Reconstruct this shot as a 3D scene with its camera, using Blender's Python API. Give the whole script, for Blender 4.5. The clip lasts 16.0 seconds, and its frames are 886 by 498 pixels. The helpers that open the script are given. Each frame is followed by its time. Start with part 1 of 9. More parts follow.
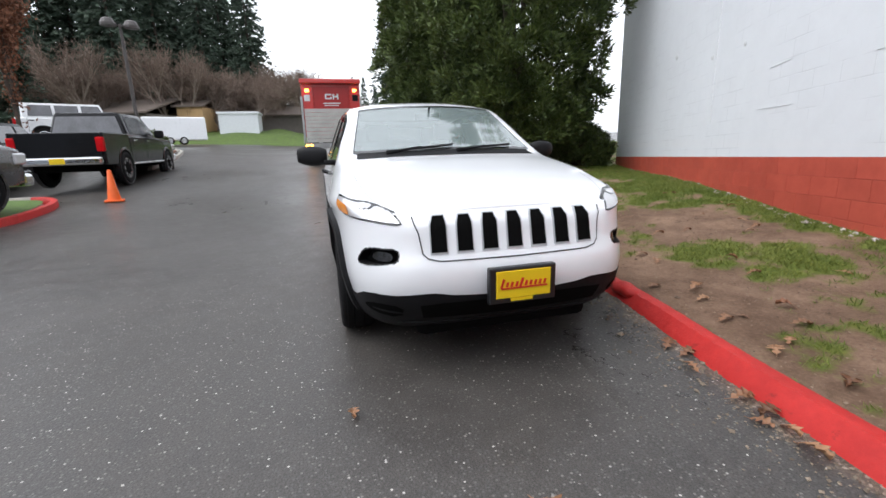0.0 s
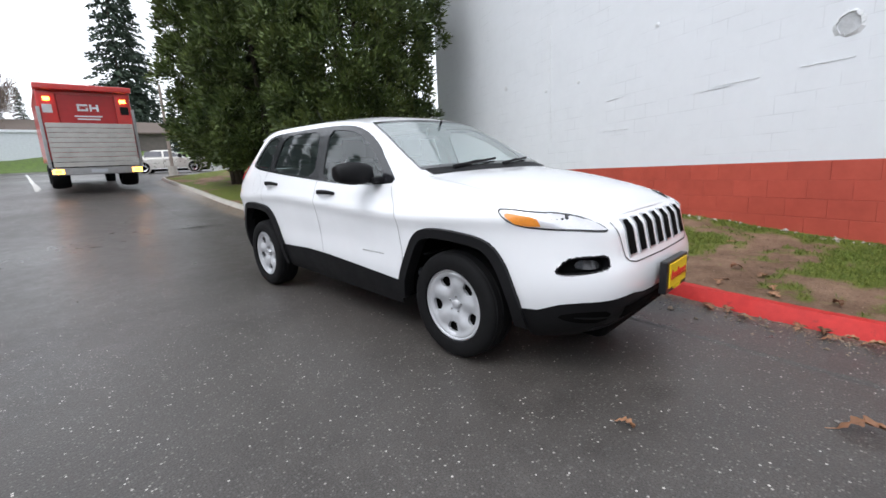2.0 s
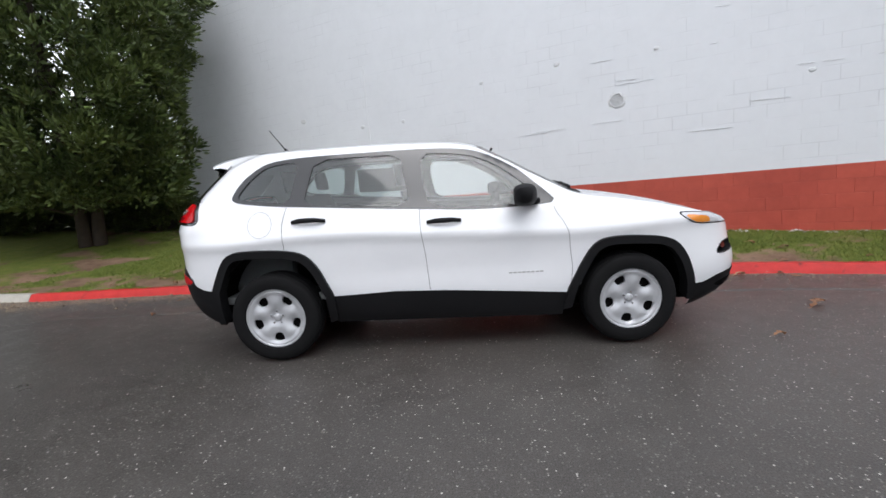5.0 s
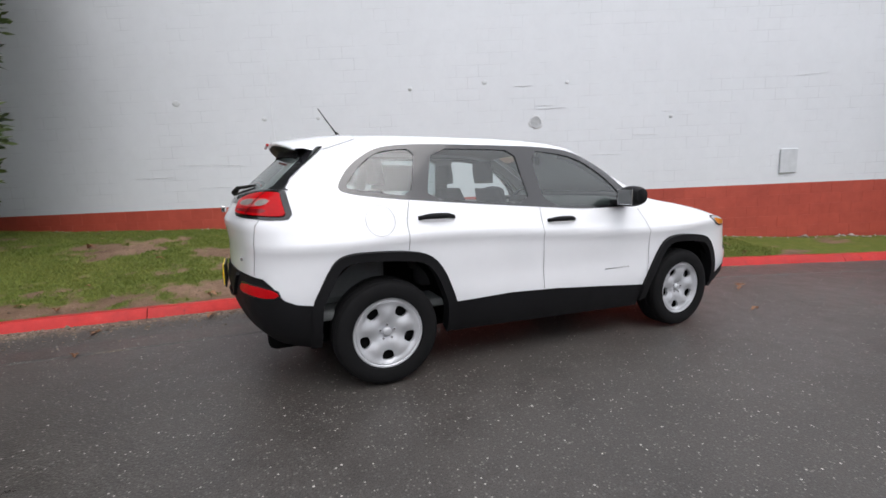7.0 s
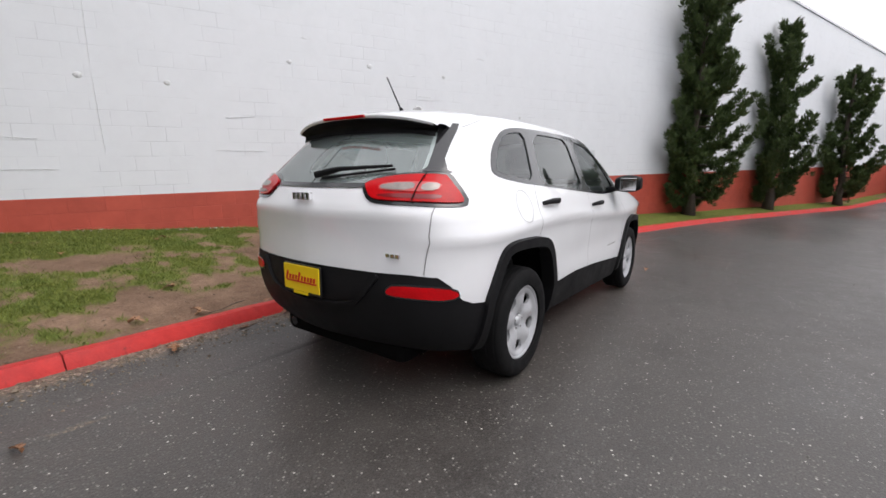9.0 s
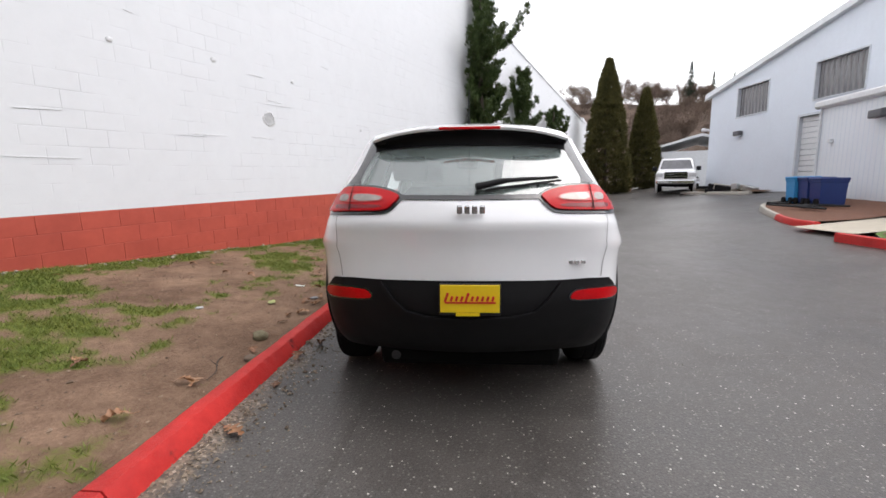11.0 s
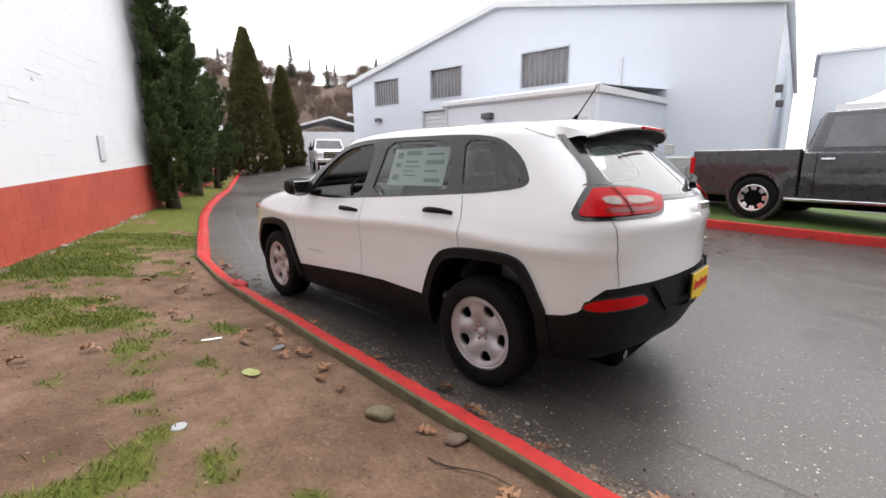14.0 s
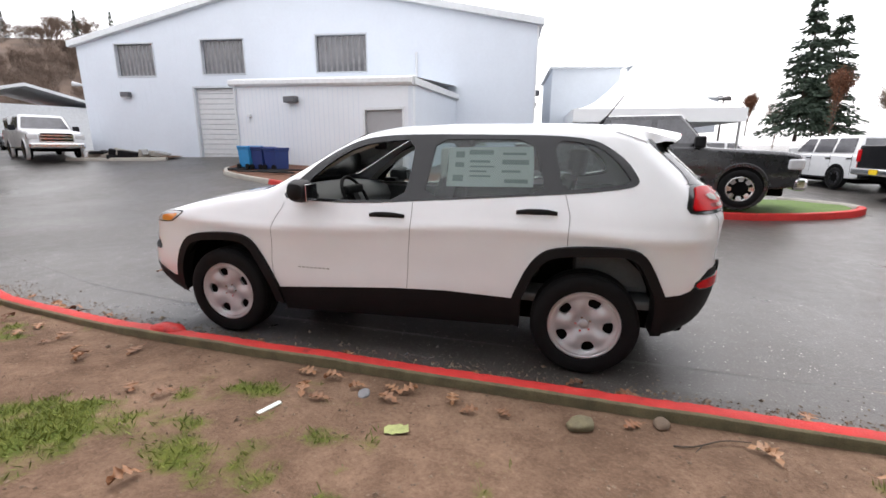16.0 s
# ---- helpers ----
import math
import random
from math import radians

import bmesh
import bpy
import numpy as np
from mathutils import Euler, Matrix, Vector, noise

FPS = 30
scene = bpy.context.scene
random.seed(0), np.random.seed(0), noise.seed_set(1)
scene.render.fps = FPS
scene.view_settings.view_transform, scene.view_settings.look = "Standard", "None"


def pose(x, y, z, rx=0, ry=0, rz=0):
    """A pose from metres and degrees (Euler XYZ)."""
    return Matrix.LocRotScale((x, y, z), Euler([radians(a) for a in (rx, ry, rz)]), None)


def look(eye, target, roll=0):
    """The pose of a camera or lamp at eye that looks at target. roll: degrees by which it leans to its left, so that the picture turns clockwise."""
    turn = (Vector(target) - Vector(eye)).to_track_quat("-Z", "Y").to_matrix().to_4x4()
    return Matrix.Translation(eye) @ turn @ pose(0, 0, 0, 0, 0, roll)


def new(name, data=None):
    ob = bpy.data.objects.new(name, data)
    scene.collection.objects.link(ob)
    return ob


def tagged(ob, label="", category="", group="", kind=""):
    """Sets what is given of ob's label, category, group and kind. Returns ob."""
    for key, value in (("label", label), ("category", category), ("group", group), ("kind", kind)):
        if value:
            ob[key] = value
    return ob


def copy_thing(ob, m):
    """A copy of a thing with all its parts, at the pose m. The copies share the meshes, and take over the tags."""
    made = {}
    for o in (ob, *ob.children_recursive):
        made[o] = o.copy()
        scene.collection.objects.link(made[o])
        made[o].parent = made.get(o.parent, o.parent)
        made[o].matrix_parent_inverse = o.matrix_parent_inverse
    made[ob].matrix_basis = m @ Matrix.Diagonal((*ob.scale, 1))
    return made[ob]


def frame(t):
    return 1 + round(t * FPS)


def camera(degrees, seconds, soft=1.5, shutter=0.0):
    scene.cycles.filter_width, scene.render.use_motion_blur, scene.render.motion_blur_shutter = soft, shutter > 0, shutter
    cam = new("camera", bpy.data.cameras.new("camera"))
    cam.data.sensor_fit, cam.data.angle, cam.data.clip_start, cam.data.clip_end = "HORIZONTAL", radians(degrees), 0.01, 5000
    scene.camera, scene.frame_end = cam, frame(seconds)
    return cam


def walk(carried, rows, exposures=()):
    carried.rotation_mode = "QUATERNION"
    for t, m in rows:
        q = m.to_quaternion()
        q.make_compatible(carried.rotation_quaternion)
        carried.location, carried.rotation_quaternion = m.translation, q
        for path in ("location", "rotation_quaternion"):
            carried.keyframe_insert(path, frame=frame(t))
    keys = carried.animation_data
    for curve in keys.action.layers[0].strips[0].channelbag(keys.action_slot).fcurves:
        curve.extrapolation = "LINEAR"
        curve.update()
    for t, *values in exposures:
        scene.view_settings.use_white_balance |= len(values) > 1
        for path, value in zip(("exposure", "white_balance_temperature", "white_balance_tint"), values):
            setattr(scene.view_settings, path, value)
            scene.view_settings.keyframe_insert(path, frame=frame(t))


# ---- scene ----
cam = camera(91.6, 16.0, soft=1.6)
PATH = [
    (0, (4.251, -0.941, 1.238), (2.374, -0.435, 0.765), -1.47),
    (0.5, (4.052, -1.440, 1.240), (2.261, -0.684, 0.770), -1.79),
    (1, (3.788, -1.901, 1.226), (2.067, -0.968, 0.817), -1.78),
    (1.5, (3.443, -2.313, 1.230), (1.888, -1.128, 0.810), -1.36),
    (2, (3.081, -2.729, 1.249), (1.703, -1.340, 0.837), -2.29),
    (2.5, (2.643, -3.059, 1.247), (1.419, -1.524, 0.867), -3.07),
    (3, (2.201, -3.363, 1.286), (1.178, -1.684, 0.918), -3.58),
    (3.2, (2.031, -3.475, 1.295), (1.085, -1.747, 0.947), -3.48),
    (5.3, (-0.309, -4.011, 1.317), (-0.241, -2.038, 0.997), -2.4),
    (5.5, (-0.533, -3.987, 1.306), (-0.396, -2.016, 0.995), -1.3),
    (6, (-1.073, -3.845, 1.309), (-0.791, -1.893, 0.981), -1.0),
    (6.5, (-1.616, -3.648, 1.297), (-1.039, -1.756, 1.002), -1.0),
    (7, (-2.105, -3.412, 1.278), (-1.296, -1.607, 0.98), -0.7),
    (7.5, (-2.608, -3.162, 1.275), (-1.6, -1.462, 0.968), 0.6),
    (8, (-3.034, -2.848, 1.239), (-1.842, -1.266, 0.962), -0.5),
    (8.5, (-3.395, -2.484, 1.225), (-1.99, -1.087, 0.948), 0.4),
    (8.7, (-3.524, -2.275, 1.242), (-2.032, -0.98, 0.934), 0.3),
    (10.8, (-4.393, -0.211, 1.22), (-2.428, 0.045, 0.951), 0.2),
    (11, (-4.408, 0.014, 1.239), (-2.432, 0.125, 0.953), -0.5),
    (11.5, (-4.314, 0.566, 1.215), (-2.345, 0.417, 0.893), -1.3),
    (12, (-4.157, 1.093, 1.236), (-2.218, 0.685, 0.971), -0.9),
    (12.5, (-3.968, 1.541, 1.267), (-2.133, 0.823, 0.925), -0.1),
    (13, (-3.691, 1.997, 1.264), (-2.015, 0.968, 0.9), 1.0),
    (13.5, (-3.348, 2.446, 1.347), (-1.812, 1.21, 1.009), 0.1),
    (14, (-2.927, 2.789, 1.38), (-1.553, 1.392, 0.978), -0.3),
    (14.5, (-2.491, 3.091, 1.405), (-1.353, 1.511, 0.947), -0.4),
    (15, (-2.019, 3.305, 1.422), (-1.081, 1.599, 0.964), -0.6),
    (15.5, (-1.553, 3.47, 1.438), (-0.872, 1.639, 1.008), 0.5),
    (16, (-1.083, 3.607, 1.465), (-0.622, 1.716, 1.003), 0.4),
]
walk(cam, [(t, look(eye, target, roll)) for t, eye, target, roll in PATH],
     exposures=[(0, 0.50, 6250, 11), (1.5, 0.43, 6200, 11), (3, 0.35, 6200, 11), (5.5, 0.20, 6300, 12), (7, 0.20, 6400, 13), (8.5, 0.25, 6550, 14), (11, 0.53, 6600, 14), (12, 0.6, 6650, 14), (13, 0.68, 6700, 15), (14.5, 0.82, 6700, 15), (16, 0.83, 6600, 14)])

# ---------------------------------------------------------------- light
world = bpy.data.worlds.new("overcast_sky")
scene.world = world
world.use_nodes = True
wn = world.node_tree.nodes
wl = world.node_tree.links
wn.clear()
sky = wn.new("ShaderNodeTexSky")
sky.sky_type = "NISHITA"
sky.sun_disc = False
sky.sun_elevation = radians(58)
sky.sun_rotation = radians(172)
sky.air_density, sky.dust_density = 1.6, 2.5
sky_soft = wn.new("ShaderNodeHueSaturation")
sky_soft.inputs["Saturation"].default_value = 0.16
sky_bg = wn.new("ShaderNodeBackground")
sky_bg.inputs["Strength"].default_value = 0.115
cloud_bg = wn.new("ShaderNodeBackground")
cloud_bg.inputs["Color"].default_value = (0.93, 0.96, 1.0, 1)
cloud_bg.inputs["Strength"].default_value = 0.72
sky_add = wn.new("ShaderNodeAddShader")
sky_out = wn.new("ShaderNodeOutputWorld")
wl.new(sky.outputs[0], sky_soft.inputs["Color"])
wl.new(sky_soft.outputs[0], sky_bg.inputs["Color"])
wl.new(sky_bg.outputs[0], sky_add.inputs[0])
wl.new(cloud_bg.outputs[0], sky_add.inputs[1])
wl.new(sky_add.outputs[0], sky_out.inputs[0])

sun = new("sun", bpy.data.lights.new("sun", "SUN"))
sun.data.energy = 0.8
sun.data.angle = radians(40)
sun.data.color = (1.0, 0.98, 0.95)
sun.matrix_basis = look((1.5, -10.5, 17), (0, 0, 0))


# ---------------------------------------------------------------- materials
def material(name):
    m = bpy.data.materials.new(name)
    m.use_nodes = True
    n = m.node_tree.nodes
    return m, n, m.node_tree.links, n["Principled BSDF"]


def coords(n, l, scale=1.0):
    tc = n.new("ShaderNodeTexCoord")
    mp = n.new("ShaderNodeMapping")
    mp.inputs["Scale"].default_value = (scale, scale, scale) if not isinstance(scale, tuple) else scale
    l.new(tc.outputs["Object"], mp.inputs["Vector"])
    return mp.outputs["Vector"]


def noise_tex(n, l, vec, scale, detail=4, rough=0.6):
    t = n.new("ShaderNodeTexNoise")
    t.inputs["Scale"].default_value = scale
    t.inputs["Detail"].default_value = detail
    t.inputs["Roughness"].default_value = rough
    l.new(vec, t.inputs["Vector"])
    return t.outputs["Fac"]


def ramp(n, l, fac, stops):
    r = n.new("ShaderNodeValToRGB")
    while len(r.color_ramp.elements) < len(stops):
        r.color_ramp.elements.new(0.5)
    for e, (p, c) in zip(r.color_ramp.elements, stops):
        e.position, e.color = p, (*c, 1) if len(c) == 3 else c
    l.new(fac, r.inputs["Fac"])
    return r.outputs["Color"]


def mix(n, l, fac, a, b, mode="MIX"):
    m = n.new("ShaderNodeMix")
    m.data_type, m.blend_type = "RGBA", mode
    for sock, v in ((m.inputs[0], fac), (m.inputs[6], a), (m.inputs[7], b)):
        if isinstance(v, (int, float)):
            sock.default_value = v
        elif isinstance(v, tuple):
            sock.default_value = (*v, 1)
        else:
            l.new(v, sock)
    return m.outputs[2]


def bump(n, l, p, height, strength=0.3, distance=0.01, chain=None):
    b = n.new("ShaderNodeBump")
    b.inputs["Strength"].default_value, b.inputs["Distance"].default_value = strength, distance
    l.new(height, b.inputs["Height"])
    if chain:
        l.new(chain, b.inputs["Normal"])
    l.new(b.outputs[0], p.inputs["Normal"])
    return b.outputs[0]


def plain(name, c, rough=0.5, metal=0.0, vary=0.12, scale=6.0, relief=0.0, coat=0.0, spec=0.5):
    """Paint, plastic, metal or rubber with a little grime at two scales."""
    m, n, l, p = material(name)
    v = coords(n, l)
    big, fine = noise_tex(n, l, v, scale), noise_tex(n, l, v, scale * 14)
    lo, hi = tuple(x * (1 - vary) for x in c), tuple(min(1, x * (1 + vary)) for x in c)
    col = mix(n, l, 0.35, ramp(n, l, big, [(0.3, lo), (0.7, hi)]), ramp(n, l, fine, [(0.3, lo), (0.7, hi)]))
    l.new(col, p.inputs["Base Color"])
    r = ramp(n, l, big, [(0.3, (rough * 0.85,) * 3), (0.7, (min(1, rough * 1.15),) * 3)])
    l.new(r, p.inputs["Roughness"])
    p.inputs["Metallic"].default_value = metal
    p.inputs["Coat Weight"].default_value = coat
    p.inputs["Coat Roughness"].default_value = 0.05
    p.inputs["Specular IOR Level"].default_value = spec
    if relief:
        bump(n, l, p, fine, relief, 0.004)
    return m


def glass(name, tint, alpha=0.25, rough=0.02, film=None, ior=1.75):
    """Clear or tinted pane with a gloss that grows at a slant and a share of pale film colour mixed in."""
    m, n, l, p = material(name)
    v = coords(n, l)
    f = noise_tex(n, l, v, 9)
    p.inputs["Base Color"].default_value = (*(film or tint), 1)
    l.new(ramp(n, l, f, [(0.3, (rough,) * 3), (0.75, (rough + 0.04,) * 3)]), p.inputs["Roughness"])
    out = n["Material Output"]
    tr = n.new("ShaderNodeBsdfTransparent")
    tr.inputs["Color"].default_value = (*(0.5 + 0.5 * x for x in tint), 1)
    gl = n.new("ShaderNodeBsdfGlossy")
    gl.inputs["Roughness"].default_value = rough
    fr = n.new("ShaderNodeFresnel")
    fr.inputs["IOR"].default_value = ior
    base = n.new("ShaderNodeMixShader")
    base.inputs["Fac"].default_value = alpha
    l.new(tr.outputs[0], base.inputs[1])
    l.new(p.outputs[0], base.inputs[2])
    top = n.new("ShaderNodeMixShader")
    l.new(fr.outputs[0], top.inputs["Fac"])
    l.new(base.outputs[0], top.inputs[1])
    l.new(gl.outputs[0], top.inputs[2])
    l.new(top.outputs[0], out.inputs["Surface"])
    return m


def glow(name, c, strength):
    m, n, l, p = material(name)
    p.inputs["Base Color"].default_value = (*c, 1)
    p.inputs["Emission Color"].default_value = (*c, 1)
    p.inputs["Emission Strength"].default_value = strength
    return m


def asphalt_material():
    """Worn asphalt, damp in patches; tan silt lies where the mesh says so."""
    m, n, l, p = material("wet_asphalt")
    v = coords(n, l)
    big = noise_tex(n, l, v, 0.35, 5, 0.65)
    mid = noise_tex(n, l, v, 5, 6, 0.7)
    fine = noise_tex(n, l, v, 130, 3, 0.7)
    cells = n.new("ShaderNodeTexVoronoi")
    cells.inputs["Scale"].default_value = 74
    l.new(v, cells.inputs["Vector"])
    sep = n.new("ShaderNodeSeparateColor")
    l.new(cells.outputs["Color"], sep.inputs[0])
    tar = mix(n, l, 0.5, ramp(n, l, big, [(0.35, (0.045, 0.041, 0.038)), (0.65, (0.080, 0.073, 0.067))]),
              ramp(n, l, mid, [(0.3, (0.034, 0.030, 0.028)), (0.7, (0.082, 0.074, 0.067))]))
    tar = mix(n, l, 1.0, tar, ramp(n, l, fine, [(0.3, (0.42, 0.42, 0.42)), (0.7, (1.5, 1.5, 1.5))]), "MULTIPLY")
    stone = ramp(n, l, sep.outputs[1], [(0.0, (0.06, 0.058, 0.055)), (0.7, (0.10, 0.095, 0.088)), (0.95, (0.19, 0.178, 0.162)), (1.0, (0.62, 0.59, 0.55))])
    pick = ramp(n, l, sep.outputs[0], [(0.50, (0, 0, 0)), (0.60, (1, 1, 1))])
    core = ramp(n, l, cells.outputs["Distance"], [(0.30, (1, 1, 1)), (0.5, (0, 0, 0))])
    show = mix(n, l, 1.0, pick, core, "MULTIPLY")
    road = mix(n, l, show, tar, stone)
    grit = ramp(n, l, sep.outputs[2], [(0.0, (0.060, 0.048, 0.038)), (0.5, (0.125, 0.095, 0.070)), (0.85, (0.22, 0.17, 0.125)), (1.0, (0.36, 0.30, 0.24))])
    cover = n.new("ShaderNodeAttribute")
    cover.attribute_name = "silt"
    add = n.new("ShaderNodeMath")
    add.operation = "MULTIPLY_ADD"
    l.new(cover.outputs["Fac"], add.inputs[0])
    add.inputs[1].default_value = 1.0
    l.new(mid, add.inputs[2])
    silt = ramp(n, l, add.outputs[0], [(0.78, (0, 0, 0)), (1.02, (1, 1, 1))])
    l.new(mix(n, l, silt, road, grit), p.inputs["Base Color"])
    wet = noise_tex(n, l, v, 0.22, 4, 0.55)
    film = mix(n, l, 0.4, ramp(n, l, wet, [(0.36, (0, 0, 0)), (0.64, (1, 1, 1))]), ramp(n, l, mid, [(0.35, (0, 0, 0)), (0.65, (1, 1, 1))]))
    l.new(ramp(n, l, film, [(0.1, (0.27,) * 3), (0.9, (0.5,) * 3)]), p.inputs["Roughness"])
    p.inputs["Specular IOR Level"].default_value = 0.40
    h = mix(n, l, 0.55, cells.outputs["Distance"], mid)
    bump(n, l, p, h, 0.5, 0.005)
    return m


def earth_material():
    """Trodden brown earth with worn turf where the cover says so."""
    m, n, l, p = material("worn_turf")
    v = coords(n, l)
    fine = noise_tex(n, l, v, 46, 5, 0.75)
    mid = noise_tex(n, l, v, 7, 5, 0.65)
    big = noise_tex(n, l, v, 1.6, 4, 0.6)
    soil = mix(n, l, 0.5, ramp(n, l, mid, [(0.3, (0.125, 0.076, 0.050)), (0.7, (0.285, 0.190, 0.132))]),
               ramp(n, l, fine, [(0.3, (0.090, 0.056, 0.037)), (0.55, (0.215, 0.142, 0.098)), (0.8, (0.39, 0.285, 0.21))]))
    soil = mix(n, l, 1.0, soil, ramp(n, l, big, [(0.35, (0.62, 0.58, 0.55)), (0.65, (1.12, 1.1, 1.08))]), "MULTIPLY")
    turf = mix(n, l, 0.5, ramp(n, l, fine, [(0.3, (0.040, 0.065, 0.010)), (0.75, (0.15, 0.19, 0.034))]),
               ramp(n, l, mid, [(0.3, (0.060, 0.095, 0.012)), (0.7, (0.18, 0.165, 0.040))]))
    cover = n.new("ShaderNodeAttribute")
    cover.attribute_name = "turf"
    add = n.new("ShaderNodeMath")
    add.operation = "MULTIPLY_ADD"
    l.new(fine, add.inputs[0])
    add.inputs[1].default_value = 0.55
    l.new(cover.outputs["Fac"], add.inputs[2])
    f = ramp(n, l, add.outputs[0], [(0.66, (0, 0, 0)), (0.92, (1, 1, 1))])
    l.new(mix(n, l, f, soil, turf), p.inputs["Base Color"])
    p.inputs["Roughness"].default_value = 0.9
    p.inputs["Specular IOR Level"].default_value = 0.2
    bump(n, l, p, mix(n, l, 0.5, fine, mid), 0.9, 0.03)
    return m


def masonry_paint(name, c, dirt, scale=(2.5, 2.5, 5.0), relief=0.12, joint=0.6):
    """Painted concrete blocks: coat of paint, faint block joints, dirt and patches."""
    m, n, l, p = material(name)
    v = coords(n, l)
    b = n.new("ShaderNodeTexBrick")
    b.inputs["Scale"].default_value = 1.0
    b.inputs["Brick Width"].default_value, b.inputs["Row Height"].default_value = 0.40, 0.20
    b.inputs["Mortar Size"].default_value, b.inputs["Mortar Smooth"].default_value = 0.006, 0.4
    b.inputs["Color1"].default_value = b.inputs["Color2"].default_value = (1, 1, 1, 1)
    b.inputs["Mortar"].default_value = (0, 0, 0, 1)
    sepv = n.new("ShaderNodeSeparateXYZ")
    com = n.new("ShaderNodeCombineXYZ")
    l.new(v, sepv.inputs[0])
    l.new(sepv.outputs[0], com.inputs[0])
    l.new(sepv.outputs[2], com.inputs[1])
    l.new(com.outputs[0], b.inputs["Vector"])
    big = noise_tex(n, l, v, 0.5, 5, 0.6)
    mid = noise_tex(n, l, v, 3.5, 6, 0.7)
    fine = noise_tex(n, l, v, 60, 4, 0.6)
    worn = ramp(n, l, noise_tex(n, l, v, 1.3, 4, 0.6), [(0.46, (0, 0, 0)), (0.62, (1, 1, 1))])
    lo = tuple(x * (1 - dirt) for x in c)
    col = mix(n, l, 0.5, ramp(n, l, big, [(0.3, lo), (0.65, c)]), ramp(n, l, mid, [(0.25, lo), (0.6, c)]))
    lines = mix(n, l, worn, (1, 1, 1), b.outputs["Color"])
    col = mix(n, l, joint * 0.25, col, mix(n, l, 1.0, col, lines, "MULTIPLY"))
    l.new(col, p.inputs["Base Color"])
    p.inputs["Roughness"].default_value = 0.62
    n1 = bump(n, l, p, mix(n, l, worn, (1, 1, 1), b.outputs["Color"]), 0.5, 0.006)
    bump(n, l, p, mix(n, l, 0.6, fine, mid), relief, 0.01, n1)
    return m


def car_paint():
    """White lacquer: an even coat under clear varnish, with fine orange peel and a breath of road film."""
    m, n, l, p = material("white_car_paint")
    v = coords(n, l)
    film = noise_tex(n, l, v, 3.0, 5, 0.6)
    l.new(ramp(n, l, film, [(0.35, (0.83, 0.84, 0.86)), (0.7, (0.80, 0.81, 0.83))]), p.inputs["Base Color"])
    p.inputs["Roughness"].default_value = 0.32
    p.inputs["Coat Weight"].default_value = 1.0
    p.inputs["Coat Roughness"].default_value = 0.04
    bump(n, l, p, noise_tex(n, l, v, 260, 2, 0.5), 0.02, 0.0006)
    return m


ASPHALT = asphalt_material()
EARTH = earth_material()
WALL_WHITE = masonry_paint("white_block_paint", (0.70, 0.72, 0.745), 0.08)
WALL_RED = masonry_paint("red_block_paint", (0.46, 0.075, 0.045), 0.30, joint=0.0)
CONCRETE = plain("concrete", (0.36, 0.34, 0.30), 0.85, vary=0.25, scale=4, relief=0.6)
CAR_WHITE = car_paint()
BLACK_PLASTIC = plain("black_grained_plastic", (0.0065, 0.0065, 0.0075), 0.6, vary=0.2, relief=0.25, spec=0.22)
BLACK_GLOSS = plain("gloss_black_trim", (0.012, 0.012, 0.014), 0.2, vary=0.2, coat=0.6)
SHUT = plain("shut_line_grey", (0.20, 0.20, 0.205), 0.6)
# near black that puts the shade of wells, gaps and openings into the colour
SHADE_BLACK = plain("shade_black", (0.004, 0.004, 0.004), 0.95, spec=0.05)
RUBBER = plain("tyre_rubber", (0.007, 0.007, 0.0075), 0.8, vary=0.25, scale=12, relief=0.3, spec=0.16)
SILVER = plain("silver_wheel_paint", (0.50, 0.51, 0.53), 0.36, metal=0.35, vary=0.08)
CHROME = plain("chrome", (0.75, 0.75, 0.76), 0.12, metal=1.0, vary=0.05)
STEEL = plain("brushed_steel", (0.42, 0.42, 0.42), 0.4, metal=0.9, vary=0.15)
GLASS_CLEAR = glass("windscreen_glass", (0.66, 0.84, 0.81), 0.30, film=(0.62, 0.75, 0.74), ior=2.4)
GLASS_TINT = glass("tinted_glass", (0.42, 0.56, 0.53), 0.24, film=(0.60, 0.72, 0.70), ior=2.1)
GLASS_SIDE = glass("side_glass", (0.26, 0.41, 0.39), 0.03, film=(0.5, 0.64, 0.62), ior=1.8)
LENS_RED = plain("red_lens", (0.48, 0.003, 0.006), 0.22, vary=0.25, spec=0.25)
LENS_CLEAR = plain("clear_lens", (0.62, 0.62, 0.64), 0.15, metal=0.2, coat=1.0)
LENS_PINK = plain("pink_lens_frame", (0.55, 0.10, 0.10), 0.25, vary=0.1, spec=0.3)
LENS_SMOKE = plain("clear_lens_over_grey", (0.30, 0.26, 0.24), 0.2, vary=0.3, scale=25, metal=0.2, coat=0.2)
# darker copy of the red lens, for its shaded lower band
LENS_DEEP = plain("shaded_red_lens", (0.20, 0.003, 0.007), 0.2, vary=0.2, coat=0.3)
LENS_AMBER = plain("amber_lens", (0.75, 0.26, 0.03), 0.2, coat=1.0)
TRIM_GREY = plain("grey_interior_plastic", (0.15, 0.16, 0.16), 0.7, vary=0.2)
SEAT_CLOTH = plain("dark_seat_cloth", (0.035, 0.035, 0.038), 0.95, vary=0.3, scale=30, relief=0.3)
HEADLINER = plain("pale_headliner", (0.45, 0.45, 0.43), 0.95)
PAPER = plain("printed_paper", (0.80, 0.86, 0.82), 0.8, vary=0.05)
INK = plain("printing_ink", (0.36, 0.43, 0.40), 0.8)
PLATE_YELLOW = plain("yellow_plate", (0.80, 0.56, 0.01), 0.4, vary=0.06)
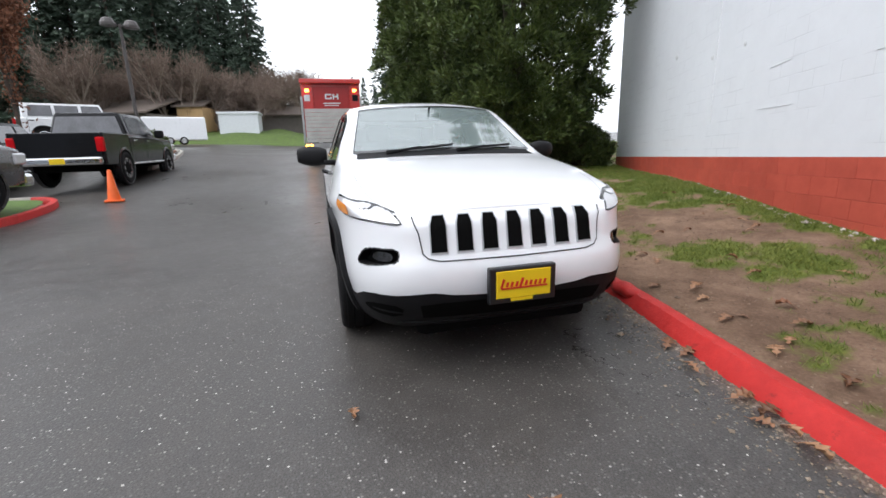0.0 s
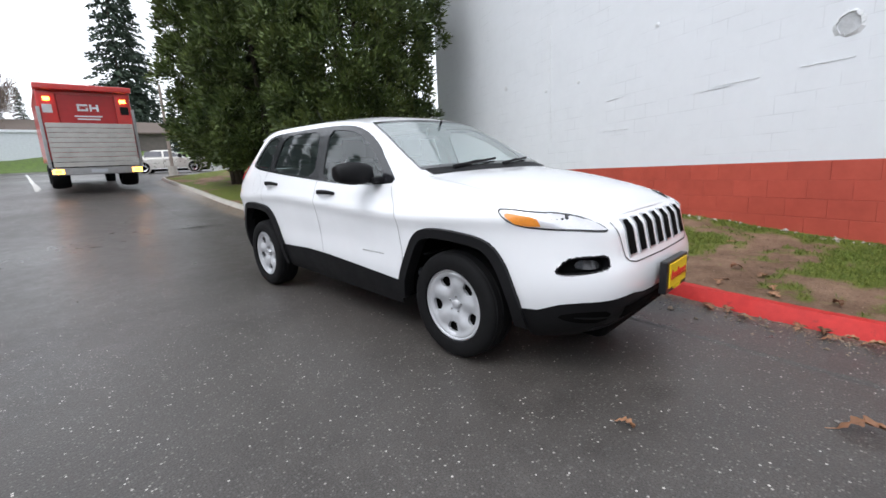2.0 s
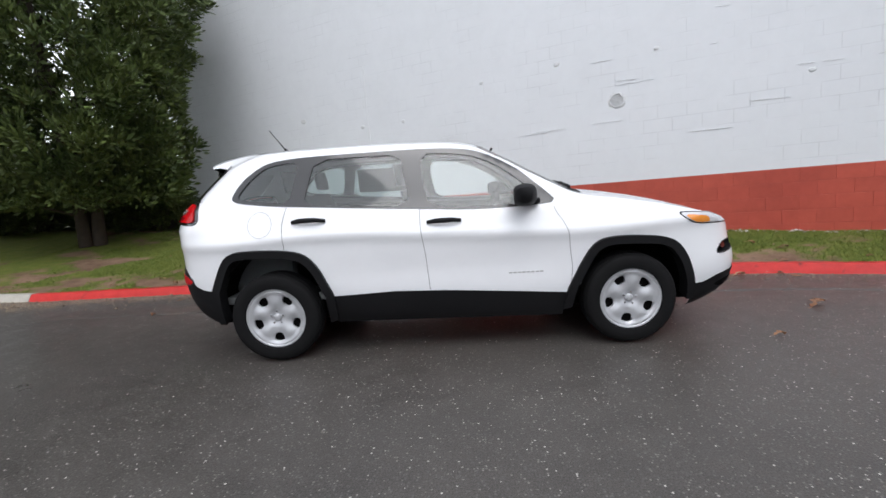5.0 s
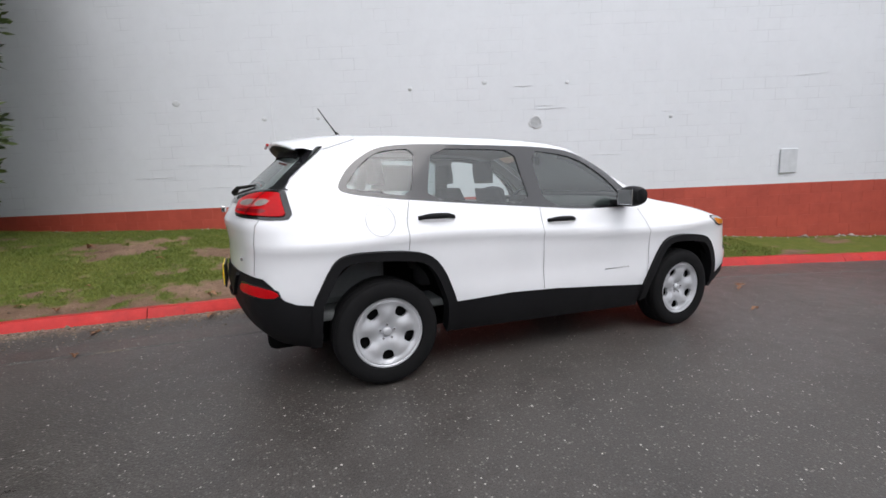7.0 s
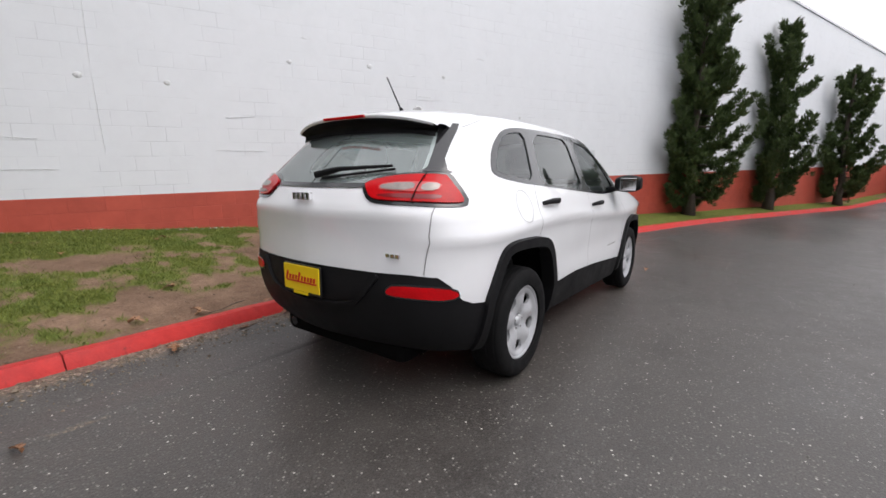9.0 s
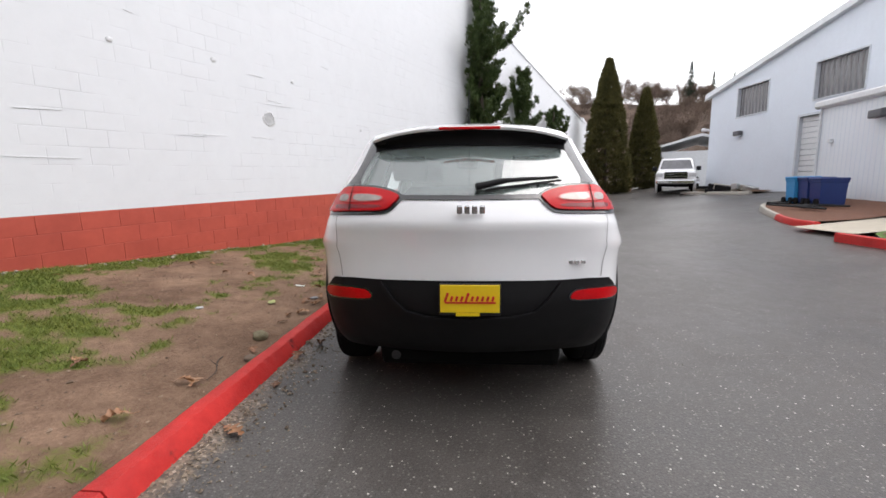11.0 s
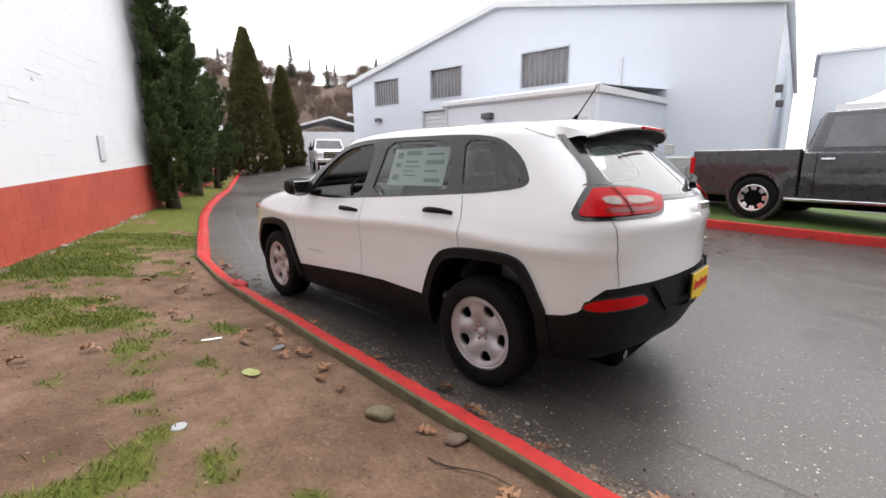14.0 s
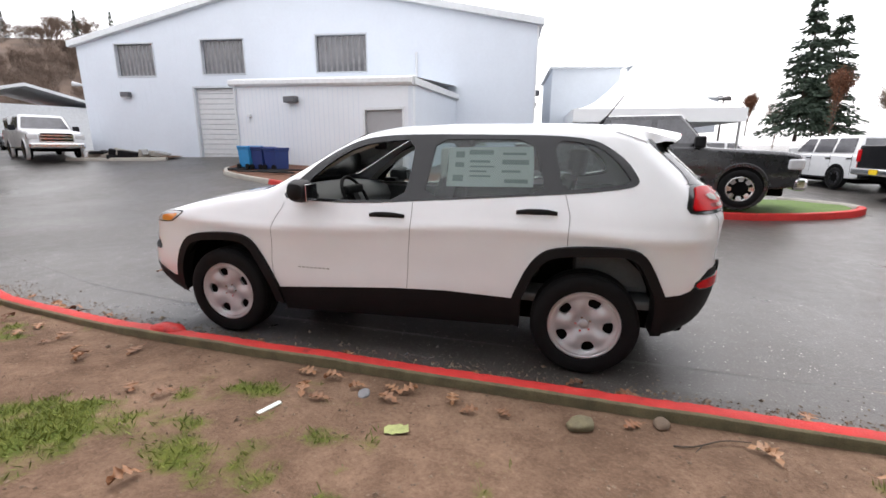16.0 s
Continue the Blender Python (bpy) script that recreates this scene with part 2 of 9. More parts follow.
PLATE_RED = plain("red_plate_ink", (0.55, 0.02, 0.015), 0.4)
PLATE_BLACK = plain("black_plate_frame", (0.012, 0.012, 0.014), 0.35)


# ---------------------------------------------------------------- building helpers
def finish(bm, name, mat, smooth=False, sharp=None):
    me = bpy.data.meshes.new(name)
    if smooth:
        for f in bm.faces:
            f.smooth = True
    bm.to_mesh(me)
    bm.free()
    if mat:
        me.materials.append(mat)
    if smooth and sharp:
        me.set_sharp_from_angle(angle=radians(sharp))
    return me


def part(name, bm, mat, parent, label="", smooth=False, sharp=None):
    ob = new(name, finish(bm, name, mat, smooth, sharp))
    ob.parent = parent
    if label:
        tagged(ob, label)
    return ob


def thing(name, label, category, m=None, group="", kind=""):
    ob = new(name)
    if m is not None:
        ob.matrix_basis = m
    return tagged(ob, label, category, group, kind)


def solid(name, bm, mat, label="", category="", group="", kind="", m=None, smooth=False, sharp=None):
    ob = new(name, finish(bm, name, mat, smooth, sharp))
    if m is not None:
        ob.matrix_basis = m
    return tagged(ob, label, category, group, kind)


def box(bm, x0, x1, y0, y1, z0, z1, bevel=0.0, m=None):
    r = bmesh.ops.create_cube(bm, size=1.0)
    vs = r["verts"]
    mm = Matrix.Translation(((x0 + x1) / 2, (y0 + y1) / 2, (z0 + z1) / 2)) @ Matrix.Diagonal((abs(x1 - x0), abs(y1 - y0), abs(z1 - z0), 1))
    bmesh.ops.transform(bm, matrix=(m @ mm) if m is not None else mm, verts=vs)
    if bevel:
        es = list({e for v in vs for e in v.link_edges})
        bmesh.ops.bevel(bm, geom=es, offset=bevel, segments=2, affect="EDGES", profile=0.5)


def rod(bm, a, b, r0, r1=None, seg=10):
    a, b = Vector(a), Vector(b)
    d = b - a
    if d.length < 1e-6:
        return
    m = Matrix.Translation((a + b) / 2) @ d.to_track_quat("Z", "Y").to_matrix().to_4x4()
    bmesh.ops.create_cone(bm, cap_ends=True, segments=seg, radius1=r0, radius2=r0 if r1 is None else r1, depth=d.length, matrix=m)


def lathe(bm, profile, seg=40, m=None):
    """Turn (radius, height) pairs round the z axis."""
    rings = []
    for r, h in profile:
        rings.append([bm.verts.new((r * math.cos(2 * math.pi * i / seg), r * math.sin(2 * math.pi * i / seg), h)) for i in range(seg)])
    for a, b in zip(rings, rings[1:]):
        for i in range(seg):
            bm.faces.new((a[i], a[(i + 1) % seg], b[(i + 1) % seg], b[i]))
    if m is not None:
        bmesh.ops.transform(bm, matrix=m, verts=[v for r in rings for v in r])
    return rings


def loft(bm, rings, closed=True, caps=True):
    vs = [[bm.verts.new(p) for p in r] for r in rings]
    k = len(vs[0])
    for a, b in zip(vs, vs[1:]):
        for i in range(k if closed else k - 1):
            bm.faces.new((a[i], a[(i + 1) % k], b[(i + 1) % k], b[i]))
    if caps and closed:
        bm.faces.new(vs[0][::-1])
        bm.faces.new(vs[-1])
    return vs


def curve_fn(points):
    """A smooth monotone-safe curve through a few (x, y) pairs."""
    xs = np.array([p[0] for p in points], float)
    ys = np.array([p[1] for p in points], float)
    d = np.diff(ys) / np.diff(xs)
    s = np.zeros(len(xs))
    s[0], s[-1] = d[0], d[-1]
    for i in range(1, len(xs) - 1):
        s[i] = 0 if d[i - 1] * d[i] <= 0 else 2 * d[i - 1] * d[i] / (d[i - 1] + d[i])

    def f(x):
        x = min(max(x, xs[0]), xs[-1])
        i = int(min(np.searchsorted(xs, x, side="right") - 1, len(xs) - 2))
        h = xs[i + 1] - xs[i]
        t = (x - xs[i]) / h
        return float((2 * t**3 - 3 * t * t + 1) * ys[i] + (t**3 - 2 * t * t + t) * h * s[i] + (3 * t * t - 2 * t**3) * ys[i + 1] + (t**3 - t * t) * h * s[i + 1])
    return f


def inside(poly, x, y):
    hit = False
    j = len(poly) - 1
    for i in range(len(poly)):
        (xi, yi), (xj, yj) = poly[i], poly[j]
        if (yi > y) != (yj > y) and x < (xj - xi) * (y - yi) / (yj - yi) + xi:
            hit = not hit
        j = i
    return hit


def smooth_outline(pts, step=0.03, rounds=2, closed=True):
    """Chaikin corner cutting, then resample."""
    for _ in range(rounds):
        out = []
        k = len(pts)
        for i in range(k if closed else k - 1):
            a, b = pts[i], pts[(i + 1) % k]
            out += [(0.75 * a[0] + 0.25 * b[0], 0.75 * a[1] + 0.25 * b[1]), (0.25 * a[0] + 0.75 * b[0], 0.25 * a[1] + 0.75 * b[1])]
        pts = out if closed else [pts[0], *out, pts[-1]]
    res = []
    k = len(pts)
    for i in range(k if closed else k - 1):
        a, b = pts[i], pts[(i + 1) % k]
        n = max(1, int(math.hypot(b[0] - a[0], b[1] - a[1]) / step))
        res += [(a[0] + (b[0] - a[0]) * q / n, a[1] + (b[1] - a[1]) * q / n) for q in range(n)]
    if not closed:
        res.append(pts[-1])
    return res


def offset_outline(poly, d):
    """Grow (d > 0) or shrink a closed outline."""
    area = sum(a[0] * b[1] - b[0] * a[1] for a, b in zip(poly, poly[1:] + poly[:1]))
    sg = 1 if area > 0 else -1
    out = []
    k = len(poly)
    for i in range(k):
        p, a, b = poly[i], poly[i - 1], poly[(i + 1) % k]
        tx, ty = b[0] - a[0], b[1] - a[1]
        ln = math.hypot(tx, ty) or 1
        out.append((p[0] + sg * ty / ln * d, p[1] - sg * tx / ln * d))
    return out


# ---------------------------------------------------------------- ground and large structure
def ground_z(x, y):
    """The yard: level round the car, climbing along the road behind it and towards the far side."""
    a = max(0.0, -x - 5.2)
    b = min(a, 14.0)
    zx = 0.0635 * b * b / (b + 1.2) + 0.02 * max(0.0, a - 14.0)
    zx += 0.03 * min(max(0.0, -y - 3.5), 5.0) * min(1.0, a / 2.5)
    zy = 0.13 * min(max(0.0, -y - 5.2), 1.8) + 0.10 * min(max(0.0, -y - 7.0), 8.0)
    f = min(1.0, max(0.0, (-y - 5.5) / 4.5))
    dip = 0.55 * math.exp(-((x + 11.0) / 4.5) ** 2) * f * f * (3 - 2 * f)
    return zx + zy * (0.32 + 0.68 * min(1.0, max(0.0, (x + 4.0) / 7.0))) - dip


kerb_y = curve_fn([(-60, 40.0), (-20.1, 9.0), (-19.9, 5.0), (-19.3, 3.0), (-18.3, 2.24), (-12.7, 1.84), (-9, 1.57), (-7, 1.5), (-5.3, 1.48), (-3.3, 1.42), (-1.5, 1.37), (0, 1.32), (1.6, 1.26), (2.8, 1.11), (3.5, 1.01), (4.3, 0.78), (5.2, 0.52), (6.2, 0.2), (8.1, -0.38), (12, -1.8), (19.3, -4.9), (38, -13.0), (60, -22)])


def wall_y(x):
    return 3.235 - 0.4297 * (x - 2.81)


def lawn_z(x, y):
    d = max(0.0, y - kerb_y(x) - 0.05)
    lump = 0.025 * noise.noise((x * 0.9, y * 0.9, 3.0)) + 0.012 * noise.noise((x * 3.1, y * 3.1, 7.0))
    return ground_z(x, y) + 0.082 - 0.01 * min(1, max(0, x - 1.6)) + min(0.105 * d, 0.40) + lump * min(1, d * 3)


def spread(lo, hi, near_lo, near_hi, near, far):
    """Grid lines, close together in the middle and wider apart outside."""
    out = list(np.arange(near_lo, near_hi, near))
    v, st = near_hi, near
    while v < hi:
        out.append(v)
        st = min(far, st * 1.25)
        v += st
    out.append(hi)
    v, st = near_lo, near
    while v > lo:
        st = min(far, st * 1.25)
        v -= st
        out.insert(0, max(v, lo))
    return out


def build_ground():
    xs = spread(-700, 700, -34, 40, 0.8, 60)
    ys = spread(-700, 700, -20, 14, 0.8, 60)
    bm = bmesh.new()
    vs = [[bm.verts.new((x, y, ground_z(x, y) + 0.006 * noise.noise((x * 0.4, y * 0.4, 1)))) for y in ys] for x in xs]
    for i in range(len(xs) - 1):
        for j in range(len(ys) - 1):
            bm.faces.new((vs[i][j], vs[i + 1][j], vs[i + 1][j + 1], vs[i][j + 1]))
    return solid("ground", bm, ASPHALT, "wet dark grey asphalt yard with pale stone chips", "ground", kind="structure", smooth=True)


build_ground()


def turf_cover(x, y):
    """How much turf is left on the worn lawn, about 0 to 1."""
    y0 = kerb_y(x)
    y1 = max(y0 + 0.6, wall_y(x)) if x > -7.5 else y0 + 5
    far = min(1.0, max(0.0, (y - y0) / (y1 - y0)))
    n = 0.5 + 0.75 * noise.noise((x * 0.85, y * 1.1, 3.3)) + 0.45 * noise.noise((x * 2.4, y * 2.6, 9.1)) + 0.42 * noise.noise((x * 6.5, y * 6.5, 1.7)) + 0.2 * noise.noise((x * 15, y * 15, 4.2))
    d = y - y0
    bare = 0.62 * math.exp(-((d - 0.15) / 0.75) ** 2) * math.exp(-((x + 0.4) / 3.4) ** 4)
    hollow = 0.34 * math.exp(-((x + 0.6) / 1.7) ** 2 - ((y - 3.0) / 0.8) ** 2)
    tail = 0.14 * min(1, max(0, (-x - 2.9) / 1.2))
    ahead = 0.20 * min(1, max(0, (x - 2.8) / 1.2))
    strip = 0.55 * max(0.0, 1 - abs(far - 0.97) / 0.13) if x > -7 else 0.0
    return n - bare - hollow + tail + ahead + strip + 0.08


def build_lawn():
    bm = bmesh.new()
    lay = bm.verts.layers.float.new("turf")
    xs = list(np.arange(-19.95, -18.2, 0.05)) + list(np.arange(-18.2, -8, 0.4)) + list(np.arange(-8, -5, 0.15)) + list(np.arange(-5, 5, 0.06)) + list(np.arange(5, 9, 0.15)) + list(np.arange(9, 40, 0.6))
    rows = []
    for x in xs:
        y0 = kerb_y(x) + 0.034
        y1 = max(y0 + 0.25, wall_y(x) + 0.1) if x > -7.5 else 15.0
        row = []
        for k in range(61):
            f = (k / 60) ** 1.15
            y = y0 + (y1 - y0) * f
            v = bm.verts.new((x, y, lawn_z(x, y)))
            v[lay] = turf_cover(x, y)
            row.append(v)
        rows.append(row)
    for a, b in zip(rows, rows[1:]):
        for k in range(60):
            bm.faces.new((a[k], b[k], b[k + 1], a[k + 1]))
    return solid("lawn", bm, EARTH, "worn lawn with bare brown earth and green patches", "lawn", kind="structure", smooth=True)


build_lawn()


def sweep_kerb(name, path, width, height, mat, parent, label="", worn_back=True, foot=0.0):
    """A kerb with rounded top edges along (x, y, z) points; the road lies on the right of the way."""
    bm = bmesh.new()
    rings = []
    for i, p in enumerate(path):
        a, b = path[max(0, i - 1)], path[min(len(path) - 1, i + 1)]
        t = Vector((b[0] - a[0], b[1] - a[1], 0)).normalized()
        n = Vector((-t.y, t.x, 0))
        h = height(p[0]) if callable(height) else height
        chip = 0.009 * noise.noise((p[0] * 19, p[1] * 19, 3.0)) + 0.007 * noise.noise((p[0] * 41, p[1] * 41, 6.0))
        prof = [(foot, -0.15), (foot, 0.0), (foot * 0.5 + 0.016, h * 0.55), (0.034 + chip * 0.6, h - 0.014 + 0.4 * chip), (0.046 + chip, h), (width - 0.022, h), (width - 0.006, h - 0.008), (width, h - 0.022), (width, -0.15)]
        j = 0.006 * noise.noise((p[0] * 2.3, p[1] * 2.3, 5.0)) + 0.003 * noise.noise((p[0] * 11, p[1] * 11, 2.0))
        w = 0.006 * noise.noise((p[0] * 3.7, p[1] * 3.7, 8.0))
        rings.append([Vector(p) + n * (o + w) + Vector((0, 0, q + (j if q > 0 else 0))) for o, q in prof])
    vs = loft(bm, rings)
    low = {v for r in vs for v in (r[-1], r[-2], r[-3], r[-4])} if worn_back else set()
    for f in bm.faces:
        if all(v in low for v in f.verts):
            f.material_index = 1
    ob = part(name, bm, mat, parent, label, smooth=True, sharp=28)
    ob.data.materials.append(MOSSY)
    return ob


MOSSY = plain("mossy_concrete", (0.115, 0.100, 0.055), 0.95, vary=0.5, scale=9, relief=0.9)


def kerb_paint():
    """Red road paint, scuffed to pale concrete and darkened by tyre marks."""
    m, n, l, p = material("worn_red_kerb_paint")
    v = coords(n, l)
    big, mid, fine = noise_tex(n, l, v, 1.7, 4), noise_tex(n, l, v, 11, 5, 0.7), noise_tex(n, l, v, 70, 4, 0.7)
    red = mix(n, l, 0.5, ramp(n, l, big, [(0.3, (0.36, 0.015, 0.014)), (0.7, (0.56, 0.032, 0.027))]), ramp(n, l, mid, [(0.3, (0.32, 0.014, 0.013)), (0.7, (0.58, 0.036, 0.03))]))
    scuff = ramp(n, l, mid, [(0.66, (0, 0, 0)), (0.74, (1, 1, 1))])
    spot = mix(n, l, 1.0, scuff, ramp(n, l, fine, [(0.45, (0, 0, 0)), (0.6, (1, 1, 1))]), "MULTIPLY")
    grime = ramp(n, l, noise_tex(n, l, v, 4.3, 5, 0.75), [(0.30, (1, 1, 1)), (0.40, (0, 0, 0))])
    l.new(mix(n, l, grime, mix(n, l, spot, red, (0.42, 0.20, 0.16)), (0.16, 0.016, 0.014)), p.inputs["Base Color"])
    l.new(ramp(n, l, big, [(0.3, (0.45,) * 3), (0.7, (0.7,) * 3)]), p.inputs["Roughness"])
    p.inputs["Specular IOR Level"].default_value = 0.3
    bump(n, l, p, mix(n, l, 0.5, mid, fine), 0.8, 0.010)
    return m


KERB_RED = kerb_paint()


def kerb_height(x):
    return 0.147 - 0.027 * min(1, max(0, (x - 1.6) / 0.8))


def build_kerb():
    kerb = thing("kerb", "long curved kerb painted worn red beside the lawn", "kerb", kind="structure")
    edges = [-19.93, -18.3, -14.5, -11.5, -8.4, -5.6, -3.05, -0.62, 1.62, 3.9, 6.3, 9.2, 12.4, 16, 20, 25, 31, 38]
    for a, b in zip(edges, edges[1:]):
        n = max(8, int((b - a) / 0.025)) if abs(a) < 7 else max(8, int((b - a) / 0.2)) if a > -19 else 60
        pts = []
        gap = 0.004 if b < 1.5 or a > 1.7 else -0.004
        for i in range(n + 1):
            x = a + gap + (b - a - 2 * gap) * i / n
            y = kerb_y(x) - 0.11
            pts.append((x, y, ground_z(x, y)))
        red = a > -5.7
        sweep_kerb("kerb_section", pts, 0.148, kerb_height, KERB_RED if red else CONCRETE, kerb, "" if red else "bare grey concrete kerb section", foot=-0.04)
    # a painted lump of mortar bridges one joint
    bm = bmesh.new()
    bmesh.ops.create_icosphere(bm, subdivisions=3, radius=1.0, matrix=Matrix.Translation((1.60, kerb_y(1.6) - 0.055, 0.13)) @ Matrix.Diagonal((0.15, 0.075, 0.05, 1)))
    for v in bm.verts:
        v.co += v.normal * 0.014 * noise.noise(v.co * 14)
    part("mortar_lump", bm, KERB_RED, kerb, smooth=True)


build_kerb()


def gutter_z(x, d):
    """Silt and gravel banked against the kerb foot; d is the way out from the kerb face."""
    top = 0.048 * min(1, max(0, (2.6 - x) / 1.0)) + 0.012
    q = max(0.0, 1 - d / 0.42)
    return 0.003 + top * q * q * (3 - 2 * q) + 0.004 * noise.noise((x * 9, d * 9, 4.0)) * q


def build_gutter():
    bm = bmesh.new()
    lay = bm.verts.layers.float.new("silt")
    rows = []
    for x in [*np.arange(-18.2, -9, 0.15), *np.arange(-9, 12, 0.06)]:
        row = []
        for k in range(15):
            wide = 1.0 + 0.9 * min(1.0, max(0.0, (-x - 4.5) / 2.0))
            d = wide * 0.75 * k / 14 - 0.02
            y = kerb_y(x) - 0.11 - d
            vv = bm.verts.new((x, y, ground_z(x, y) + (gutter_z(x, d) if k < 14 else -0.02)))
            spot = 0.55 * math.exp(-((x + 3.15) / 0.16) ** 2 - ((y - 0.60) / 0.06) ** 2)
            vv[lay] = spot + 0.47 * math.exp(-(d / (0.2 * wide ** 1.6)) ** 2) * (1.0 if x < 1 else 0.85) * (1.25 if x < -2.2 else 1.0)
            row.append(vv)
        rows.append(row)
    for a, b in zip(rows, rows[1:]):
        for k in range(14):
            bm.faces.new((a[k], a[k + 1], b[k + 1], b[k]))
    solid("gutter", bm, ASPHALT, "damp tan silt and gravel along the kerb foot", "gutter", kind="structure", smooth=True)


build_gutter()


ROOF_METAL = plain("white_roof_trim", (0.66, 0.68, 0.70), 0.45, vary=0.1)

# the tall block building beside the car
WALL_M = pose(2.81, 3.235, 0, 0, -1.74, -23.25)


def build_block_building():
    hall = thing("block_building", "tall windowless white block building with a red painted base", "building", WALL_M, kind="structure")
    bm = bmesh.new()

    def crest(x):
        return 7.62 - 0.07 * x
    loft(bm, [[(x, 0.02, 1.075), (x, 0.02, crest(x)), (x, 12, crest(x)), (x, 12, 1.075)] for x in (-10.6, 34)])
    part("wall_upper", bm, WALL_WHITE, hall, "white painted block wall with chipped joints")
    bm = bmesh.new()
    box(bm, -10.6, 34, 0.022, 11.98, -1.2, 1.074)
    part("wall_base", bm, WALL_RED, hall, "brick-red painted block base")
    bm = bmesh.new()
    loft(bm, [[(x, -0.02, crest(x)), (x, -0.02, crest(x) + 0.08), (x, 12.1, crest(x) + 0.08), (x, 12.1, crest(x))] for x in (-10.65, 34.05)])
    part("coping", bm, ROOF_METAL, hall)
    # cover plate and patches on the wall
    bm = bmesh.new()
    box(bm, 4.56, 4.88, -0.012, 0.018, 1.27, 1.71, 0.008)
    part("cover_plate", bm, plain("grey_plate_paint", (0.56, 0.58, 0.60), 0.5), hall, "pale grey metal cover plate")
    return hall


hall = build_block_building()
SIDING = plain("pale_blue_siding_paint", (0.64, 0.69, 0.76), 0.5, vary=0.05, scale=0.6)


# ---------------------------------------------------------------- the parked white car
nose_x = curve_fn([(0.2, 1.95), (0.28, 2.10), (0.36, 2.20), (0.46, 2.25), (0.55, 2.265), (0.63, 2.255), (0.70, 2.225), (0.78, 2.205), (0.87, 2.185), (0.92, 2.155), (0.97, 2.10), (1.02, 2.01), (1.12, 1.95), (1.7, 1.9)])
tail_x = curve_fn([(0.2, 1.98), (0.30, 2.09), (0.40, 2.19), (0.52, 2.24), (0.66, 2.262), (0.74, 2.255), (0.90, 2.25), (1.0, 2.262), (1.05, 2.272), (1.08, 2.258), (1.17, 2.21), (1.30, 2.075), (1.40, 1.965), (1.47, 1.885), (1.54, 1.81), (1.7, 1.64)])
half_w = curve_fn([(0.2, 0.80), (0.30, 0.855), (0.42, 0.885), (0.55, 0.903), (0.70, 0.909), (0.82, 0.913), (0.885, 0.922), (0.915, 0.934), (0.93, 0.933), (0.965, 0.918), (1.03, 0.895), (1.10, 0.868), (1.16, 0.842), (1.30, 0.788), (1.45, 0.73), (1.54, 0.695), (1.60, 0.675), (1.7, 0.62)])
top_z = curve_fn([(-2.3, 1.525), (-1.92, 1.55), (-1.6, 1.58), (-1.1, 1.595), (-0.5, 1.597), (-0.1, 1.585), (0.17, 1.553), (0.40, 1.452), (0.62, 1.326), (0.80, 1.227), (0.957, 1.150), (1.05, 1.128), (1.3, 1.088), (1.47, 1.058), (1.6, 1.033), (1.8, 0.988), (1.9, 0.963), (2.0, 0.933), (2.1, 0.908), (2.3, 0.888)])
low_z = curve_fn([(-2.3, 0.36), (-2.0, 0.33), (-1.7, 0.30), (0.0, 0.27), (1.6, 0.24), (1.9, 0.235), (2.3, 0.27)])

# unit plan outline: front half c^5.4 + s^5.6 = 1, rear half a gentle bow with tight corners
_front = [((math.cos(a)) ** (2 / 5.4), (math.sin(a)) ** (2 / 5.6)) for a in np.linspace(0, math.pi / 2, 400)]
_corner = smooth_outline([(0.0, 1.0), (-0.45, 1.0), (-0.68, 0.993), (-0.80, 0.968), (-0.865, 0.922), (-0.91, 0.845), (-0.942, 0.74), (-0.966, 0.55), (-0.983, 0.36), (-0.996, 0.15), (-1.0, 0.0)], 0.006, 3, closed=False)
_rear = [_corner[int(round(k * (len(_corner) - 1) / 399))] for k in range(400)]
_plan = np.array(_front + _rear[1:])
_len = np.concatenate([[0], np.cumsum(np.hypot(np.diff(_plan[:, 0]) * 2.28, np.diff(_plan[:, 1]) * 0.92))])
U_END = float(_len[-1])


def unit(u):
    return float(np.interp(u, _len, _plan[:, 0])), float(np.interp(u, _len, _plan[:, 1]))


def u_of_c(c):
    return float(np.interp(-c, -_plan[:, 0], _len))


def side(x, z):
    """Shell coordinates of a place on the car's flank."""
    return u_of_c(x / (nose_x(z) if x > 0 else tail_x(z))), z


def fore(y, z):
    s = min(1, abs(y) / half_w(z))
    return float(np.interp(s, _plan[:400, 1], _len[:400])), z


def aft(y, z):
    s = min(1, abs(y) / half_w(z))
    return float(np.interp(-s, -_plan[399:, 1], _len[399:])), z


def top_of(u):
    c, s = unit(u)
    x = c * (2.25 if c > 0 else 2.1)
    z = top_z(x)
    for _ in range(4):
        z = top_z(c * (nose_x(z) if c > 0 else tail_x(z)))
    return z


_us = np.linspace(0, U_END, 240)
_tops = np.array([top_of(u) for u in _us])


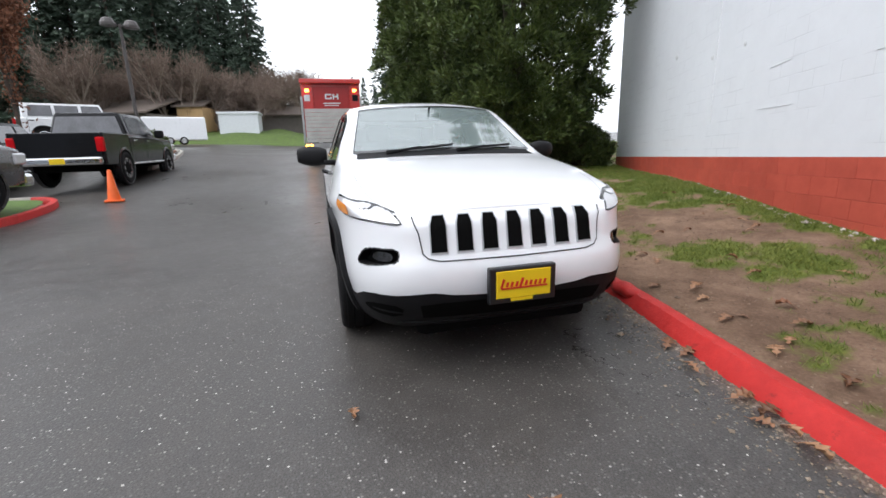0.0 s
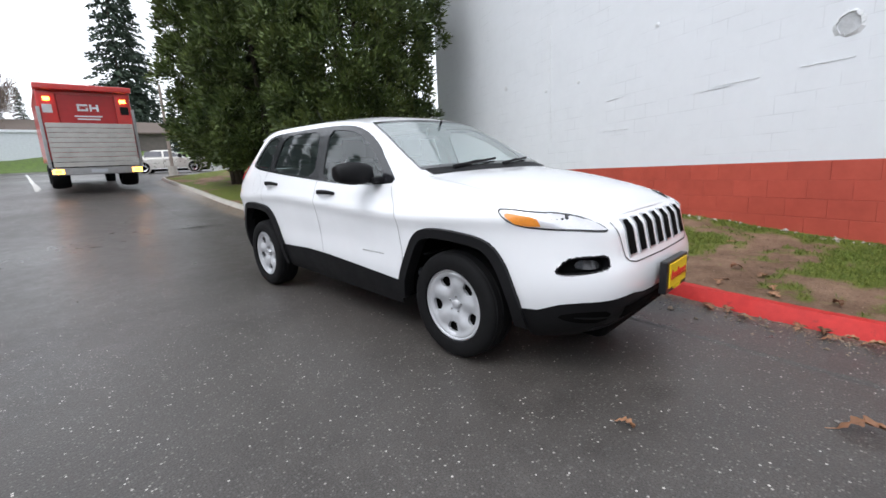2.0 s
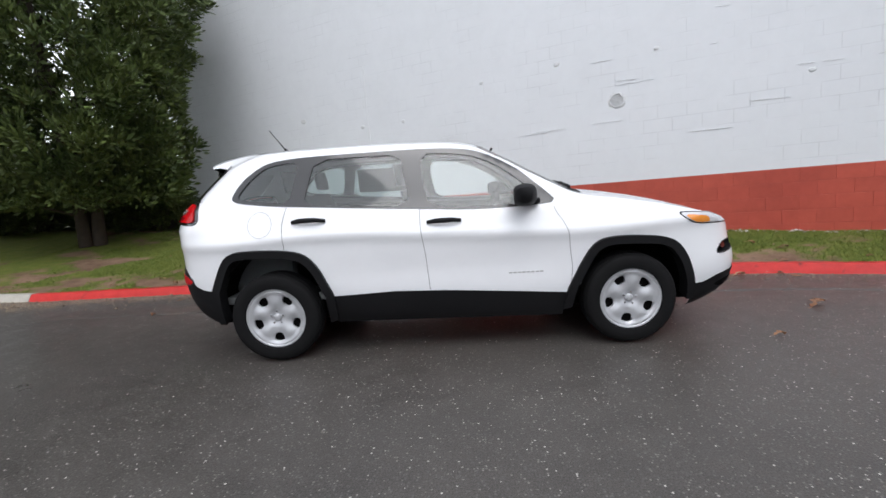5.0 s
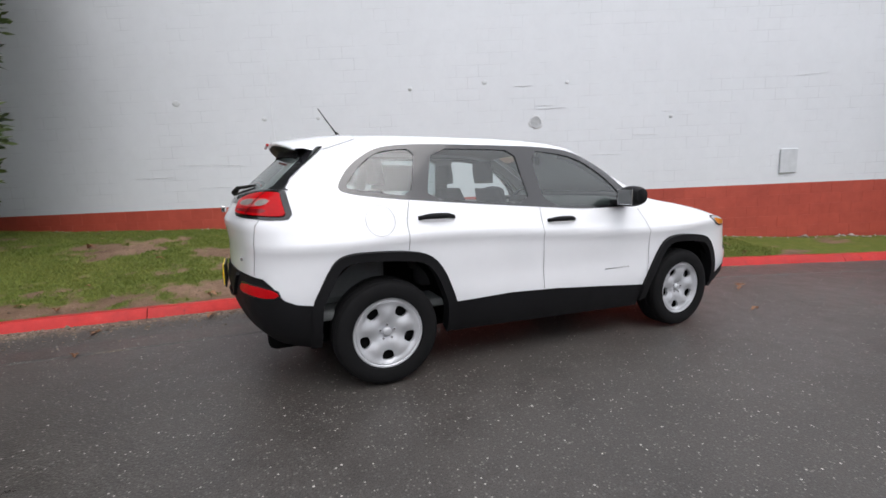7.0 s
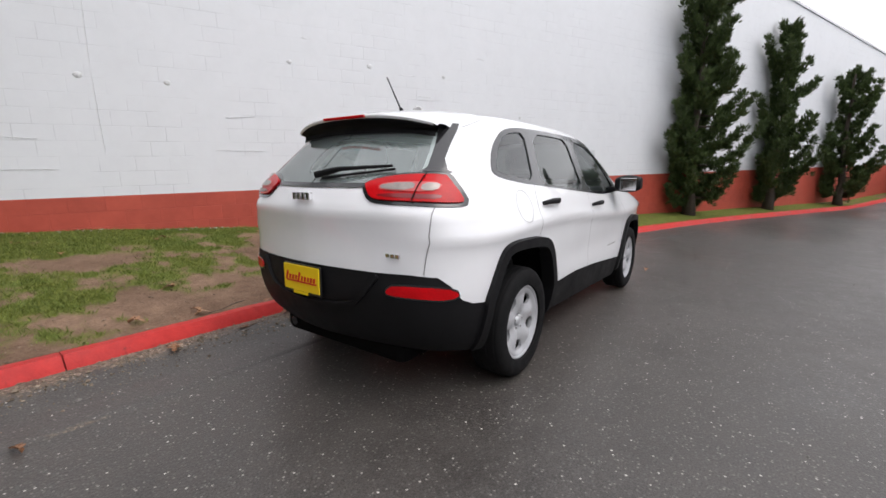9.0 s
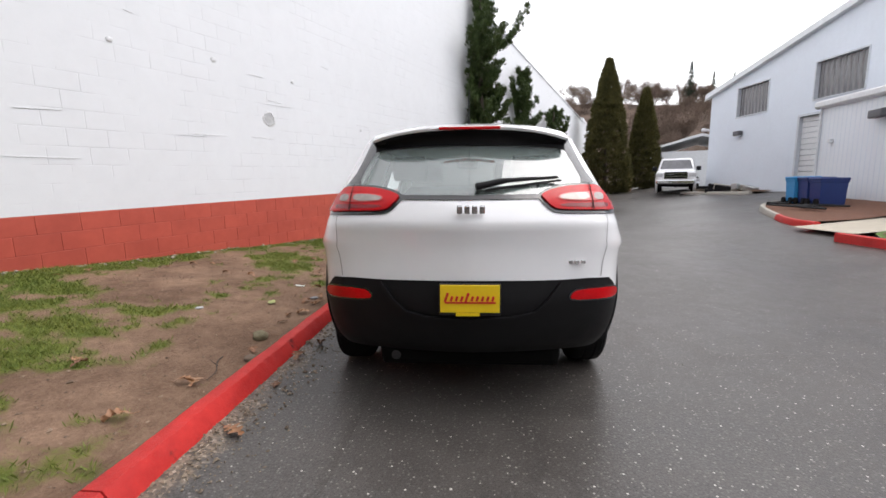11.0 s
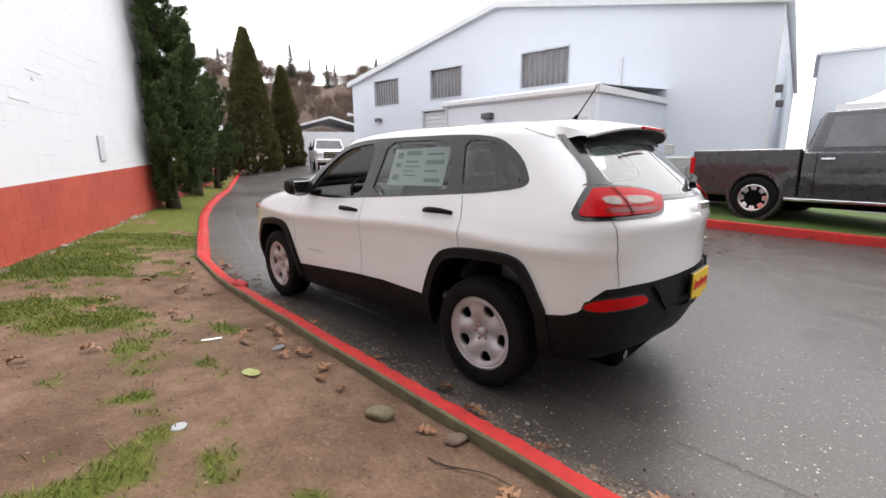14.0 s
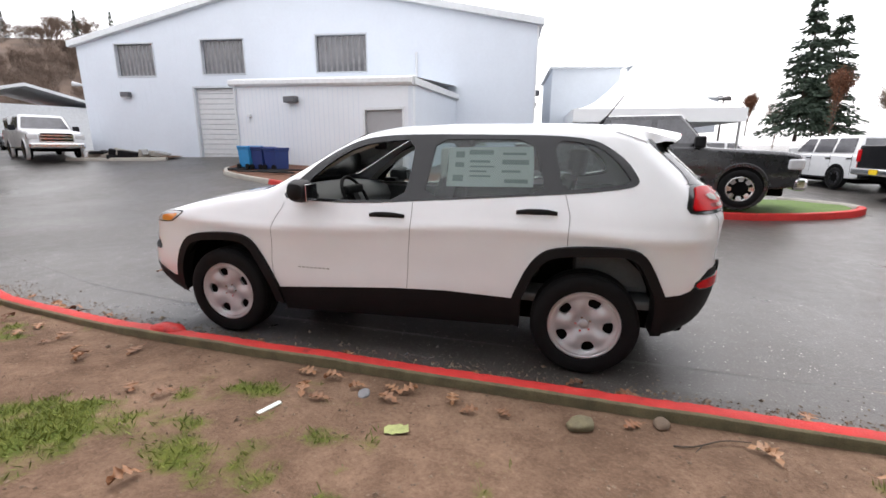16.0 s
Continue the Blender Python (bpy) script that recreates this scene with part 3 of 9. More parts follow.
def shell(u, z, sgn=1, off=0.0):
    """A place on the body's skin, off metres outwards."""
    def raw(u, z):
        c, s = unit(u)
        zt = float(np.interp(u, _us, _tops))
        rr = 0.075
        k = min(1.0, max(0.0, (z - (zt - rr)) / rr))
        pull = rr * 0.75 * (1 - math.sqrt(max(0.0, 1 - k * k)))
        a = nose_x(z) if c > 0 else tail_x(z)
        # the crease along the doors climbs towards the tail
        x = c * a
        w = half_w(z + 0.055 * x * math.exp(-(x / 1.3) ** 4))
        # doors are hollowed a little below the crease
        w -= 0.012 * math.exp(-((z - 0.66) / 0.12) ** 2) * math.exp(-((c * 2.3) / 0.9) ** 4)
        return Vector((c * (a - pull * abs(c) ** 3), s * (w - pull), z))
    p = raw(u, z)
    if off:
        e = 0.004
        du = raw(min(U_END, u + e), z) - raw(max(0, u - e), z)
        dz = raw(u, z + e) - raw(u, z - e)
        n = dz.cross(du)
        if n.length > 1e-9:
            n.normalize()
            if n.y * p.y + n.x * p.x < 0:
                n = -n
            p = p + n * off
    return Vector((p.x, p.y * sgn, p.z))


from mathutils.geometry import delaunay_2d_cdt


def cdt(outer, inner, grid, extra=()):
    """Triangulate the inside of an outline with a filling grid and constraint lines."""
    pts, edges = [], []

    def add(poly, closed=True):
        k0 = len(pts)
        pts.extend(Vector(p) for p in poly)
        k = len(poly)
        edges.extend((k0 + i, k0 + (i + 1) % k) for i in range(k if closed else k - 1))
    add(outer)
    for h in inner:
        add(h)
    for e in extra:
        add(e, False)
    for p in grid:
        if inside(outer, *p):
            pts.append(Vector(p))
    v, e, f, *_ = delaunay_2d_cdt(pts, edges, [], 1, 1e-5)
    return v, f


def patch(name, outline, mat, parent, holes=(), step=0.04, off=0.004, lip=0.0, sides=(1, -1), label="", fn=shell, smooth=True, join=False):
    """A piece of the skin inside an outline, as its own mesh, with an edge folded inwards by lip."""
    us = [p[0] for p in outline]
    zs = [p[1] for p in outline]
    grid = [(a, b) for a in np.arange(min(us) + step / 2, max(us), step) for b in np.arange(min(zs) + step / 2, max(zs), step)]
    v, f = cdt(outline, holes, grid)
    made = []
    bm = bmesh.new()
    for sgn in sides:
        if not join:
            bm = bmesh.new()
        vs = [bm.verts.new(fn(p[0], p[1], sgn, off)) for p in v]
        low = {}
        for t in f:
            c = (sum(v[i][0] for i in t) / 3, sum(v[i][1] for i in t) / 3)
            if not inside(outline, *c) or any(inside(h, *c) for h in holes):
                continue
            bm.faces.new([vs[i] for i in (t if sgn > 0 else t[::-1])])
        if lip:
            bm.edges.ensure_lookup_table()
            idx = {vs[i]: i for i in range(len(vs))}
            rim = [e for e in bm.edges if len(e.link_faces) == 1 and e.verts[0] in idx and e.verts[1] in idx]
            if join:
                rim = [e for e in rim if not (abs(e.verts[0].co.y) < 0.002 and abs(e.verts[1].co.y) < 0.002)]
            for e in rim:
                q = []
                for w in (e.verts[0], e.verts[1]):
                    if w not in low:
                        p = v[idx[w]]
                        low[w] = bm.verts.new(fn(p[0], p[1], sgn, off - lip))
                    q.append(low[w])
                bm.faces.new((e.verts[1], e.verts[0], q[0], q[1]))
        if join and sgn != sides[-1]:
            continue
        if join:
            bmesh.ops.remove_doubles(bm, verts=bm.verts, dist=0.0012)
        bmesh.ops.delete(bm, geom=[w for w in bm.verts if not w.link_faces], context="VERTS")
        bmesh.ops.recalc_face_normals(bm, faces=bm.faces)
        lean = 0.0
        if join:
            bmesh.ops.reverse_faces(bm, faces=[q for q in bm.faces if q.normal.dot(Vector((q.calc_center_median().x * 0.4, q.calc_center_median().y, q.calc_center_median().z - 0.7))) < 0])
        for q in bm.faces:
            c = q.calc_center_median()
            lean += q.calc_area() * (q.normal.dot(Vector((c.x * 0.2, c.y, c.z - 0.7))) if fn is shell else q.normal.y)
        if lean < 0:
            bmesh.ops.reverse_faces(bm, faces=bm.faces)
        made.append(part(name, bm, mat, parent, label, smooth=smooth, sharp=40))
    return made


def strip(pts, width):
    """A thin closed outline round a line in shell coordinates."""
    a, b = [], []
    for i, p in enumerate(pts):
        q, r = pts[max(0, i - 1)], pts[min(len(pts) - 1, i + 1)]
        tx, ty = r[0] - q[0], r[1] - q[1]
        ln = math.hypot(tx, ty) or 1
        a.append((p[0] - ty / ln * width / 2, p[1] + tx / ln * width / 2))
        b.append((p[0] + ty / ln * width / 2, p[1] - tx / ln * width / 2))
    return a + b[::-1]


# outlines on the skin
ARCH_R = [side(x, z) for x, z in smooth_outline([(-0.885, 0.18), (-0.887, 0.5), (-0.917, 0.575), (-0.979, 0.722), (-1.051, 0.812), (-1.12, 0.848), (-1.24, 0.868), (-1.36, 0.876), (-1.5, 0.878), (-1.59, 0.872), (-1.655, 0.846), (-1.706, 0.774), (-1.765, 0.655), (-1.8, 0.58), (-1.81, 0.18)], 0.03, 1)]
ARCH_F = [side(x, z) for x, z in smooth_outline([(0.8, 0.18), (0.84, 0.431), (0.897, 0.55), (0.956, 0.66), (1.02, 0.765), (1.092, 0.815), (1.19, 0.828), (1.3, 0.828), (1.42, 0.818), (1.54, 0.802), (1.63, 0.765), (1.7, 0.68), (1.745, 0.58), (1.79, 0.43), (1.8, 0.18)], 0.03, 1)]
WELL_R = [side(x, z) for x, z in smooth_outline([(-0.94, 0.15), (-0.94, 0.486), (-0.967, 0.552), (-1.019, 0.685), (-1.082, 0.767), (-1.144, 0.799), (-1.252, 0.814), (-1.359, 0.821), (-1.484, 0.825), (-1.566, 0.823), (-1.625, 0.8), (-1.669, 0.733), (-1.719, 0.625), (-1.75, 0.558), (-1.755, 0.15)], 0.03, 1)]
WELL_F = [side(x, z) for x, z in smooth_outline([(0.855, 0.15), (0.895, 0.425), (0.948, 0.529), (0.999, 0.626), (1.053, 0.721), (1.117, 0.766), (1.204, 0.775), (1.301, 0.773), (1.407, 0.765), (1.514, 0.754), (1.595, 0.723), (1.656, 0.646), (1.695, 0.557), (1.735, 0.424), (1.745, 0.15)], 0.03, 1)]
DLO = [side(x, z) for x, z in smooth_outline([(0.8, 1.1), (0.7, 1.2), (0.598, 1.288), (0.534, 1.348), (0.368, 1.45), (0.2, 1.515), (0.02, 1.538), (-0.21, 1.546), (-0.6, 1.544), (-1.05, 1.54), (-1.24, 1.528), (-1.36, 1.505), (-1.45, 1.455), (-1.54, 1.385), (-1.6, 1.3), (-1.615, 1.255), (-1.56, 1.226), (-1.34, 1.197), (-1.175, 1.182), (-0.65, 1.142), (-0.225, 1.11), (0.16, 1.083), (0.4, 1.082), (0.62, 1.086)], 0.025, 1)]
PANE_F = [side(x, z) for x, z in smooth_outline([(0.66, 1.11), (0.6, 1.21), (0.438, 1.352), (0.233, 1.466), (0.014, 1.502), (-0.185, 1.512), (-0.175, 1.3), (-0.13, 1.118), (0.2, 1.102), (0.45, 1.102)], 0.025, 1)]
PANE_R = [side(x, z) for x, z in smooth_outline([(-0.335, 1.512), (-0.6, 1.516), (-0.975, 1.512), (-1.03, 1.33), (-1.06, 1.185), (-0.7, 1.16), (-0.27, 1.13), (-0.31, 1.35)], 0.025, 1)]
PANE_Q = [side(x, z) for x, z in smooth_outline([(-1.1, 1.508), (-1.27, 1.497), (-1.37, 1.472), (-1.47, 1.395), (-1.55, 1.3), (-1.565, 1.262), (-1.5, 1.245), (-1.34, 1.224), (-1.17, 1.205), (-1.13, 1.36)], 0.025, 1)]
HEAD = smooth_outline([side(1.655, 0.966), side(1.74, 0.965), side(1.83, 0.955), fore(0.74, 0.940), fore(0.66, 0.912), fore(0.605, 0.872), fore(0.587, 0.850), fore(0.66, 0.857), fore(0.735, 0.868), side(1.96, 0.872), side(1.79, 0.882), side(1.705, 0.922)], 0.02, 1)
HEAD_EDGE = offset_outline(HEAD, 0.006)
FOG = smooth_outline([fore(0.76, 0.728), fore(0.69, 0.731), fore(0.615, 0.730), fore(0.61, 0.70), fore(0.62, 0.664), fore(0.70, 0.652), fore(0.785, 0.632), fore(0.806, 0.645), fore(0.79, 0.685)], 0.02, 1)
TAIL = smooth_outline([side(-1.885, 1.10), side(-1.893, 1.16), side(-1.905, 1.222), aft(0.70, 1.245), aft(0.55, 1.242), aft(0.43, 1.224), aft(0.355, 1.192), aft(0.36, 1.172), aft(0.415, 1.115), aft(0.47, 1.104), aft(0.64, 1.10), side(-1.95, 1.09)], 0.02, 1)
TAIL_EDGE = offset_outline(TAIL, 0.008)
REFLECTOR = smooth_outline([aft(0.52, 0.672), aft(0.565, 0.702), aft(0.78, 0.695), aft(0.825, 0.66), aft(0.80, 0.632), aft(0.66, 0.645), aft(0.53, 0.65)], 0.02, 1)

BORDER = [fore(0, 0.472), fore(0.2, 0.475), fore(0.35, 0.488), fore(0.45, 0.508), fore(0.52, 0.506), fore(0.62, 0.498), fore(0.735, 0.492), fore(0.785, 0.474), fore(0.808, 0.438), side(1.88, 0.428), side(1.79, 0.424), side(1.3, 0.42), side(0.84, 0.432), side(0.41, 0.466), side(-0.05, 0.50), side(-0.44, 0.514), side(-0.68, 0.505), side(-0.887, 0.499), side(-1.3, 0.54), side(-1.806, 0.583), side(-1.89, 0.594), side(-1.955, 0.622), side(-2.013, 0.70), side(-2.06, 0.745), aft(0.64, 0.756), aft(0.45, 0.755), aft(0, 0.763)]


def resample(line, step):
    out = []
    for a, b in zip(line, line[1:]):
        n = max(1, int(math.hypot(b[0] - a[0], b[1] - a[1]) / step))
        out += [(a[0] + (b[0] - a[0]) * k / n, a[1] + (b[1] - a[1]) * k / n) for k in range(n)]
    return out + [line[-1]]


BORDER = resample(BORDER, 0.03)
_bu, _bz = np.array([p[0] for p in BORDER]), np.array([p[1] for p in BORDER])
REAR_HOLE_HALF = [aft(y, z) for y, z in ((0.0, 1.195), (0.48, 1.20), (0.60, 1.26), (0.56, 1.38), (0.52, 1.46), (0.0, 1.47))]

car = thing("car", "white compact crossover estate car parked at the red kerb", "car")


def cap_point(u, w, off=0.0):
    """Bonnet, windscreen and roof: a crowned strip between the two upper edges of the flanks."""
    e = shell(u, float(np.interp(u, _us, _tops)))
    k = min(1.0, e.y / 0.45)
    crown = curve_fn([(-2.3, 0.03), (-1.9, 0.045), (-1.4, 0.047), (0.0, 0.047), (0.17, 0.042), (0.4, 0.025), (0.9, 0.018), (1.2, 0.03), (1.8, 0.035), (2.05, 0.02), (2.3, 0.0)])(e.x) * k
    bow = curve_fn([(-2.3, 0.0), (-0.6, 0.0), (0.0, 0.02), (0.25, 0.06), (0.9, 0.09), (1.1, 0.07), (1.6, 0.03), (2.0, 0.0), (2.3, 0.0)])(e.x) * k
    return Vector((e.x + bow * (1 - w * w), e.y * w, e.z + crown * (1 - abs(w) ** 2.6) + off))


def islands(bm):
    """Split a mesh into its connected pieces."""
    left, out = set(bm.verts), []
    while left:
        seed = left.pop()
        grp, todo = {seed}, [seed]
        while todo:
            for e in todo.pop().link_edges:
                for w in e.verts:
                    if w not in grp:
                        grp.add(w)
                        todo.append(w)
        left -= grp
        nb = bmesh.new()
        new_v = {w: nb.verts.new(w.co) for w in grp}
        for f in {f for w in grp for f in w.link_faces}:
            nb.faces.new([new_v[w] for w in f.verts])
        if nb.faces:
            out.append(nb)
    return out


def build_body():
    du = 0.035
    u_ws0, u_ws1 = side(0.90, top_z(0.90))[0], side(0.24, top_z(0.24))[0]
    n0, n1, n2 = int(u_ws0 / du), int((u_ws1 - u_ws0) / du), int((U_END - u_ws1) / du)
    ring = list(np.linspace(0, u_ws0, n0 + 1)) + list(np.linspace(u_ws0, u_ws1, n1 + 1))[1:] + list(np.linspace(u_ws1, U_END, n2 + 1))[1:]
    tops = [(u, float(np.interp(u, _us, _tops))) for u in ring]
    lows = [(u, low_z(shell(u, 0.3).x)) for u in ring]
    right = [(U_END, z) for z in np.arange(lows[-1][1] + 0.04, tops[-1][1] - 0.02, 0.04)]
    left = [(0.0, z) for z in np.arange(tops[0][1] - 0.04, lows[0][1] + 0.02, -0.04)]
    outer = lows + right + tops[::-1] + left
    grid = [(u, z) for u in ring[1:-1] for z in np.arange(0.26, 1.62, 0.03)]
    grid = [(u, z) for u, z in grid if z > np.interp(u, [p[0] for p in lows], [p[1] for p in lows]) + 0.015 and z < np.interp(u, _us, _tops) - 0.012]
    grid += [(u, np.interp(u, _us, _tops) - d) for u in ring[1:-1] for d in (0.008,)]
    rear_hole = REAR_HOLE_HALF
    arches = [[p for p in a] for a in (ARCH_R, ARCH_F)]
    cuts = [offset_outline(DLO, -0.012), HEAD, FOG, TAIL]
    border = BORDER
    v, f = cdt(outer, cuts, grid, [border, *[a + a[:1] for a in arches], rear_hole])
    rear_poly = [*rear_hole, (U_END + 0.001, 1.47), (U_END + 0.001, 1.195)]
    white, black = bmesh.new(), bmesh.new()
    for sgn in (1, -1):
        wv, bv = {}, {}
        for t in f:
            c = (sum(v[i][0] for i in t) / 3, sum(v[i][1] for i in t) / 3)
            if not inside(outer, *c) or any(inside(h, *c) for h in cuts) or any(inside(a, *c) for a in arches) or inside(rear_poly, *c):
                continue
            low = c[1] < np.interp(c[0], _bu, _bz)
            bm, vd = (black, bv) if low else (white, wv)
            q = []
            for i in t:
                if i not in vd:
                    vd[i] = bm.verts.new(shell(v[i][0], v[i][1], sgn, 0.006 if low else 0.0))
                q.append(vd[i])
            bm.faces.new(q if sgn > 0 else q[::-1])
    # bonnet and roof
    cols = [-1, -0.985, -0.96, -0.92, -0.8, -0.65, -0.5, -0.35, -0.2, 0, 0.2, 0.35, 0.5, 0.65, 0.8, 0.92, 0.96, 0.985, 1]
    g = [[white.verts.new(cap_point(u, w)) for w in cols] for u in ring]
    for i in range(len(ring) - 1):
        screen = u_ws0 - 1e-6 <= ring[i] < u_ws1 - 1e-6
        for j in range(len(cols) - 1):
            if screen and abs(cols[j] + cols[j + 1]) / 2 < 0.92:
                continue
            white.faces.new((g[i][j], g[i + 1][j], g[i + 1][j + 1], g[i][j + 1]))
    for bm in (white, black):
        bmesh.ops.remove_doubles(bm, verts=bm.verts, dist=0.0008)
        bmesh.ops.dissolve_degenerate(bm, edges=bm.edges, dist=0.0004)
        bmesh.ops.recalc_face_normals(bm, faces=bm.faces)
    part("body", white, CAR_WHITE, car, "glossy white painted body shell", smooth=True, sharp=38)
    for piece in islands(black):
        part("lower_cladding", piece, BLACK_PLASTIC, car, "black grained plastic bumpers and sills", smooth=True, sharp=38)
    # windscreen
    rows = [u for u in ring if u_ws0 - 0.02 <= u <= u_ws1 + 0.02]
    bm = bmesh.new()
    ws = [[bm.verts.new(cap_point(u, w, 0.004)) for w in np.linspace(-0.935, 0.935, 17)] for u in rows]
    for a, b in zip(ws, ws[1:]):
        for j in range(16):
            bm.faces.new((a[j], a[j + 1], b[j + 1], b[j]))
    ob = part("windscreen", bm, GLASS_CLEAR, car, "clear windscreen reflecting sky and trees", smooth=True)
    ob.visible_shadow = False
    # black border round the windscreen
    bm = bmesh.new()
    for us, wss in (((rows[0], rows[1]), np.linspace(-0.94, 0.94, 25)), ((rows[-2], rows[-1]), np.linspace(-0.94, 0.94, 25))):
        q = [[bm.verts.new(cap_point(u, w, 0.007)) for w in wss] for u in us]
        for j in range(len(wss) - 1):
            bm.faces.new((q[0][j], q[1][j], q[1][j + 1], q[0][j + 1]))
    for w0, w1 in ((-0.94, -0.925), (0.925, 0.94)):
        q = [[bm.verts.new(cap_point(u, w, 0.007)) for w in (w0, w1)] for u in rows]
        for a, b in zip(q, q[1:]):
            bm.faces.new((a[0], b[0], b[1], a[1]))
    bmesh.ops.recalc_face_normals(bm, faces=bm.faces)
    part("windscreen_seal", bm, BLACK_GLOSS, car, smooth=True)


build_body()
patch("window_frame", DLO, BLACK_GLOSS, car, holes=[PANE_F, PANE_R, PANE_Q], off=0.003, lip=0.02, label="gloss black window surround")
for nm, outl, gl in (("front_door_window", PANE_F, GLASS_SIDE), ("rear_door_window", PANE_R, GLASS_SIDE), ("quarter_window", PANE_Q, GLASS_SIDE)):
    # the driver's window is wound down
    for ob in patch(nm, offset_outline(outl, 0.006), gl, car, off=-0.004, step=0.08, sides=(-1,) if nm == "front_door_window" else (1, -1)):
        ob.visible_shadow = False
for arch, well in ((ARCH_R, WELL_R), (ARCH_F, WELL_F)):
    def ring_patch(arch=arch, well=well):
        zmin = 0.30
        a = [p for p in offset_outline(arch, 0.006) if p[1] > zmin]
        w = [p for p in well if p[1] > zmin]
        mid = sum(q[0] for q in a) / len(a)
        a.sort(key=lambda p: math.atan2(p[1] - 0.45, p[0] - mid))
        w.sort(key=lambda p: math.atan2(p[1] - 0.45, p[0] - mid))

        def from_low(k):
            i = max(range(len(k)), key=lambda j: (k[(j + 1) % len(k)][0] - k[j][0]) ** 2 + (k[(j + 1) % len(k)][1] - k[j][1]) ** 2)
            return k[i + 1:] + k[:i + 1]
        a, w = from_low(a), from_low(w)
        return a + w[::-1]
    patch("wheel_arch_flare", ring_patch(), BLACK_PLASTIC, car, off=0.028, lip=0.09, step=0.05)


def wheel(parent, x, sgn, turn=0.0):
    """Road tyre on a five-spoke silver steel wheel."""
    hub = new("wheel")
    hub.parent = parent
    hub.matrix_basis = pose(x, sgn * 0.79, 0.350) @ (Matrix.Identity(4) if sgn > 0 else pose(0, 0, 0, 0, 0, 180))
    tagged(hub, "five-spoke silver steel wheel with black tyre")
    face = pose(0, 0, 0, -90)  # the turning axis lies along +y
    bm = bmesh.new()
    prof = [(0.225, 0.085), (0.232, 0.098), (0.245, 0.107), (0.275, 0.114), (0.31, 0.113), (0.335, 0.106), (0.347, 0.096), (0.352, 0.086), (0.352, 0.078), (0.358, 0.074),
            (0.360, 0.04), (0.354, 0.036), (0.354, 0.030), (0.361, 0.026), (0.361, -0.02), (0.355, -0.024), (0.355, -0.03), (0.36, -0.034), (0.357, -0.08), (0.34, -0.10), (0.30, -0.11), (0.22, -0.10)]
    lathe(bm, [(a * 0.948 if a > 0.24 else a, b) for a, b in prof], 64, face)
    part("tyre", bm, RUBBER, hub, smooth=True, sharp=50)
    bm = bmesh.new()
    lathe(bm, [(0.19, -0.09), (0.20, 0.0), (0.204, 0.07), (0.212, 0.088), (0.222, 0.096), (0.230, 0.092), (0.232, 0.08)], 64, face)
    part("rim", bm, SILVER, hub, smooth=True)
    holes = []
    for k in range(5):
        a0 = math.radians(-90 + 72 * k + turn)
        holes.append([(r * math.cos(a0 + da), r * math.sin(a0 + da)) for r, da in [q for q in ((0.122, -0.15), (0.122, 0.15), (0.135, 0.24), (0.165, 0.26), (0.182, 0.21), (0.187, 0.0), (0.182, -0.21), (0.165, -0.26), (0.135, -0.24))]])
    holes = [smooth_outline(h, 0.012, 1) for h in holes]
    disc = [(0.213 * math.cos(t), 0.213 * math.sin(t)) for t in np.linspace(0, 2 * math.pi, 73)[:-1]]

    def dish(u, z, s, off):
        r, a = math.hypot(u, z), math.atan2(z, u)
        spoke = 0.5 - 0.5 * math.cos(5 * (a - math.radians(-90 + turn)))
        h = 0.072 + 0.018 * math.exp(-((r - 0.205) / 0.02) ** 2) - 0.022 * math.exp(-(r / 0.06) ** 4)
        h += (0.028 * spoke - 0.010) * math.exp(-((r - 0.135) / 0.05) ** 2)
        return Vector((u, h + off, z))
    patch("spokes", disc, SILVER, hub, holes=holes, step=0.014, off=0.0, lip=0.02, sides=(1,), fn=dish)
    # near-black disc in place of the shade behind the spokes
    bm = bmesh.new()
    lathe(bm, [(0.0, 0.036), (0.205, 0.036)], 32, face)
    part("wheel_backing", bm, SHADE_BLACK, hub)
    bm = bmesh.new()
    lathe(bm, [(0.0, 0.072), (0.022, 0.072), (0.029, 0.066), (0.030, 0.045)], 24, face)
    part("centre_cap", bm, SILVER, hub, smooth=True)
    for k in range(5):
        a = math.radians(90 + 72 * k + turn)
        bm = bmesh.new()
        rod(bm, (0.048 * math.cos(a), 0.04, 0.048 * math.sin(a)), (0.048 * math.cos(a), 0.068, 0.048 * math.sin(a)), 0.010, 0.008, 6)
        part("wheel_nut", bm, CHROME, hub)
    return hub


for wx, sg, tn in ((1.314, -1, 8), (-1.354, -1, 0), (1.314, 1, 20), (-1.352, 1, -14)):
    wheel(car, wx, sg, tn)

# wells, underbody, cabin; wells and underside carry their shade as near-black colour
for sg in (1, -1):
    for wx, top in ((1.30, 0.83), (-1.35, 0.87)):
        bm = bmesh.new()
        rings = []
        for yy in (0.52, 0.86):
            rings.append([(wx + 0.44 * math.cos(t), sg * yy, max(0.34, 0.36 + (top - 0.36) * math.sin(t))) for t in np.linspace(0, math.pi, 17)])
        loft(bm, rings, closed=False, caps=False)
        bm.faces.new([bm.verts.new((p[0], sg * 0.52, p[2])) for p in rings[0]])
        part("wheel_well", bm, SHADE_BLACK, car)
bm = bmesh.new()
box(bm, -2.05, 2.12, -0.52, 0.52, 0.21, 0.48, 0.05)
part("underbody", bm, SHADE_BLACK, car)
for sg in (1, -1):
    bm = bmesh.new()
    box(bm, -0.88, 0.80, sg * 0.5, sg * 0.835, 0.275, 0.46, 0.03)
    part("sill_floor", bm, SHADE_BLACK, car)
bm = bmesh.new()
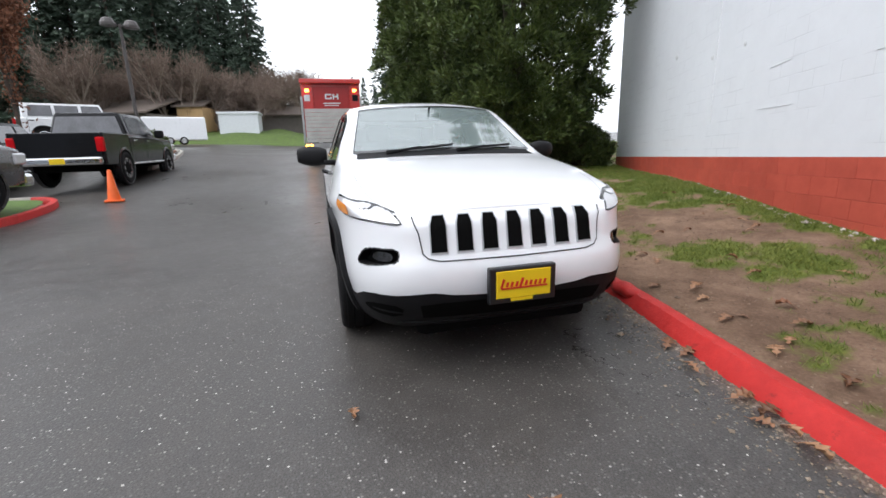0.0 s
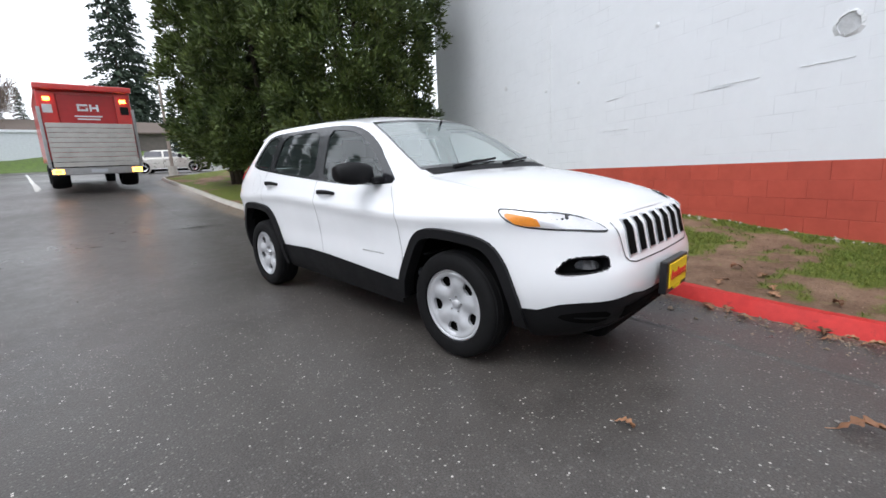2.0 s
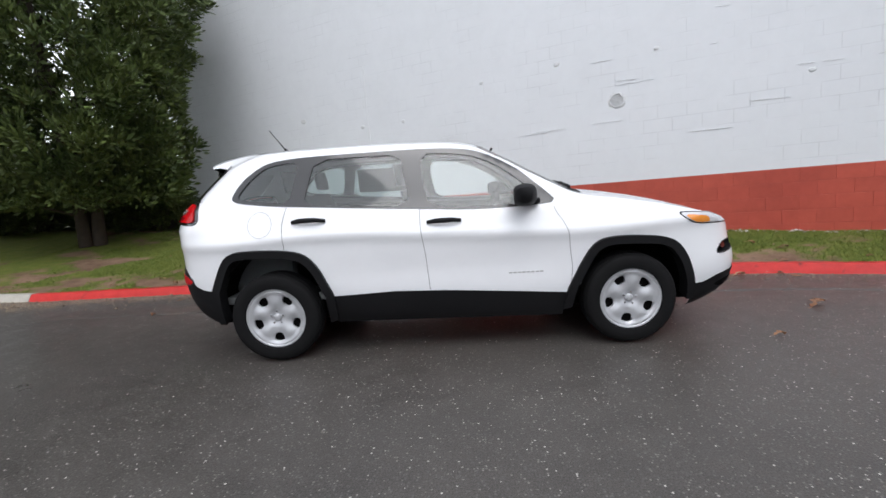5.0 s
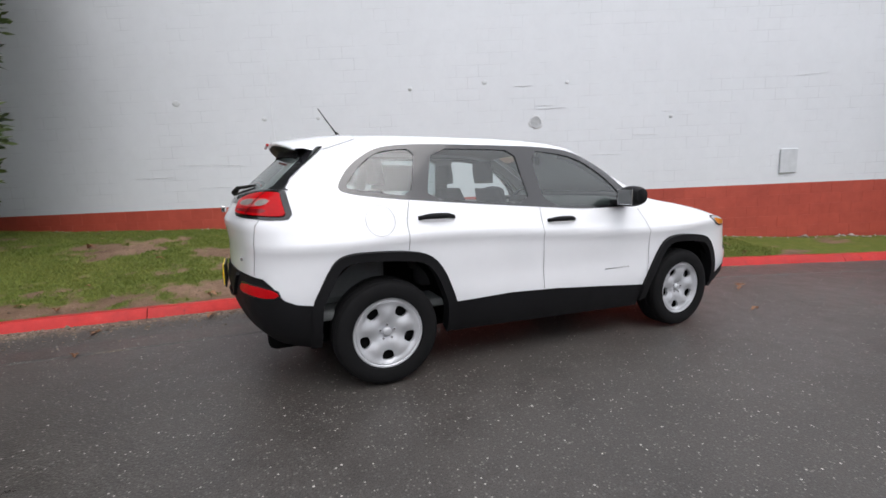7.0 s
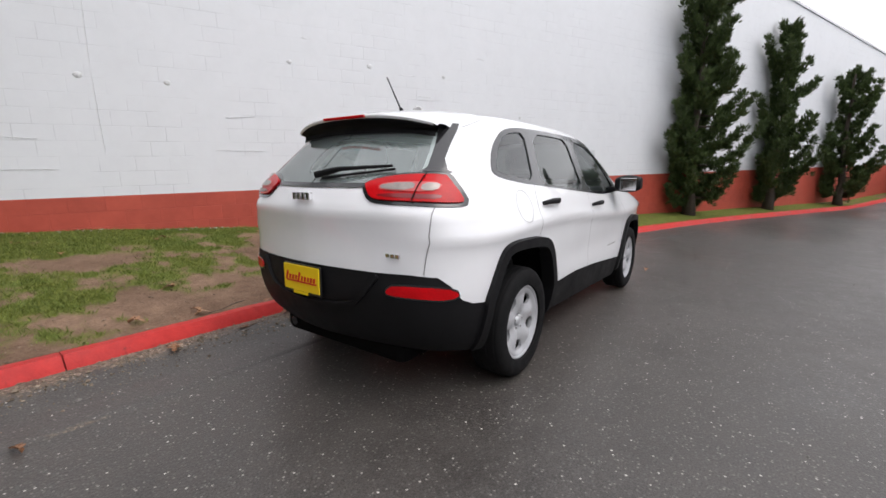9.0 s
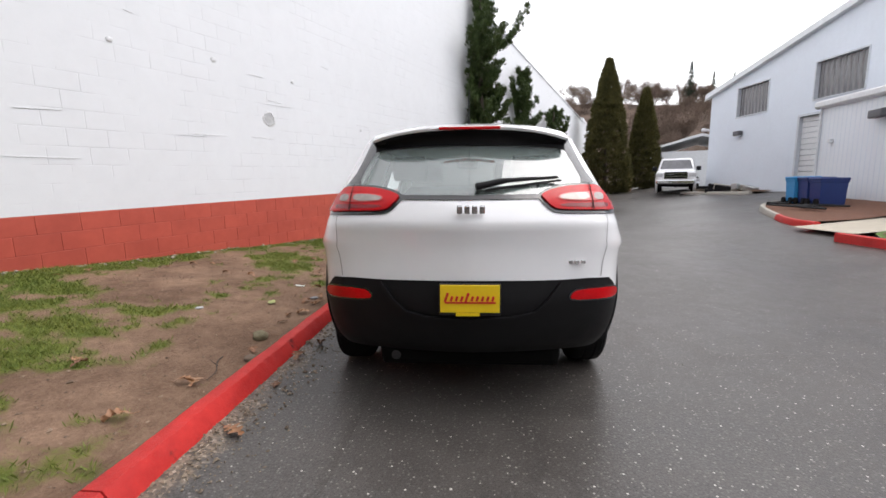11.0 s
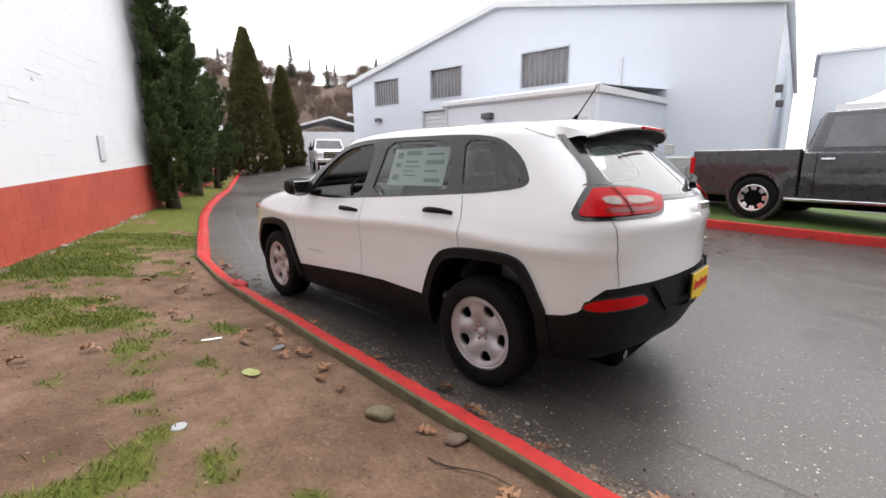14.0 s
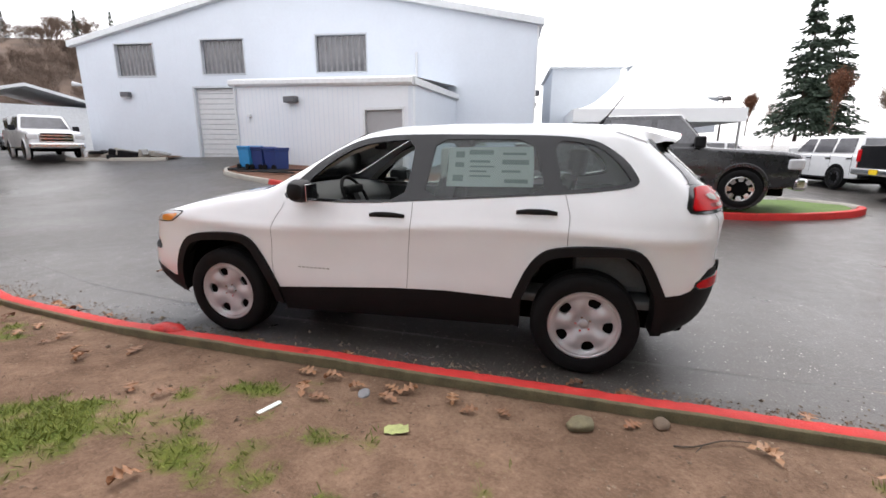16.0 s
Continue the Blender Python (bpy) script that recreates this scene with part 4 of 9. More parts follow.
box(bm, -1.85, 1.0, -0.76, 0.76, 0.44, 0.50, 0.02)
part("cabin_floor", bm, TRIM_GREY, car)
bm = bmesh.new()
box(bm, -2.05, -1.28, -0.60, 0.60, 0.50, 1.02, 0.05)
part("boot_cover", bm, TRIM_GREY, car)


patch("door_card", smooth_outline([side(0.80, 0.5), side(0.84, 0.86), side(0.95, 0.90), side(0.95, 1.08), side(0.2, 1.075), side(-1.2, 1.14), side(-1.8, 1.16), side(-1.8, 0.95), side(-1.05, 0.93), side(-0.88, 0.5)], 0.06, 1), TRIM_GREY, car, off=-0.055, step=0.09)
bm = bmesh.new()
hl = [[bm.verts.new(cap_point(u, w, -0.035)) for w in np.linspace(-0.93, 0.93, 9)] for u in np.linspace(side(0.22, 1.55)[0], side(-1.75, 1.58)[0], 16)]
for a, b in zip(hl, hl[1:]):
    for j in range(8):
        bm.faces.new((a[j], b[j], b[j + 1], a[j + 1]))
part("headliner", bm, HEADLINER, car, smooth=True)
for sg in (1, -1):
    bm = bmesh.new()
    loft(bm, [[Vector(shell(*side(x + dx, z), sg, off)) for dx, off in ((0.05, -0.03), (-0.03, -0.03), (-0.03, -0.07), (0.05, -0.07))] for x, z in ((0.78, 1.12), (0.66, 1.23), (0.52, 1.34), (0.34, 1.45), (0.15, 1.51))])
    part("pillar_trim", bm, HEADLINER, car, "pale inner trim of the windscreen pillar", smooth=True, sharp=50)
bm = bmesh.new()
prof = [(1.10, 1.10), (0.95, 1.13), (0.72, 1.12), (0.60, 1.07), (0.56, 0.98), (0.60, 0.85), (0.72, 0.70), (0.95, 0.6)]
loft(bm, [[(x, y, z + 0.02 * math.cos(y * 2.2)) for x, z in prof] for y in np.linspace(-0.76, 0.76, 13)], closed=False, caps=False)
part("dashboard", bm, TRIM_GREY, car, "dark grey dashboard", smooth=True, sharp=50)


def seat(x, y, width, parent, name="front_seat"):
    s = new(name)
    s.parent = parent
    s.matrix_basis = pose(x, y, 0.5)
    bm = bmesh.new()
    box(bm, -0.25, 0.27, -width / 2, width / 2, 0.05, 0.24, 0.06)
    part("seat", bm, SEAT_CLOTH, s, smooth=True, sharp=60)
    bm = bmesh.new()
    rings = []
    for k in range(9):
        f = k / 8
        w = width / 2 * (0.92 + 0.08 * math.sin(math.pi * f) - 0.22 * f ** 3)
        cx, cz = -0.24 - 0.20 * f, 0.18 + 0.56 * f
        t = 0.075 - 0.025 * f
        rings.append([(cx + t * math.cos(a) * 1.0, w * math.copysign(abs(math.sin(a)) ** 0.6, math.sin(a)), cz) for a in np.linspace(0, 2 * math.pi, 17)[:-1]])
    loft(bm, rings)
    part("backrest", bm, SEAT_CLOTH, s, smooth=True, sharp=60)
    for hy in ((0,) if width < 0.7 else (-0.42, 0.42)):
        bm = bmesh.new()
        rings = []
        for k in range(7):
            f = k / 6
            w = 0.13 * (0.72 + 0.28 * math.sin(math.pi * (0.15 + 0.7 * f)))
            rings.append([(-0.475 - 0.02 * f + 0.045 * math.cos(a), hy + w * math.copysign(abs(math.sin(a)) ** 0.6, math.sin(a)), 0.78 + 0.17 * f) for a in np.linspace(0, 2 * math.pi, 15)[:-1]])
        loft(bm, rings)
        part("headrest", bm, SEAT_CLOTH, s, smooth=True, sharp=60)


seat(0.10, 0.36, 0.52, car)
seat(0.10, -0.36, 0.52, car)
seat(-0.80, 0.0, 1.24, car, "rear_bench")

bm = bmesh.new()
wheel_m = pose(0.44, 0.36, 1.06, 0, -62, 0)
seg = 32
ring_a = []
for i in range(seg):
    t = 2 * math.pi * i / seg
    ring_a.append([wheel_m @ Vector(((0.18 + 0.014 * math.cos(p)) * math.cos(t), (0.18 + 0.014 * math.cos(p)) * math.sin(t), 0.014 * math.sin(p))) for p in np.linspace(0, 2 * math.pi, 9)[:-1]])
loft(bm, ring_a + ring_a[:1], caps=False)
for t in (90, 210, 330):
    rod(bm, wheel_m @ Vector((0, 0, -0.02)), wheel_m @ Vector((0.17 * math.cos(radians(t + 90)), 0.17 * math.sin(radians(t + 90)), 0)), 0.02, 0.014)
rod(bm, wheel_m @ Vector((0, 0, -0.20)), wheel_m @ Vector((0, 0, 0.012)), 0.055, 0.05, 16)
part("steering_wheel", bm, BLACK_PLASTIC, car, smooth=True, sharp=50)
bm = bmesh.new()
box(bm, 0.34, 0.37, -0.11, 0.11, 1.44, 1.51, 0.012)
rod(bm, (0.37, 0, 1.48), (0.42, 0, 1.56), 0.01)
part("rear_view_mirror", bm, BLACK_PLASTIC, car)
bm = bmesh.new()
box(bm, 0.44, 0.50, 0.20, 0.52, 1.09, 1.16, 0.02)
part("instrument_hood", bm, BLACK_PLASTIC, car)

# rear glass, tailgate and lights
PANEL = [aft(0, 1.170), aft(0.36, 1.172), aft(0.44, 1.235), aft(0.62, 1.255), aft(0.72, 1.25), side(-1.90, 1.262), side(-1.868, 1.32), side(-1.785, 1.40), side(-1.70, 1.475), side(-1.66, 1.515), aft(0.52, 1.52), aft(0, 1.525)]
gl_hole = resample([aft(0, 1.192), aft(0.46, 1.196), aft(0.60, 1.252), aft(0.612, 1.28), aft(0.575, 1.39), aft(0.535, 1.475), aft(0, 1.485)], 0.03)
gl_poly = [*gl_hole]
patch("tailgate_surround", resample(PANEL, 0.03), BLACK_GLOSS, car, holes=[offset_outline([(u if u < U_END - 1e-6 else U_END - 0.0005, z) for u, z in gl_poly], -0.0)], off=0.006, step=0.05, join=True, label="gloss black tailgate surround")
ob, = patch("rear_window", [(min(u, U_END - 0.0003), z) for u, z in gl_poly], GLASS_TINT, car, off=0.004, step=0.07, join=True, label="dark tinted rear window")
ob.visible_shadow = False

patch("tail_lamp_surround", TAIL_EDGE, BLACK_GLOSS, car, off=0.006, lip=0.015)
TAIL_LENS = smooth_outline([side(-1.912, 1.108), side(-1.920, 1.16), side(-1.930, 1.214), aft(0.70, 1.236), aft(0.55, 1.233), aft(0.43, 1.215), aft(0.366, 1.190), aft(0.372, 1.176), aft(0.422, 1.124), aft(0.475, 1.114), aft(0.64, 1.110), side(-1.958, 1.101)], 0.02, 1)
patch("tail_lamp", TAIL_LENS, LENS_RED, car, off=0.016, lip=0.02, step=0.025, label="red tail lamp lens")
# shade along the foot of the lens, painted as a deeper red
patch("lamp_shadow_band", smooth_outline([aft(0.735, 1.138), aft(0.66, 1.142), aft(0.47, 1.142), aft(0.45, 1.128), aft(0.66, 1.120), aft(0.735, 1.118)], 0.02, 1), LENS_DEEP, car, off=0.018, step=0.03, label="lower band of the red lens with shade put into its colour")
patch("lens_frame", smooth_outline([aft(0.716, 1.195), aft(0.56, 1.196), aft(0.468, 1.188), aft(0.445, 1.172), aft(0.474, 1.155), aft(0.714, 1.151)], 0.02, 1), LENS_PINK, car, off=0.0195, step=0.03, label="pale pink lens frame")
patch("reversing_lens", smooth_outline([aft(0.622, 1.191), aft(0.55, 1.191), aft(0.475, 1.183), aft(0.455, 1.172), aft(0.48, 1.160), aft(0.622, 1.157)], 0.02, 1), LENS_SMOKE, car, off=0.021, step=0.03, label="clear reversing lens")
patch("outer_lens", smooth_outline([aft(0.712, 1.190), aft(0.650, 1.191), aft(0.650, 1.157), aft(0.710, 1.155)], 0.02, 1), LENS_SMOKE, car, off=0.021, step=0.03, label="clear outer lens")
patch("lamp_divider", strip(resample([aft(0.636, 1.108), aft(0.636, 1.238)], 0.03), 0.007), SHADE_BLACK, car, off=0.0225, step=0.03)
patch("rear_reflector", REFLECTOR, LENS_RED, car, off=0.014, lip=0.02, step=0.03, label="red rear reflector")
patch("reflector_edge", offset_outline(REFLECTOR, 0.010), BLACK_GLOSS, car, off=0.010, lip=0.01, step=0.03)
patch("head_lamp_surround", HEAD_EDGE, BLACK_GLOSS, car, off=0.002, lip=0.02, step=0.03)
patch("head_lamp", offset_outline(HEAD, -0.004), LENS_CLEAR, car, off=0.006, lip=0.01, step=0.03, label="slim clear head lamp")
patch("indicator", smooth_outline([side(1.705, 0.946), side(1.78, 0.940), side(1.88, 0.926), side(1.90, 0.90), side(1.90, 0.882), side(1.79, 0.890), side(1.722, 0.922)], 0.02, 1), LENS_AMBER, car, off=0.009, step=0.03, label="amber indicator lens")
patch("fog_recess", FOG, SHADE_BLACK, car, off=-0.05, step=0.03)
patch("fog_surround", offset_outline(FOG, 0.004), BLACK_PLASTIC, car, off=0.0, lip=0.05, holes=[offset_outline(FOG, -0.006)])
patch("fog_lamp", smooth_outline([fore(0.65, 0.712), fore(0.74, 0.714), fore(0.76, 0.67), fore(0.66, 0.668)], 0.02, 2), BLACK_GLOSS, car, off=-0.03)

# seven upright grille slots; near-black faces stand for the shade inside them
def slot_outline(y0, y1):
    return resample([fore(max(0.0, y0), 0.708), fore(y1, 0.708), fore(y1 - 0.002, 0.845), fore(y1 - 0.012, 0.882), fore(max(0.0, y0) + (0.012 if y0 > 0 else 0), 0.882), fore(max(0.0, y0), 0.845), fore(max(0.0, y0), 0.708)], 0.03)[:-1]


for k in range(4):
    y = 0.137 * k
    o = slot_outline(y - 0.040, y + 0.040)
    f = slot_outline(y - 0.046, y + 0.046)
    f = [(u, z - 0.010 if z < 0.80 else z + 0.008) for u, z in f]
    if k == 0:
        patch("grille_slot_frame", f, SILVER, car, off=0.005, join=True, lip=0.008)
        patch("grille_slot", o, SHADE_BLACK, car, off=0.0085, join=True)
    else:
        patch("grille_slot_frame", f, SILVER, car, off=0.005, lip=0.008)
        patch("grille_slot", o, SHADE_BLACK, car, off=0.0085)
patch("grille_chin_line", strip(resample([fore(0, 0.660), fore(0.41, 0.666), fore(0.47, 0.680), fore(0.495, 0.706), fore(0.51, 0.81), fore(0.545, 0.885)], 0.03), 0.006), BLACK_PLASTIC, car, off=0.003, step=0.05)
# intake openings as near-black sheets on the skin, for the shade within
patch("lower_intake", resample([fore(0, 0.345), fore(0.50, 0.365), fore(0.52, 0.445), fore(0.40, 0.452), fore(0, 0.445), fore(0, 0.345)], 0.04)[:-1], SHADE_BLACK, car, off=0.009, join=True)
patch("intake_slot", smooth_outline([fore(0.60, 0.365), fore(0.74, 0.375), fore(0.78, 0.41), fore(0.72, 0.445), fore(0.60, 0.44)], 0.03, 1), SHADE_BLACK, car, off=0.009)
patch("intake_slat", smooth_outline([fore(0.60, 0.398), fore(0.73, 0.404), fore(0.74, 0.416), fore(0.60, 0.412)], 0.03, 1), BLACK_PLASTIC, car, off=0.016)
patch("chin_lip", resample([fore(0, 0.285), fore(0.5, 0.285), fore(0.62, 0.31), fore(0.60, 0.335), fore(0.46, 0.325), fore(0, 0.325), fore(0, 0.285)], 0.04)[:-1], BLACK_PLASTIC, car, off=0.013, lip=0.012, join=True)

# rear bumper recess behind the plate
patch("bumper_recess", resample([aft(0, 0.742), aft(0.435, 0.742), aft(0.375, 0.66), aft(0.31, 0.605), aft(0.22, 0.582), aft(0, 0.576), aft(0, 0.742)], 0.04)[:-1], BLACK_PLASTIC, car, off=0.009, join=True)
patch("bumper_ridge", strip(resample([aft(0.475, 0.74), aft(0.405, 0.65), aft(0.335, 0.588), aft(0.22, 0.564), aft(0.0, 0.557)], 0.03), 0.022), BLACK_PLASTIC, car, off=0.024, lip=0.02, join=True)
bm = bmesh.new()
rod(bm, (-1.7, 0.42, 0.30), (-2.06, 0.42, 0.285), 0.026, 0.028, 20)
part("exhaust_tip", bm, BLACK_GLOSS, car, smooth=True, sharp=40)

# shut lines
for line in ([side(0.765, 1.07), side(0.79, 1.01), side(0.83, 0.945), side(0.86, 0.853), side(0.88, 0.665), side(0.867, 0.485)],
             [side(-0.205, 1.105), side(-0.205, 0.96), side(-0.18, 0.75), side(-0.165, 0.512)],
             [side(-1.185, 1.178), side(-1.217, 1.06), side(-1.215, 0.875)]):
    patch("door_shut_line", strip(resample(line, 0.03), 0.0045), SHUT, car, off=0.0025, step=0.05)
patch("tailgate_shut_line", strip(resample([aft(0.73, 1.085), aft(0.725, 0.95), aft(0.70, 0.76)], 0.03), 0.0045), SHUT, car, off=0.0025, step=0.05)
flap = [(side(-1.384 + 0.088 * math.cos(t), 1.063 + 0.09 * math.sin(t))) for t in np.linspace(0, 2 * math.pi, 33)[:-1]]
patch("fuel_flap", offset_outline(flap, 0.004), plain("flap_line_grey", (0.42, 0.43, 0.44), 0.5), car, holes=[flap], off=0.0025, sides=(-1,))
for sg in (-1, 1):
    bm = bmesh.new()
    us = np.linspace(side(0.98, 1.14)[0], side(1.92, 1.0)[0], 26)
    q = [[bm.verts.new(cap_point(u, sg * w, 0.003)) for w in (0.957, 0.9615)] for u in us]
    for a, b in zip(q, q[1:]):
        bm.faces.new((a[0], b[0], b[1], a[1]))
    part("bonnet_shut_line", bm, SHUT, car)

# door handles
for hx, hz in ((-0.033, 1.01), (-1.018, 1.067)):
    for sg in (1, -1):
        h = new("door_handle")
        h.parent = car
        c = side(hx, hz)
        p = shell(*c, sg, 0.0)
        bm = bmesh.new()
        rings = []
        for k in range(13):
            f = k / 12
            x = hx - 0.125 + 0.25 * f
            q = shell(*side(x, hz), sg, 0.006 + 0.034 * min(1, 4 * f, 4 * (1 - f)))
            hgt = 0.013 + 0.006 * math.sin(math.pi * f)
            rings.append([q + Vector((0, sg * 0.010 * math.cos(a), hgt * math.sin(a))) for a in np.linspace(0, 2 * math.pi, 11)[:-1]])
        loft(bm, rings)
        part("grip", bm, BLACK_PLASTIC, h, smooth=True)

# mirrors
for sg in (1, -1):
    mir = new("door_mirror")
    mir.parent = car
    bm = bmesh.new()
    rings = []
    for k in range(13):
        f = k / 12
        a = math.pi * f
        y = sg * (0.90 + 0.23 * f)
        r = 0.35 + 0.65 * math.sin(math.pi * min(1, 0.10 + 0.84 * f)) ** 0.5
        cx, cz = 0.56 - 0.05 * f, 1.165 + 0.01 * f
        rings.append([(cx + 0.085 * r * math.copysign(abs(math.cos(t)) ** 0.75, math.cos(t)), y, cz + 0.078 * r * math.copysign(abs(math.sin(t)) ** 0.75, math.sin(t))) for t in np.linspace(0, 2 * math.pi, 21)[:-1]])
    loft(bm, rings)
    part("mirror_housing", bm, BLACK_PLASTIC, mir, smooth=True, sharp=60)
    bm = bmesh.new()
    box(bm, 0.52, 0.66, sg * 0.80, sg * 0.93, 1.10, 1.14, 0.012)
    part("mirror_foot", bm, BLACK_PLASTIC, mir)
    bm = bmesh.new()
    box(bm, 0.445, 0.452, sg * 0.96, sg * 1.10, 1.11, 1.22, 0.003)
    part("mirror_glass", bm, CHROME, mir)

# roof spoiler, aerial, wipers
bm = bmesh.new()
under = bmesh.new()
tops, bots = [], []
u_sp = side(-1.50, top_z(-1.50))[0]
for w in np.linspace(-0.985, 0.985, 33):
    f = abs(w)
    p0 = cap_point(u_sp, w, 0.003)
    tip = -1.935 + 0.10 * f ** 3
    zt = p0.z - 0.060 - 0.012 * f ** 3
    rowt = []
    for k in range(9):
        q = k / 8
        rowt.append((p0.x + (tip - p0.x) * q, p0.y * (1 - 0.03 * q * f), p0.z + (zt - p0.z) * q ** 1.4 + 0.006 * math.sin(math.pi * q)))
    yt = p0.y * (1 - 0.03 * f)
    rowt.append((tip - 0.005, yt, zt - 0.010))
    rowt.append((tip + 0.004, yt, zt - 0.022))
    tops.append(rowt)
    # the black underside drops in a hollow to the head of the glass
    foot = shell(*aft(yt * 0.98, 1.462 - 0.03 * f ** 4), 1 if w > 0 else -1, 0.012)
    bots.append([(tip + 0.004, yt, zt - 0.022), (tip + 0.035, yt * 0.99, zt - 0.032), (max(tip + 0.055, foot.x + 0.03), yt * 0.985, zt - 0.055), (foot.x + 0.012, foot.y, 1.49), tuple(foot)])
loft(bm, tops, closed=False, caps=False)
loft(under, bots, closed=False, caps=False)
bmesh.ops.recalc_face_normals(bm, faces=bm.faces)
part("roof_spoiler", bm, CAR_WHITE, car, "white roof spoiler with black underside", smooth=True, sharp=50)
part("spoiler_underside", under, BLACK_PLASTIC, car, smooth=True)
for sg, rt in ((-1, tops[0]), (1, tops[-1])):
    bm = bmesh.new()
    low_edge = []
    for k, p in enumerate(rt[:10]):
        q = k / 9
        if p[0] > -1.70:
            low = shell(*side(p[0], 1.555 - 0.35 * (-1.50 - p[0])), sg, 0.005)
            low_edge.append((low.x, low.y, min(low.z, p[2] - 0.01)))
        else:
            low_edge.append((p[0] + 0.02, p[1] + sg * 0.018, min(1.485 + 0.25 * (-1.70 - p[0]), p[2] - 0.012)))
    va, vb = [bm.verts.new(p) for p in rt[:10]], [bm.verts.new(p) for p in low_edge]
    for i in range(9):
        bm.faces.new((va[i], va[i + 1], vb[i + 1], vb[i]))
    bmesh.ops.recalc_face_normals(bm, faces=bm.faces)
    part("spoiler_cheek", bm, CAR_WHITE, car, smooth=True)
bm = bmesh.new()
box(bm, -1.966, -1.948, -0.17, 0.17, 1.550, 1.566, 0.004)
part("high_brake_lamp", bm, LENS_RED, car, "narrow red brake lamp")
bm = bmesh.new()
rod(bm, (-1.43, 0.0, 1.635), (-1.46, 0.0, 1.675), 0.020, 0.010, 12)
rod(bm, (-1.455, 0.0, 1.665), (-1.585, 0.0, 1.845), 0.0055, 0.0035, 8)
part("aerial", bm, BLACK_PLASTIC, car)
bm = bmesh.new()
pa, pb, pc = (shell(*aft(0.03, 1.215), -1, 0.03), shell(*aft(0.18, 1.235), -1, 0.045), shell(*aft(0.46, 1.262), -1, 0.030))
rod(bm, pa, pb, 0.020, 0.014, 10)
rod(bm, pb, pc, 0.012, 0.007, 8)
rod(bm, shell(*aft(0.08, 1.205), -1, 0.022), shell(*aft(0.48, 1.252), -1, 0.022), 0.008, 0.006, 8)
part("rear_wiper", bm, BLACK_PLASTIC, car, smooth=True, sharp=50)
for w0, w1 in ((-0.62, 0.06), (0.08, 0.72)):
    bm = bmesh.new()
    u0, u1 = side(0.93, 1.16)[0], side(0.86, 1.2)[0]
    pts = [cap_point(u0 + (u1 - u0) * k / 8, w0 + (w1 - w0) * k / 8, 0.022) for k in range(9)]
    for a, b in zip(pts, pts[1:]):
        rod(bm, a, b, 0.009, 0.009, 8)
    rod(bm, cap_point(u0, w0, 0.01), cap_point((u0 + u1) / 2, (w0 + w1) / 2, 0.03), 0.012, 0.008, 8)
    part("front_wiper", bm, BLACK_PLASTIC, car)
bm = bmesh.new()
cw = [[bm.verts.new(cap_point(u, w, 0.004)) for w in np.linspace(-0.9, 0.9, 17)] for u in (side(1.0, 1.14)[0], side(0.93, 1.16)[0], side(0.90, 1.17)[0])]
for a, b in zip(cw, cw[1:]):
    for j in range(16):
        bm.faces.new((a[j], b[j], b[j + 1], a[j + 1]))
part("cowl", bm, BLACK_PLASTIC, car, smooth=True)


# dealer plates: the lettering stands as plain strokes
def number_plate(parent, m, holder):
    pl = new("number_plate")
    pl.parent = parent
    pl.matrix_basis = m
    tagged(pl, "yellow dealer plate with a red stroke in a black frame")
    bm = bmesh.new()
    box(bm, -0.185 if holder else -0.158, 0.185 if holder else 0.158, -0.012, 0.03 if holder else 0.0, -0.10 if holder else -0.085, 0.092 if holder else 0.08, 0.008)
    part("plate_frame", bm, PLATE_BLACK, pl)
    bm = bmesh.new()
    box(bm, -0.150, 0.150, -0.019, -0.011, -0.068, 0.074, 0.002)
    part("plate", bm, PLATE_YELLOW, pl)
    bm = bmesh.new()
    for k in range(10):
        x = -0.118 + 0.026 * k
        hgt = 0.05 if k in (0, 4) else 0.026
        m2 = Matrix.Translation((x, -0.021, -0.002 + hgt / 4)) @ Matrix.Rotation(radians(18), 4, "Y")
        box(bm, -0.006, 0.006, -0.002, 0.002, -hgt / 2, hgt / 2, 0, m2)
    box(bm, -0.125, 0.13, -0.023, -0.019, -0.020, -0.012)
    part("red_stroke", bm, PLATE_RED, pl)
    bm = bmesh.new()
    box(bm, -0.07, 0.05, -0.0205, -0.012, -0.086, -0.070)
    part("plate_strip", bm, PLATE_YELLOW, pl)


number_plate(car, pose(2.315, 0.0, 0.535, 0, 0, 90), True)
number_plate(car, pose(-2.278, 0.0, 0.676, 0, 0, -90), False)


def badge(name, x0, x1, bars, mat, place):
    """Maker's lettering as a row of plain raised bars."""
    bm = bmesh.new()
    for k in range(bars):
        f0, f1 = k / bars, (k + 0.72) / bars
        place(bm, x0 + (x1 - x0) * f0, x0 + (x1 - x0) * f1)
    part(name, bm, mat, car)


badge("tailgate_badge", -0.075, 0.075, 4, CHROME, lambda bm, a, b: box(bm, -2.278, -2.25, a, b, 1.105, 1.145, 0.004))
badge("trim_badge", -0.60, -0.44, 5, CHROME, lambda bm, a, b: box(bm, shell(*aft(0.52, 0.82)).x - 0.004, shell(*aft(0.52, 0.82)).x + 0.01, a, b, 0.838, 0.856, 0.002))
for sg in (1, -1):
    badge("door_badge", 0.42, 0.68, 8, STEEL, lambda bm, a, b: box(bm, a, b, sg * (shell(*side(0.55, 0.60)).y - 0.006), sg * (shell(*side(0.55, 0.60)).y + 0.003), 0.598, 0.607, 0.001))

